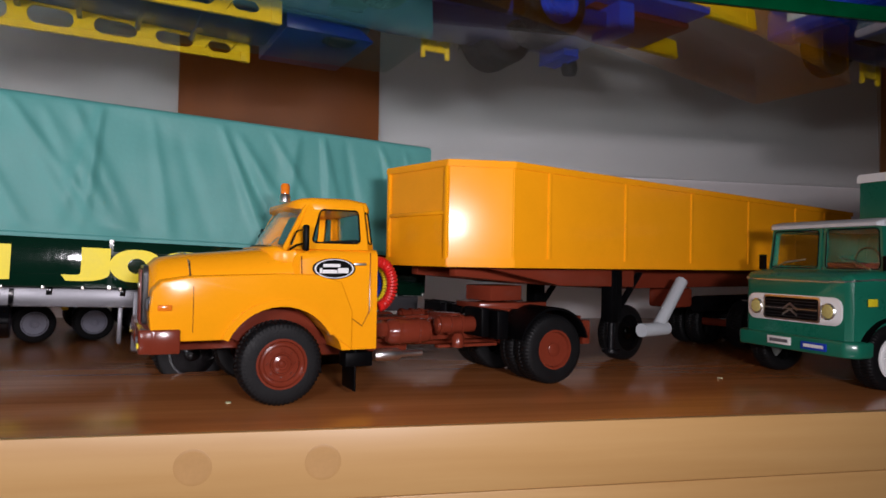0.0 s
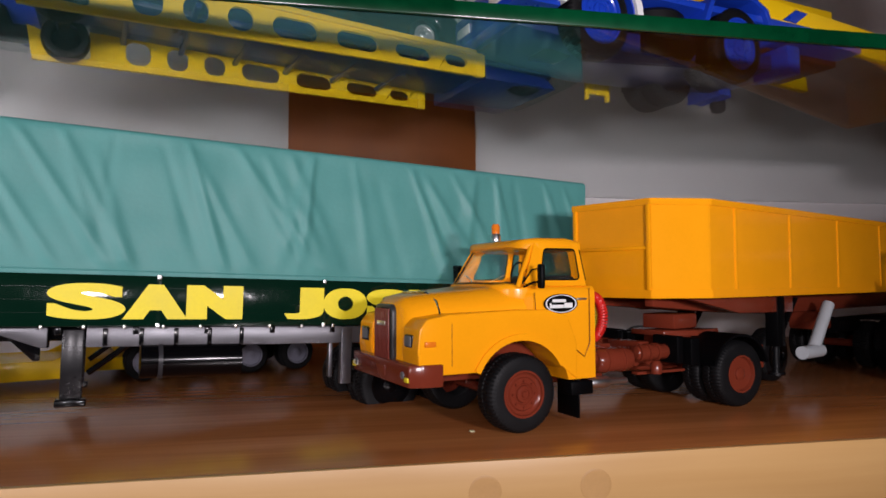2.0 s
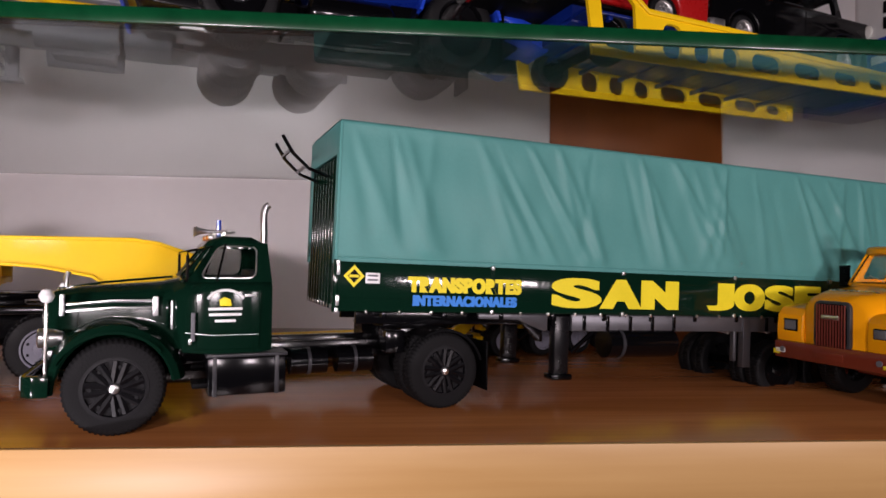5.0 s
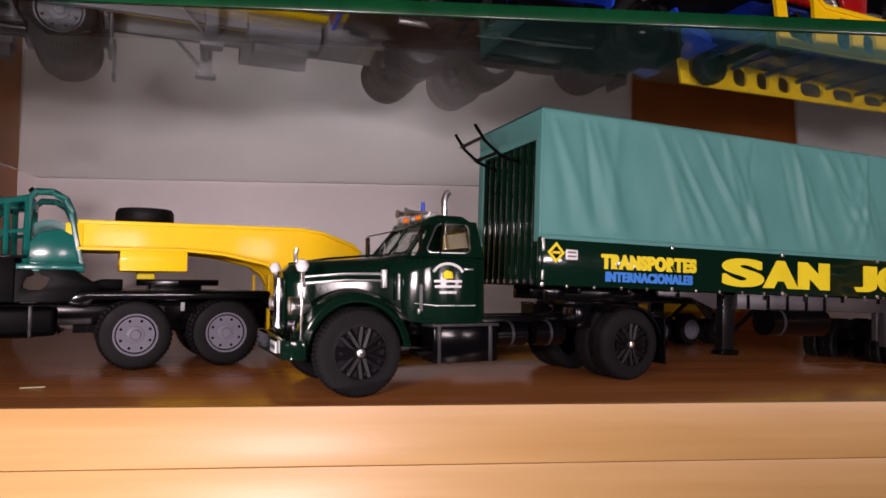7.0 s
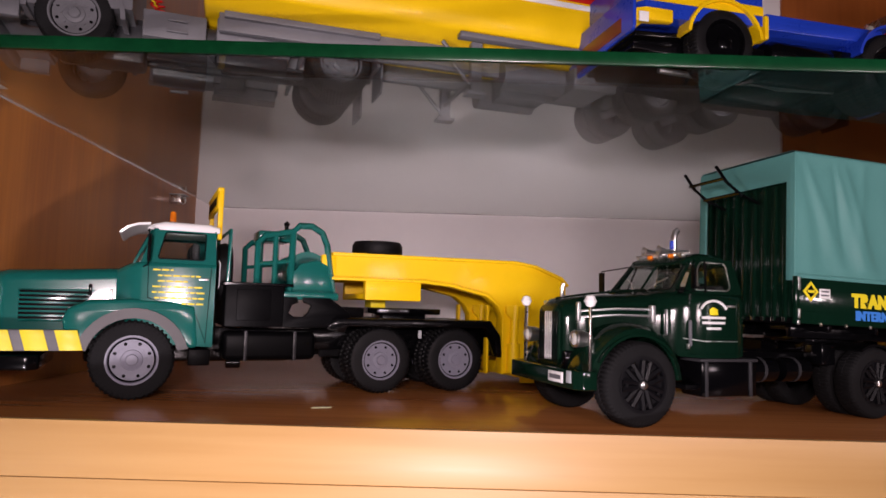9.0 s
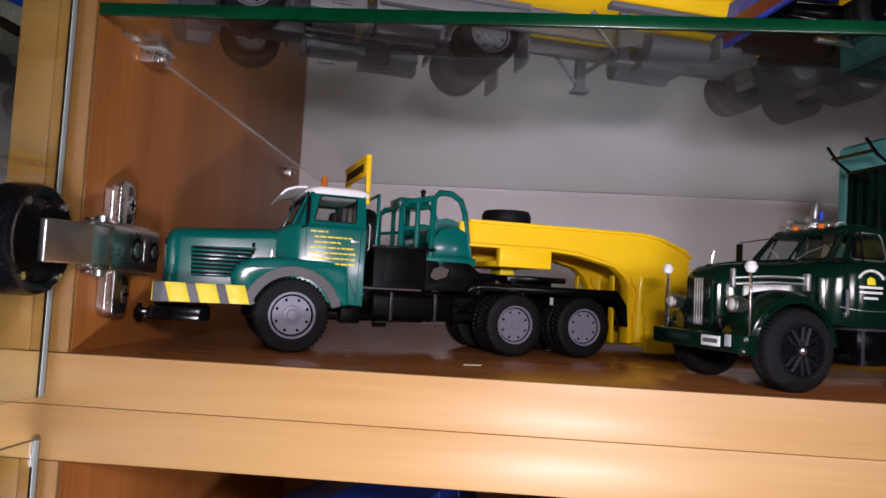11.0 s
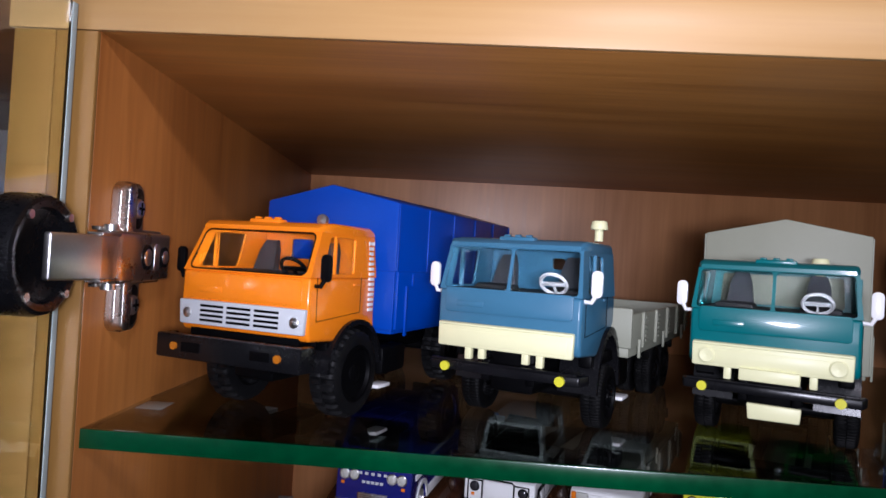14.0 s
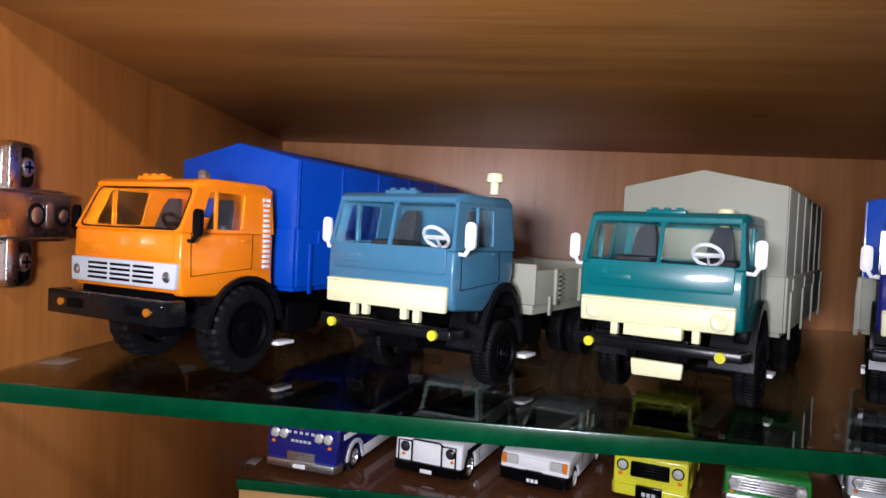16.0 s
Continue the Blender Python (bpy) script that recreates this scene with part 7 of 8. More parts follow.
FOG_AMBER = mat("dark_amber_lens", (0.42, 0.13, 0.006), 0.2, coat=0.8)
LEMON_LAMP = mat("lemon_lamp", (0.60, 0.57, 0.03), 0.3, coat=0.4)
KAMA = dict(view=(0.26, 0.35, 0.47, 0.88), front=(-8, -16), rear=-54, axle=-40, r=16.8, big=True, split=False, mirror=BLACK_SATIN, rim=BLACK_SATIN, wheel=BLACK_SATIN,
            grille=SILVER_GREY, plate=False, rear_axles=(-138, -170), tail=-214, body=(-62, -214, 34), body_paint=BLUE, tent=(84.3, 91.6, 44), tent_paint=BLUE)
cabover("orange_cabover_truck", -0.4655, 0.2175, 250.5, 1.09, "orange cab-over truck with blue tented load bed", ORANGE, KAMA)
FLAT = dict(view=(0.53, 0.55, 0.64, 0.85), front=(-2, -6), rear=-46, axle=-39, r=12.5, big=False, split=True, mirror=WHITE, rim=BLACK_SATIN, wheel=WHEEL_WHITE, beacon=22.4, top=70, lift=2,
            grille=CREAM, plate=False, rear_axles=(-130, -156), tail=-196, body=(-57, -196, 30), body_paint=STONE, tent=None, board_top=44)
cabover("blue_cabover_truck", -0.3614, 0.2350, 244.8, 1.085, "slate blue cab-over truck with stone grey flatbed", SLATE, FLAT)
TENT = dict(FLAT, view=(0.06, 0.08, 0.94, 0.92), body=(-60, -205, 28), tent=(83.6, 90.4, 36), tent_paint=STONE, plate=True, tail=-205, beacon=14, top=68.6, lift=-4.6)
cabover("teal_cabover_truck", -0.2605, 0.2325, 243.4, 1.055, "teal cab-over truck with grey tented load bed", SEA, TENT)
DARK = dict(FLAT, body=(-60, -205, 28), tent=(80.8, 87.8, 36), tent_paint=BLUE, plate=False, tail=-205, beacon=14, mirror=WHITE)
cabover("navy_cabover_truck", -0.1520, 0.2330, 245, 1.06, "navy cab-over truck with white door mirrors", NAVY, DARK)


# ---- on the riser: small cars ----
SMOKE_LENS = mat("smoke_lens", (0.03, 0.03, 0.034), 0.12, coat=1.0)


def small_car(name, x, y, yaw, size, label, paint, kind_):
    t = thing(name, x, y, -0.2347, yaw, label, "model car", "small cars on the riser", size=size)
    c = kind_
    L, W, H, hz = c["L"], c["W"] / 2, c["H"], c["hood"]
    zb = 5
    nose = c.get("nose", 2)
    prof = [(0, zb), (nose * 0.2, hz * 0.55), (-nose, hz - 1), (-nose - 3, hz), (-c["ws"], hz + 1.5), (-L + 4, hz + 1.5), (-L, hz - 2), (-L, zb)]
    r = c.get("r", 6.5)
    f, b = c["fx"], c["rx"]
    prof += [(b - r - 1, zb)] + [(b - (r + 1.2) * math.cos(radians(a)), r + (r + 1.2) * math.sin(radians(a))) for a in range(20, 161, 20)] + [(b + r + 1, zb)]
    prof += [(f - r - 1, zb)] + [(f - (r + 1.2) * math.cos(radians(a)), r + (r + 1.2) * math.sin(radians(a))) for a in range(20, 161, 20)] + [(f + r + 1, zb)]
    body = part("body", prism(nb(), prof, -W, W, 1.0, "y", 3), paint, t)
    roof = c.get("roof", paint)
    ws, re = c["ws"], c["re"]
    lean = c.get("lean", 7)
    part("roof", loft(nb(), [hood(-ws - lean, W - 4, H - 2, H - 1, 0.4), hood(-ws - lean - 3, W - 3, H - 2.4, H, 1.4), hood(-re + 3, W - 3, H - 2.4, H, 1.4), hood(-re, W - 4, H - 2.4, H - 1, 0.6)]), roof, body)
    zz = hz + 1.2
    q = [(-ws, -W + 1, zz), (-ws, W - 1, zz), (-ws - lean, W - 3.4, H - 1.6), (-ws - lean, -W + 3.4, H - 1.6)]
    glazed("windscreen_frame", q, (0.06, 0.08, 0.94, 0.92), paint, body, 1.2)
    q = [(-re - 1, W - 1, zz), (-re - 1, -W + 1, zz), (-re, -W + 3.4, H - 1.6), (-re, W - 3.4, H - 1.6)]
    glazed("rear_frame", q, (0.1, 0.15, 0.9, 0.9), paint, body, 1.2)
    for s in (1, -1):
        q = [(-ws, W - 1, zz), (-re - 1, W - 1, zz), (-re, W - 3.4, H - 1.6), (-ws - lean, W - 3.4, H - 1.6)]
        if s < 0:
            q = [(a, -d, e) for a, d, e in (q[1], q[0], q[3], q[2])]
        glazed("side_frame", q, (0.1, 0.1, 0.92, 0.88), paint, body, 1.2)
        for ax in (f, b):
            wheel(t, ax, s * (W - 0.5), r, r, 4.5, c.get("rim", CHROME), TYRE, "disc", s)
        hl = c["lamp_y"]
        if c.get("square"):
            lamp = part("headlamp", box(nb(), -1.5, 1.0, s * hl - 3.4, s * hl + 3.4, hz - 6.6, hz - 1.6, 0.4), LENS, body)
            part("indicator", box(nb(), -2.5, 0.6, s * (hl + 4.9) - 1.3, s * (hl + 4.9) + 1.3, hz - 7.0, hz - 1.6, 0.3), AMBER, lamp)
        else:
            for e in c.get("pair", (0,)):
                lamp = part("headlamp", lathe(nb(), [(2.5, 0), (2.5, 1.0), (1.8, 1.5), (0.01, 1.8)], (0, s * (hl - e), hz - 6 + (0 if not e else 0)), 18, "x"), c.get("lens", LENS), body)
                part("headlamp_rim", lathe(nb(), [(2.4, 0.6), (3.0, 0.9), (2.5, 1.3), (2.1, 0.9), (2.4, 0.6)], (0, s * (hl - e), hz - 6), 18, "x"), c.get("ring", CHROME), lamp)
            part("indicator", box(nb(), 0.2, 0.9, s * (hl + 1) - 1, s * (hl + 1) + 1, hz - 11.4, hz - 9.8, 0.2), AMBER, body)
        part("door_seam", tube(nb(), [(-ws - 2, s * (W + 0.1), hz), (-ws - 2, s * (W + 0.1), 8), (-ws - 20, s * (W + 0.1), 8), (-ws - 20, s * (W + 0.1), hz)], 0.12, 5), BLACK_SATIN, body)
        part("wing_mirror", box(nb(), -ws - 2, -ws - 0.6, s * (W + 1), s * (W + 3.4), hz + 1, hz + 3.4, 0.4), c.get("mirror", BLACK_SATIN), body)
    g0, g1, gw, gmat = c["grille"]
    gr = part("grille", prism(nb(), rounded(-gw, g0, gw, g1, 0.8), 0.2, 1.0, 0.3, "x"), gmat, body)
    for k in range(c.get("bars", 0)):
        z = g0 + 0.8 + (g1 - g0 - 1.6) * k / max(1, c["bars"] - 1)
        part("grille_bar", box(nb(), 0.9, 1.4, -gw + 0.6, gw - 0.6, z - 0.25, z + 0.25, 0.1), c.get("bar", CHROME), gr)
    bm = prism(nb(), [(2, -W + 1), (2, W - 1), (-1, W + 0.8), (-7, W + 0.8), (-7, W - 1), (-1, W - 2), (-1, -W + 2), (-7, -W + 1), (-7, -W - 0.8), (-1, -W - 0.8)], 4.2, c.get("bump", 8), 0.6, "z")
    bp = part("bumper", bm, c["bumper"], t)
    if c.get("middle"):
        part("bumper_middle", box(nb(), 0, 2.3, -c["middle"], c["middle"], 3.4, c.get("bump", 8) + 0.6, 0.3), BLACK, bp, "black middle of the bumper")
        for k in range(3):
            part("plate_bar", box(nb(), 2.2, 2.6, k * 2.4 - 3.3, k * 2.4 - 1.5, 5.2, 7.2, 0.1), c.get("plate", WHITE), bp)
    else:
        part("plate_bar", box(nb(), 2, 2.4, -3.6, 3.6, 4.8, 7, 0.1), c.get("plate", WHITE), bp)
    part("cabin_floor", box(nb(), -re, -ws - 1, -W + 2.4, W - 2.4, hz + 1.0, hz + 1.9, 0.1), SEAT, body, "dark cabin floor")
    if c.get("sill"):
        for s in (1, -1):
            part("sill", box(nb(), b + r + 2, f - r - 2, s * W - 0.2, s * (W + 0.5), 4.6, 10.5, 0.2), c["sill"], body, "white painted sill")
            part("arch_band", arch(nb(), f, r, r + 1.0, r + 3.4, s * W - 0.2, s * (W + 0.5), 0, 180), c["sill"], body, "white painted arch band")
    part("rear_bumper", box(nb(), -L - 1.5, -L + 1, -W, W, 4.4, 8, 0.5), c["bumper"], t)
    part("floor_pan", box(nb(), -L + 2, -3, -W + 2, W - 2, 3.6, 6, 0.3), BLACK_SATIN, t)
    part("seat", box(nb(), -ws - 24, -ws - 12, -W + 4, W - 4, hz - 6, hz + 5, 1.2), SEAT, body)
    if c.get("stripe"):
        for s in (1, -1):
            part("side_stripe", box(nb(), -L + 3, -8, s * W - 0.1, s * (W + 0.35), hz - 8, hz - 5, 0.1), c["stripe"], body)
    if c.get("bars_front"):
        part("brush_guard", tube(nb(), [(2, -9.4, 7), (2, -9.4, hz - 1.6), (2, -8, hz - 0.6), (2, 8, hz - 0.6), (2, 9.4, hz - 1.6), (2, 9.4, 7)], 0.5, 6), BLACK, body)
        for s in (1, -1):
            part("brush_guard_side", tube(nb(), [(2, s * 9.4, hz - 2), (2, s * 18, hz - 2), (2, s * 18, 8)], 0.45, 6), BLACK, body)
    if c.get("badge"):
        part("badge", lathe(nb(), [(1.6, 0.8), (1.6, 1.2), (0.01, 1.4)], (0, 0, hz - 1 + 0.0), 16, "x"), CHROME, body)
        for z, w in ((hz - 4.4, 7), (hz - 9, 5)):
            for k in range(5):
                yy = -w + 2 * w * k / 4
                part("badge_bar", box(nb(), 0.8, 1.3, yy - 0.9, yy + 0.9, z - 0.7, z + 0.7, 0.1), SILVER_GREY, body)
    return t


small_car("navy_van", -0.4227, 0.3296, 258.5, 1.01, "navy blue van with white waistline and chrome grille", NAVY,
          dict(L=112, W=42, H=48, hood=28, ws=3, re=108, lean=6, nose=1, fx=-22, rx=-86, r=7, lamp_y=16, pair=(0, 5.4), grille=(4.6, 13.2, 8.4, STEEL), sill=WHITE, bars=8, bar=CHROME, bumper=CHROME, bump=8.5, badge=True, stripe=WHITE, rim=CHROME))
small_car("white_offroader", -0.3551, 0.3403, 253, 0.945, "white off-road car with black brush guard", WHITE,
          dict(L=98, W=42, H=45, hood=24, ws=26, re=96, lean=4, nose=0.6, fx=-14, rx=-76, r=8, lamp_y=14.4, grille=(12.5, 22, 8.6, WHITE), bumper=BLACK, bump=10, bars_front=True, lens=SMOKE_LENS, ring=BLACK_SATIN, stripe=BLACK, rim=CHROME))
small_car("white_hatchback", -0.2978, 0.3403, 250.8, 0.945, "white hatchback with orange indicators", WHITE,
          dict(L=88, W=40, H=33, hood=20, ws=27, re=76, lean=12, nose=1, fx=-15, rx=-68, r=6.6, lamp_y=13.0, square=True, grille=(13.4, 18.4, 9.2, WHITE), bumper=BLACK, bump=11, rim=WHITE, plate=WHITE, middle=5))
small_car("lemon_jeep", -0.2391, 0.3337, 251, 1.025, "lemon yellow open jeep with black grille", LEMON,
          dict(L=80, W=36, H=42, hood=25, ws=26, re=72, lean=4, nose=0.6, fx=-13, rx=-62, r=7.4, lamp_y=13.4, grille=(14, 21.6, 9.4, BLACK), bars=5, bar=BLACK_SATIN, bumper=LEMON, bump=9.5, rim=LEMON, plate=SILVER_GREY, middle=6.4, ring=BLACK_SATIN))
small_car("green_saloon", -0.1815, 0.3349, 254.4, 0.995, "green saloon car with broad chrome grille", LEAF,
          dict(L=98, W=40, H=34, hood=21, ws=32, re=74, lean=9, nose=1, fx=-18, rx=-76, r=6.8, lamp_y=15.4, grille=(11, 18.4, 17, STEEL), bars=5, bar=CHROME, bumper=CHROME, bump=9, rim=CHROME, mirror=CHROME))
small_car("grey_saloon", -0.1160, 0.3474, 253, 1.0, "grey saloon car with chrome grille", SILVER_GREY,
          dict(L=98, W=40, H=34, hood=22, ws=32, re=74, lean=9, nose=1, fx=-18, rx=-76, r=6.8, lamp_y=15.4, grille=(12, 18.6, 17, STEEL), bars=5, bar=CHROME, bumper=CHROME, bump=9, rim=CHROME, mirror=CHROME))


# ---- on the upper glass shelf, seen from below ----
ZG = 0.1574


def lorry_base(t, axles, half, r, rim, chassis, tail, nose, tyre=TYRE, style="deep", steer=1):
    """Chassis, axles, wheels and running gear of a lorry model, seen from below."""
    for s in (1, -1):
        part("chassis_rail", box(nb(), tail, nose, s * 9 - 1.6, s * 9 + 1.6, 13, 20, 0.4), chassis, t)
        for k, x in enumerate(axles):
            wheel(t, x, s * half, r, r, 9.5, rim, tyre, style, s, k >= steer)
        part("fuel_tank", cyl(nb(), (axles[0] - 26, s * 18, 14), (axles[0] - 52, s * 18, 14), 6, 20), chassis, t)
        part("battery_box", box(nb(), axles[0] - 66, axles[0] - 55, s * 12, s * 25, 8, 19, 0.6), chassis, t)
    for x in axles:
        part("axle", cyl(nb(), (x, -20, r), (x, 20, r), 2.4, 12), chassis, t)
        part("differential", lathe(nb(), [(0.01, -6), (3.6, -4), (5, 0), (3.6, 4), (0.01, 6)], (x, 0, r), 16, "x"), chassis, t)
    part("prop_shaft", cyl(nb(), (axles[0] - 20, 0, 14), (axles[-1], 0, r), 1.4, 10), chassis, t)
    part("engine", box(nb(), axles[0] - 24, axles[0] + 10, -8, 8, 8, 24, 2), chassis, t)
    for x in range(int(tail) + 6, int(nose) - 6, 26):
        part("cross_member", box(nb(), x - 1.2, x + 1.2, -9, 9, 14, 18, 0.3), chassis, t)


def carrier_tractor():
    t = thing("car_carrier_tractor", -0.207, 0.250, ZG, 194, "blue and yellow car carrier tractor on glass shelf", "model truck")
    lorry_base(t, (0, -82), 29, 14, BLACK, BLACK, -104, 22)
    cab = part("cab", loft(nb(), [hood(37, 25, 21, 44, 3), hood(35, 28, 20, 44, 3), hood(-18, 28.5, 23, 46, 3)]), ROYAL, t)
    part("cab_stripe", loft(nb(), [hood(37.4, 25.4, 27, 32, 2), hood(35.3, 28.4, 27, 32, 2), hood(-18.2, 28.8, 27, 32, 2)]), YELLOW, cab, "yellow waistband")
    for s in (1, -1):
        q = [(27, 28, 45.5), (-18, 28.4, 45.5), (-18, 26, 66), (22, 26, 66)]
        if s < 0:
            q = [(a, -b, c) for a, b, c in (q[1], q[0], q[3], q[2])]
        glazed("cab_side", q, (0.15, 0.1, 0.85, 0.9), ROYAL, cab, 1.4)
        part("wing", arch(nb(), 0, 14, 16.2, 17.6, s * 22, s * 30, 8, 172), YELLOW, cab, "yellow wheel arch")
        part("wing_drop", box(nb(), -20, -18, s * 24, s * 30, 17, 27, 0.6), YELLOW, cab)
        part("step", box(nb(), -20, -10, s * 16, s * 27, 6, 14, 0.6), BLACK, t)
        part("rear_wing", arch(nb(), -82, 14, 16, 17.2, s * 9, s * 30, 10, 170), ROYAL, t)
        part("mud_flap", box(nb(), -101, -100, s * 12, s * 28, 4, 24, 0.3), BLACK_SATIN, t)
    q = [(27, -28, 45.5), (27, 28, 45.5), (22, 26, 66), (22, -26, 66)]
    glazed("windscreen_frame", q, (0.05, 0.08, 0.95, 0.92), ROYAL, cab, 1.6)
    q = [(-18, 28, 45.5), (-18, -28, 45.5), (-18, -26, 66), (-18, 26, 66)]
    part("cab_back", window_panel(nb(), q), ROYAL, cab)
    part("cab_roof", loft(nb(), [hood(23, 25, 65, 66.4, 0.6), hood(20, 26.4, 65, 68, 1.6), hood(-18, 26.4, 65, 68, 1.6)]), YELLOW, cab)
    b = part("bumper", prism(nb(), [(40, -27), (40, 27), (36, 30), (24, 30), (24, 27), (35, 25), (35, -25), (24, -27), (24, -30), (36, -30)], 18.2, 23.4, 0.6, "z"), YELLOW, t)
    part("bumper_plate", box(nb(), 35, 39, 29.6, 30.4, 17, 21, 0.2), WHITE, b)
    part("front_panel", prism(nb(), rounded(-29, 14, 29, 30, 2), 39.6, 41, 0.4, "x"), ROYAL, b, "royal blue front panel")
    part("front_grille", box(nb(), 40.8, 41.4, -20, 20, 16, 22, 0.3), DARK_RED, b)
    part("under_tray", prism(nb(), [(36, 15), (36, 17), (-20, 20), (-20, 18)], -22, 22, 0.4), BLACK, t)
    part("deck_frame", prism(nb(), [(-22, 23), (-22, 30), (-84, 30), (-122, 16), (-122, 12), (-86, 24)], -26, 26, 0.6), ROYAL, t)
    part("coupling", box(nb(), -124, -100, -4, 4, 9, 14, 0.6), BLACK, t)
    part("belly_pan", prism(nb(), [(34, 12), (34, 16), (-112, 20), (-112, 14), (-60, 8), (-20, 8)], -17, 17, 0.8), BLACK, t, "black underbody")
    for s in (1, -1):
        part("side_tank", lathe(nb(), [(0.01, -24), (5, -24.6), (6.6, -27), (6.6, -54), (5, -56.4), (0.01, -57)], (0, s * 21, 13.5), 20, "x"), BLACK, t)
        part("exhaust_pipe", tube(nb(), [(20, s * 13, 9), (-16, s * 14, 7.6), (-40, s * 12, 8), (-66, s * 14, 9)], 1.3, 8), CHROME if s > 0 else BLACK, t)
    return t


carrier_tractor()


def carrier_trailer():
    t = thing("car_carrier_trailer", -0.0756, 0.2195, ZG, 196.3, "yellow and blue car carrier trailer with oval cut-outs", "model trailer")
    L = -160

    def top(x):
        return 17.4 + x * 0.042

    holes = ((-32, -41), (-47, -55), (-61, -69.5), (-76, -92), (-99, -115), (-122, -137), (-143, -153))
    edges = (-25, -44, -58, -73, -95.5, -118.5, -140, -157)
    for y0, y1 in ((-1.6, 0), (-57, -55.4)):
        skirt = nb()
        # side frame: cells with rounded openings, growing longer towards the tail
        for (ha, hb), xa, xb in zip(holes, edges, edges[1:]):
            za, zb2 = top(xa), top(xb)
            q = [(xa, y1, 1.2), (xb, y1, 1.2), (xb, y1, zb2), (xa, y1, za)]
            h = (za + zb2) / 2
            window_panel(skirt, q, ((ha - xa) / (xb - xa), 2.6 / h, (hb - xa) / (xb - xa), 1 - 3.4 / h), min(3.6, h * 0.26), y1 - y0, 6)
        side = part("side_frame", skirt, YELLOW, t, "yellow side frame with rounded cut-outs")
        # tall front opening with a leaning strut
        q = [(-1, y1, 1.2), (-25, y1, 1.2), (-25, y1, top(-25)), (5, y1, 40)]
        part("frame_front", window_panel(nb(), q, (0.22, 0.10, 0.80, 0.86), 2.4, y1 - y0, 6), YELLOW, side)
        part("top_rail", prism(nb(), [(4, 41), (7, 39.6), (-25, top(-25) - 1.4), (L, top(L) - 1.6), (L, top(L) + 0.4), (-25, top(-25) + 0.6)], y0 - 1.4, y1 + 1.0, 0.4), YELLOW, side)
        part("tail_plate", box(nb(), L - 1, L + 3, y0 - 0.6, y1 + 0.6, 1.0, top(L) - 1.0, 0.3), YELLOW, side)
    part("centre_beam", prism(nb(), [(0, 13), (0, 24), (-24, 15), (L - 30, 8.5), (L - 30, 4), (-60, 9.5)], -42, -13, 0.8), DEEP_BLUE, t, "blue centre beam")
    part("tail_ramp", prism(nb(), [(L - 4, 2), (L - 4, 8), (L - 34, 6.4), (L - 40, 2)], -52, -4, 0.6), DEEP_BLUE, t)
    for k in range(7):
        x = -10 - k * 21
        part("deck_rib", box(nb(), x - 1, x + 1, -55, -2, top(x) - 5.6, top(x) - 3.8, 0.3), DEEP_BLUE, t)
    for y0, y1 in ((-21, -3), (-54, -36)):
        part("wheel_track", prism(nb(), [(0, top(0) - 3.4), (0, top(0) - 2.2), (L - 36, top(L) - 2.2), (L - 36, top(L) - 3.4)], y0, y1, 0.3), DEEP_BLUE, t)
    for s, y in ((1, -4), (-1, -53)):
        wheel(t, -12, y, 8, 8, 7, BLACK, TYRE, "deep", s)
    part("axle", cyl(nb(), (-12, -8, 8), (-12, -49, 8), 2, 10), BLACK, t)
    return t


carrier_trailer()


def carried_car(x, y, z, yaw, pitch, paint, label):
    proto = [o for o in scene.objects if o.parent is None and o.name.startswith("green_saloon")][0]
    t = thing("carried_car", x, y, z, yaw, label, "model car", "cars on the carrier")
    t.matrix_basis = pose(x, y, z, 0, 0, yaw) @ pose(0, 0, 0, 0, pitch, 0)
    swap = {}
    for kid in proto.children:
        data = kid.data
        if data.materials and data.materials[0] == LEAF:
            if data not in swap:
                swap[data] = data.copy()
                swap[data].materials[0] = paint
            data = swap[data]
        k = new(kid.name.split(".")[0], data)
        k.parent, k.matrix_basis = t, kid.matrix_basis.copy()
        for sub in kid.children:
            d2 = sub.data
            if d2.materials and d2.materials[0] == LEAF:
                if d2 not in swap:
                    swap[d2] = d2.copy()
                    swap[d2].materials[0] = paint
                d2 = swap[d2]
            m = new(sub.name.split(".")[0], d2)
            m.parent, m.matrix_basis = k, sub.matrix_basis.copy()
    return t


CAR_RED = mat("cherry_enamel", (0.35, 0.008, 0.008), 0.25, coat=0.8)
c16, s16 = math.cos(radians(16.3)), math.sin(radians(16.3))


def on_carrier(dx, dy, dz):
    """A place on the trailer: dx behind its front, dy across, in millimetres."""
    return (-0.0756 + (dx * c16 - dy * s16) * MM, 0.2195 + (dx * s16 + dy * c16) * MM, ZG + dz * MM)


carried_car(*on_carrier(-37, 28, 17.6), 196.3, -2.4, CAR_RED, "cherry red saloon on the carrier deck")
carried_car(*on_carrier(62, 28, 13.2), 196.3, -2.4, BLACK, "black saloon on the carrier deck")


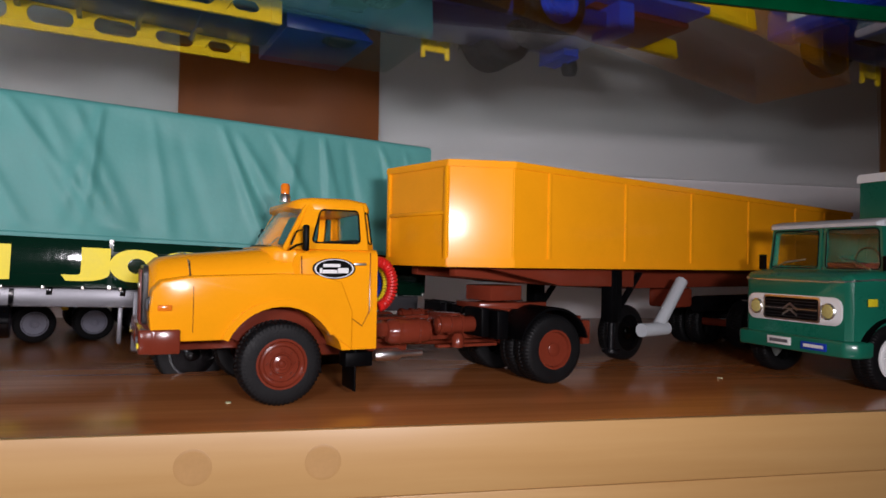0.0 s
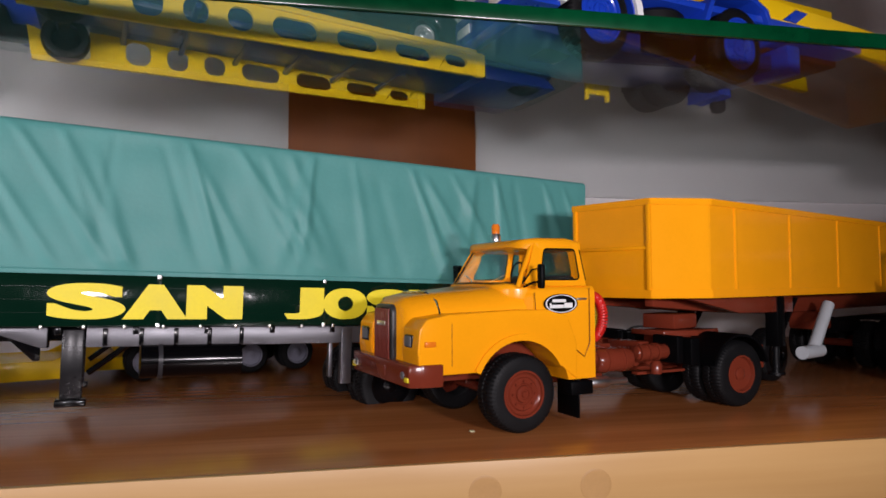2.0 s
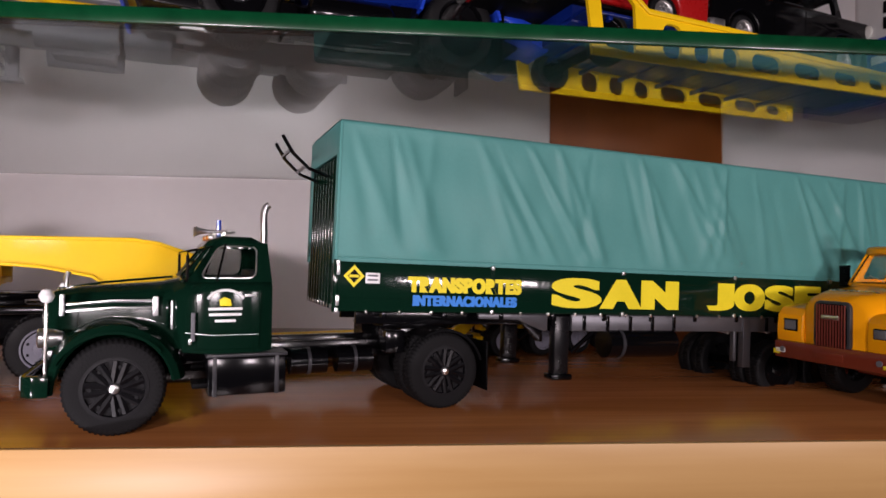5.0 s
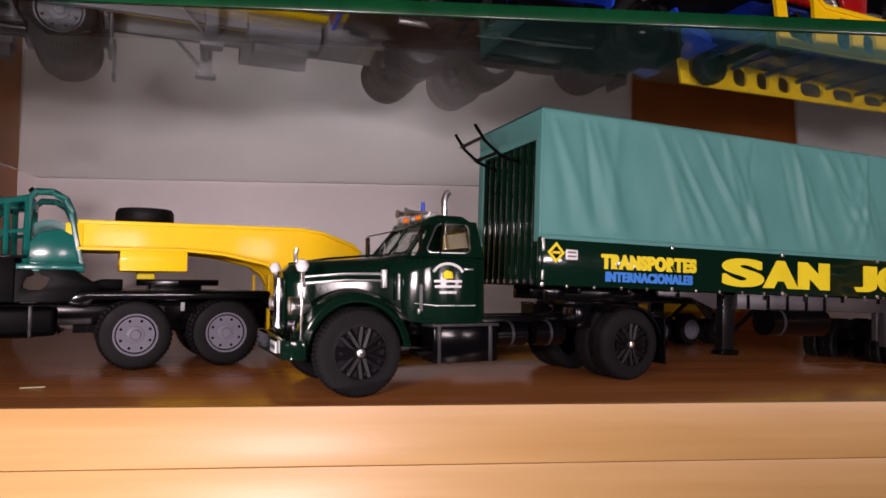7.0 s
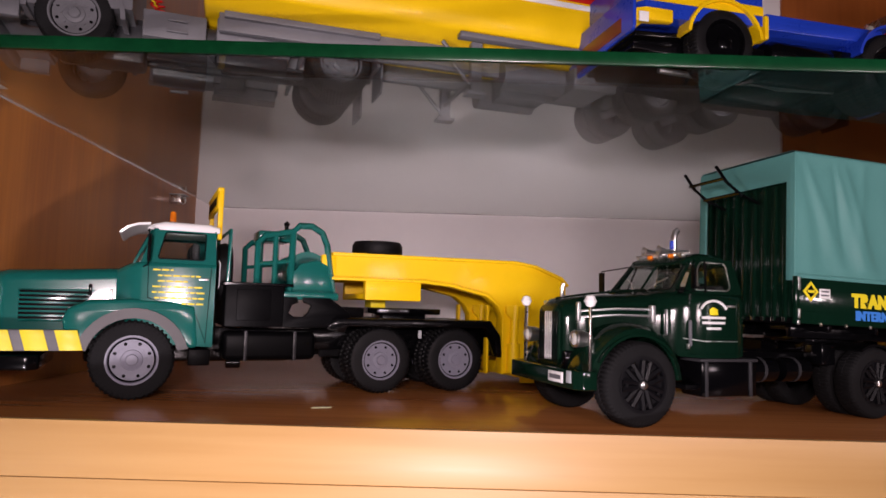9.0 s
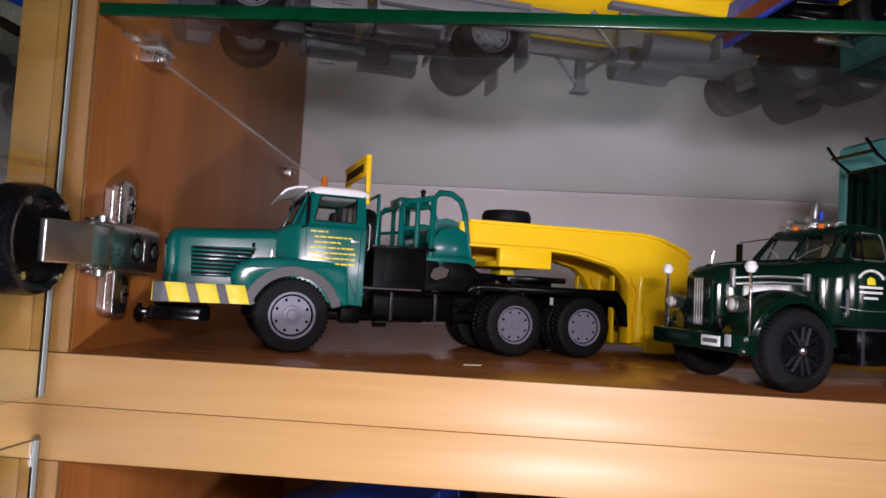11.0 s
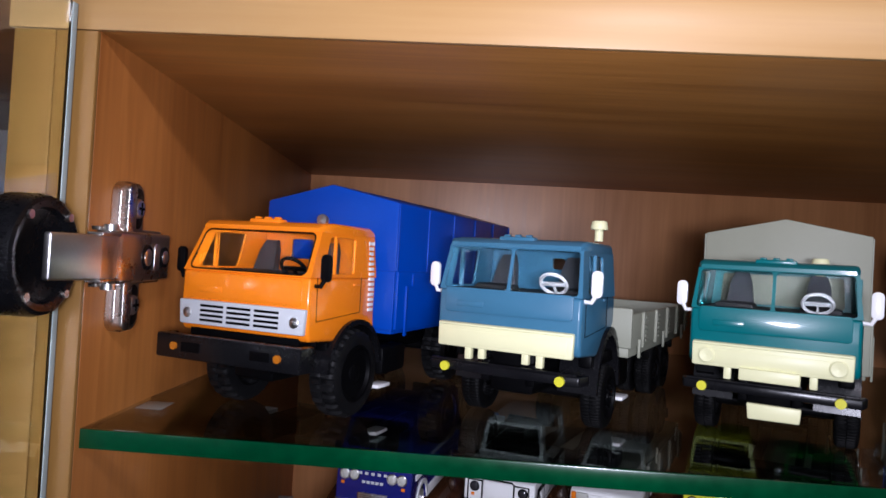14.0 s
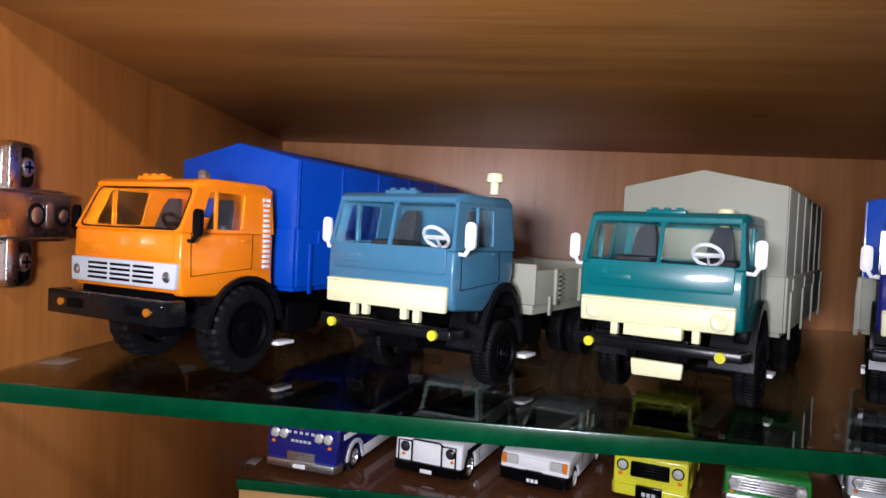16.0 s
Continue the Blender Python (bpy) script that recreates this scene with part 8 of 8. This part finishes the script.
def tank_tractor():
    t = thing("grey_tank_tractor", -0.4649, 0.2392, ZG, 200, "grey chassis tractor with yellow cab on glass shelf", "model truck")
    lorry_base(t, (0, -104), 29, 14, GREY, DARK_GREY, -122, 22, TYRE_GREY, "truck")
    cab = part("cab", loft(nb(), [hood(32, 25, 16, 46, 3), hood(30, 28, 14, 48, 3), hood(-20, 28.5, 19, 48, 3)]), GREY, t, "grey lower cab")
    for s in (1, -1):
        q = [(30, 28, 47.5), (-20, 28.4, 47.5), (-20, 26, 66), (24, 26, 66)]
        if s < 0:
            q = [(a, -b, c) for a, b, c in (q[1], q[0], q[3], q[2])]
        glazed("cab_side", q, (0.15, 0.1, 0.85, 0.9), YELLOW, cab, 1.4)
        part("wing", arch(nb(), 0, 14, 16.2, 18, s * 14, s * 29.6, 0, 180), GREY, cab)
        part("rear_wing", arch(nb(), -104, 14, 15.8, 17.4, s * 9, s * 30.2, 0, 180), GREY, t)
        part("mud_flap", box(nb(), -123, -122, s * 12, s * 29, 3, 18, 0.3), GREY, t)
        part("side_box", box(nb(), -48, -24, s * 20, s * 27.5, 10, 21, 0.5), GREY, t)
        part("side_box", box(nb(), -82, -52, s * 18, s * 28.5, 12, 23, 0.5), GREY, t)
        part("side_skirt", box(nb(), -81, -52.5, s * 18, s * 27.6, 6.5, 11.8, 0.5), DARK_GREY, t)
        for k in range(3):
            part("step_rung", box(nb(), -41, -33, s * 27.4, s * 29, 8 + k * 4.5, 9 + k * 4.5, 0.3), GREY, t)
    q = [(30, -28, 47.5), (30, 28, 47.5), (24, 26, 66), (24, -26, 66)]
    glazed("windscreen_frame", q, (0.05, 0.08, 0.95, 0.92), YELLOW, cab, 1.6)
    q = [(-20, 28, 47.5), (-20, -28, 47.5), (-20, -26, 66), (-20, 26, 66)]
    part("cab_back", window_panel(nb(), q), YELLOW, cab)
    part("cab_roof", loft(nb(), [hood(25, 25, 65, 66.4, 0.6), hood(22, 26.4, 65, 68, 1.6), hood(-20, 26.4, 65, 68, 1.6)]), YELLOW, cab)
    part("bumper", prism(nb(), [(34, -27), (34, 27), (30, 30), (18, 30), (18, 27), (29, 25), (29, -25), (18, -27), (18, -30), (30, -30)], 9, 16, 0.6, "z"), GREY, t)
    for k in range(3):
        pts = [Vector((-24 - 5 * math.sin(math.pi * u / 60), -6 + k * 6, 22 + 16 * u / 60)) + Vector((1.4 * math.cos(u * 0.8), 1.4 * math.sin(u * 0.8), 0)) for u in range(61)]
        part("air_line", tube(nb(), pts, 0.55, 5), (RED, SIGN_YELLOW, RED)[k], t)
    return t


tank_tractor()


def tank_trailer():
    t = thing("yellow_tank_semitrailer", -0.412, 0.2045, ZG, 197.5, "yellow tank semitrailer with red stripe and grey frame", "model trailer")
    W = -60
    prof = [(-2, 24), (0, 30), (0, 52), (-6, 60), (-20, 64), (W + 20, 64), (W + 6, 60), (W, 52), (W, 30), (W + 2, 24), (W + 12, 21.5), (-12, 21.5)]
    tank = part("tank", prism(nb(), prof, -268, -8, 2.0, "x", 3), YELLOW, t)
    part("red_stripe", box(nb(), -266, -10, -0.2, 0.5, 44, 49, 0.2), RED, tank)
    part("white_stripe", box(nb(), -266, -10, -0.2, 0.4, 40.5, 43, 0.2), WHITE, tank)
    part("side_skirt", prism(nb(), [(-112, 20.6), (-112, 23), (-268, 23), (-268, 20.6)], -6, -1, 0.4), GREY, t)
    for y in (-18, -42):
        part("chassis_rail", box(nb(), -268, -14, y - 1.6, y + 1.6, 14, 21.6, 0.4), GREY, t)
    for y in (-8, -52):
        leg = part("landing_leg", box(nb(), -124, -119, y - 2, y + 2, 2.4, 21, 0.4), GREY, t)
        part("leg_foot", box(nb(), -126, -117, y - 3.4, y + 3.4, 1, 2.6, 0.3), GREY, leg)
        part("leg_brace", tube(nb(), [(-119, y, 6), (-106, y, 20)], 0.9, 6), GREY, leg)
    part("leg_bar", cyl(nb(), (-121, -8, 9), (-121, -52, 9), 1.1, 8), GREY, t)
    part("air_tank", cyl(nb(), (-136, -14, 14), (-166, -14, 14), 6, 20), GREY, t)
    part("air_tank", cyl(nb(), (-136, -46, 14), (-166, -46, 14), 6, 20), GREY, t)
    part("tool_box", box(nb(), -164, -140, -36, -24, 8, 19, 0.8), GREY, t)
    part("hose_box", box(nb(), -186, -168, -26, -4, 9, 19, 0.8), GREY, t)
    for x in (-210, -246):
        part("axle", cyl(nb(), (x, -5, 13), (x, W + 5, 13), 2.4, 12), GREY, t)
        wheel(t, x, -1, 13, 13, 9.5, GREY, TYRE_GREY, "truck", 1, True)
        wheel(t, x, W + 1, 13, 13, 9.5, GREY, TYRE, "disc", -1, True)
    part("kingpin_plate", box(nb(), -80, -16, -46, -14, 19, 22, 0.5), GREY, t)
    return t


tank_trailer()


def crane_truck(x, y, yaw, label):
    t = thing("white_crane_truck", x, y, ZG, yaw, label, "model truck", "white and blue crane trucks")
    lorry_base(t, (0, -70), 29, 13.5, ROYAL, BLACK, -112, 26, TYRE, "disc")
    cab = part("cab", loft(nb(), [hood(34, 25, 23, 46, 2), hood(32.5, 28, 22, 48, 2), hood(-18, 28.5, 24, 48, 2)]), WHITE, t, "white cab")
    low = part("lower_cab", loft(nb(), [hood(34.6, 25.6, 13, 23.4, 2), hood(33, 29, 12, 24, 2), hood(18, 29.2, 12, 24, 2)]), ROYAL, cab, "royal blue bumper")
    for y0 in (-18, 8):
        part("number_plate", box(nb(), 34.5, 35.2, y0, y0 + 10, 16, 19.6, 0.2), WHITE, low)
    for a in range(2):
        for b in range(2):
            part("grille_opening", box(nb(), 33.8, 34.4, -13 + a * 8, -7 + a * 8, 27 + b * 7, 32.4 + b * 7, 0.3), BLACK_SATIN, cab)
            part("grille_opening", box(nb(), 33.8, 34.4, 5 + a * 8, 11 + a * 8, 27 + b * 7, 32.4 + b * 7, 0.3), BLACK_SATIN, cab)
    for s in (1, -1):
        q = [(32, 28, 47.5), (-18, 28.4, 47.5), (-18, 26, 66), (28, 26, 66)]
        if s < 0:
            q = [(p, -r, c) for p, r, c in (q[1], q[0], q[3], q[2])]
        glazed("cab_side", q, (0.15, 0.1, 0.85, 0.9), WHITE, cab, 1.4)
        part("wing", arch(nb(), 0, 13.5, 16, 18.8, s * 27, s * 30.4, 0, 180), WHITE, cab, "white wheel arch")
        part("wing_liner", arch(nb(), 0, 13.5, 15.2, 15.9, s * 14, s * 29, 5, 175), ROYAL, cab, "blue wheel arch liner")
        part("headlamp", lathe(nb(), [(3, 33.6), (3, 34.8), (2, 35.4), (0.01, 35.6)], (0, s * 21, 28), 18, "x"), LENS, cab)
        part("rear_mudguard", prism(nb(), [(-50, 18), (-54, 28), (-62, 32), (-78, 32), (-86, 28), (-90, 18), (-87.5, 18), (-84, 27), (-77, 30), (-63, 30), (-56, 27), (-52.5, 18)], s * 10, s * 30.5, 0.4), ROYAL, t)
        part("outrigger", box(nb(), -108, -100, s * 10, s * 28, 8, 20, 0.8), ROYAL, t)
        part("side_beam", prism(nb(), [(-88, 27), (-86, 36), (-180, 31), (-182, 22)], s * 22, s * 26, 0.6), YELLOW, t, "yellow sloping side beam")
        part("beam_stripe", prism(nb(), [(-100, 27.5), (-108, 33), (-116, 32.6), (-108, 27)], s * 25.9, s * 26.6, 0.1), ROYAL, t)
    q = [(32, -28, 47.5), (32, 28, 47.5), (28, 26, 66), (28, -26, 66)]
    glazed("windscreen_frame", q, (0.05, 0.08, 0.95, 0.92), WHITE, cab, 1.6)
    q = [(-18, 28, 47.5), (-18, -28, 47.5), (-18, -26, 66), (-18, 26, 66)]
    part("cab_back", window_panel(nb(), q), WHITE, cab)
    part("cab_roof", loft(nb(), [hood(29, 25, 65, 66.4, 0.6), hood(26, 26.4, 65, 68, 1.6), hood(-18, 26.4, 65, 68, 1.6)]), WHITE, cab)
    part("deck", box(nb(), -150, -20, -28, 28, 23, 26, 0.5), ROYAL, t)
    spare = part("spare_wheel", lathe(nb(), [(6.5, 14.6), (8, 14), (11.5, 14), (13, 15.5), (13, 20.5), (11.5, 22), (8, 22), (6.5, 21.4), (6.5, 14.6)], (-37, 14, 0), 32, "z"), TYRE, t, "flat black spare wheel")
    part("spare_hub", cyl(nb(), (-37, 14, 15.4), (-37, 14, 20), 6.6, 20), ROYAL, spare)
    part("belly_plate", box(nb(), -150, -86, -16, 16, 20, 23, 0.8), BELLY_RED, t, "brick red belly plate")
    part("belly_pan", prism(nb(), [(30, 10), (30, 14), (-112, 18), (-112, 12), (-60, 8), (-20, 7)], -20, 20, 0.8), DEEP_BLUE, t, "dark blue underbody")
    part("turntable", cyl(nb(), (-70, 0, 23), (-70, 0, 32), 16, 28), YELLOW, t)
    part("boom", box(nb(), -160, -36, -8, 8, 34, 48, 1), YELLOW, t)
    part("hook_block", lathe(nb(), [(0.01, 4), (3.2, 5), (4, 8), (3.2, 11), (0.01, 12)], (-111, -20, -2), 14, "z"), BLACK, t)
    part("yellow_bracket", prism(nb(), [(-41, 5), (-41, 17), (-46, 17), (-49, 12), (-53, 15), (-55, 15), (-55, 5), (-53, 5), (-53, 8), (-43, 8), (-43, 5)], -36, -34, 0.4), YELLOW, t)
    return t


crane_truck(0.1068, 0.2584, 194, "white and blue crane truck on the glass shelf")
crane_truck(0.322, 0.242, 194, "white and blue crane truck on the glass shelf")

# ---- the next cabinet, seen past the door ----
setting("floor_next_upper", box(nb(), -1000, -563, 201.2, 552, 0, 20, 0.4), WOOD_FLOOR, "brown wooden shelf of the next cabinet")
setting("wall_next_back", box(nb(), -1000, -560, 552, 557, -420, 520, 0), WHITE_BACK, "white back board of the next cabinet")
setting("wall_next_left", box(nb(), -1016, -1000, 201.2, 557, -420, 520, 0.4), WOOD_SIDE, "brown wooden side wall of the next cabinet")
glass_shelf(-998, -566, 201, 541, 152.6, 157.8, "clear glass shelf of the next cabinet")
glass_shelf(-998, -566, 201, 541, -160, -153.2, "thick glass shelf of the next cabinet")
for src, x, y, z, yaw in (("blue_cabover_truck", -0.690, 0.30, -0.1532, 254), ("blue_cabover_truck", -0.682, 0.29, 0.020, 255), ("navy_cabover_truck", -0.700, 0.26, 0.158, 255)):
    ob = copy_thing(bpy.data.objects[src], pose(x, y, z, 0, 0, yaw))
    ob.name = src
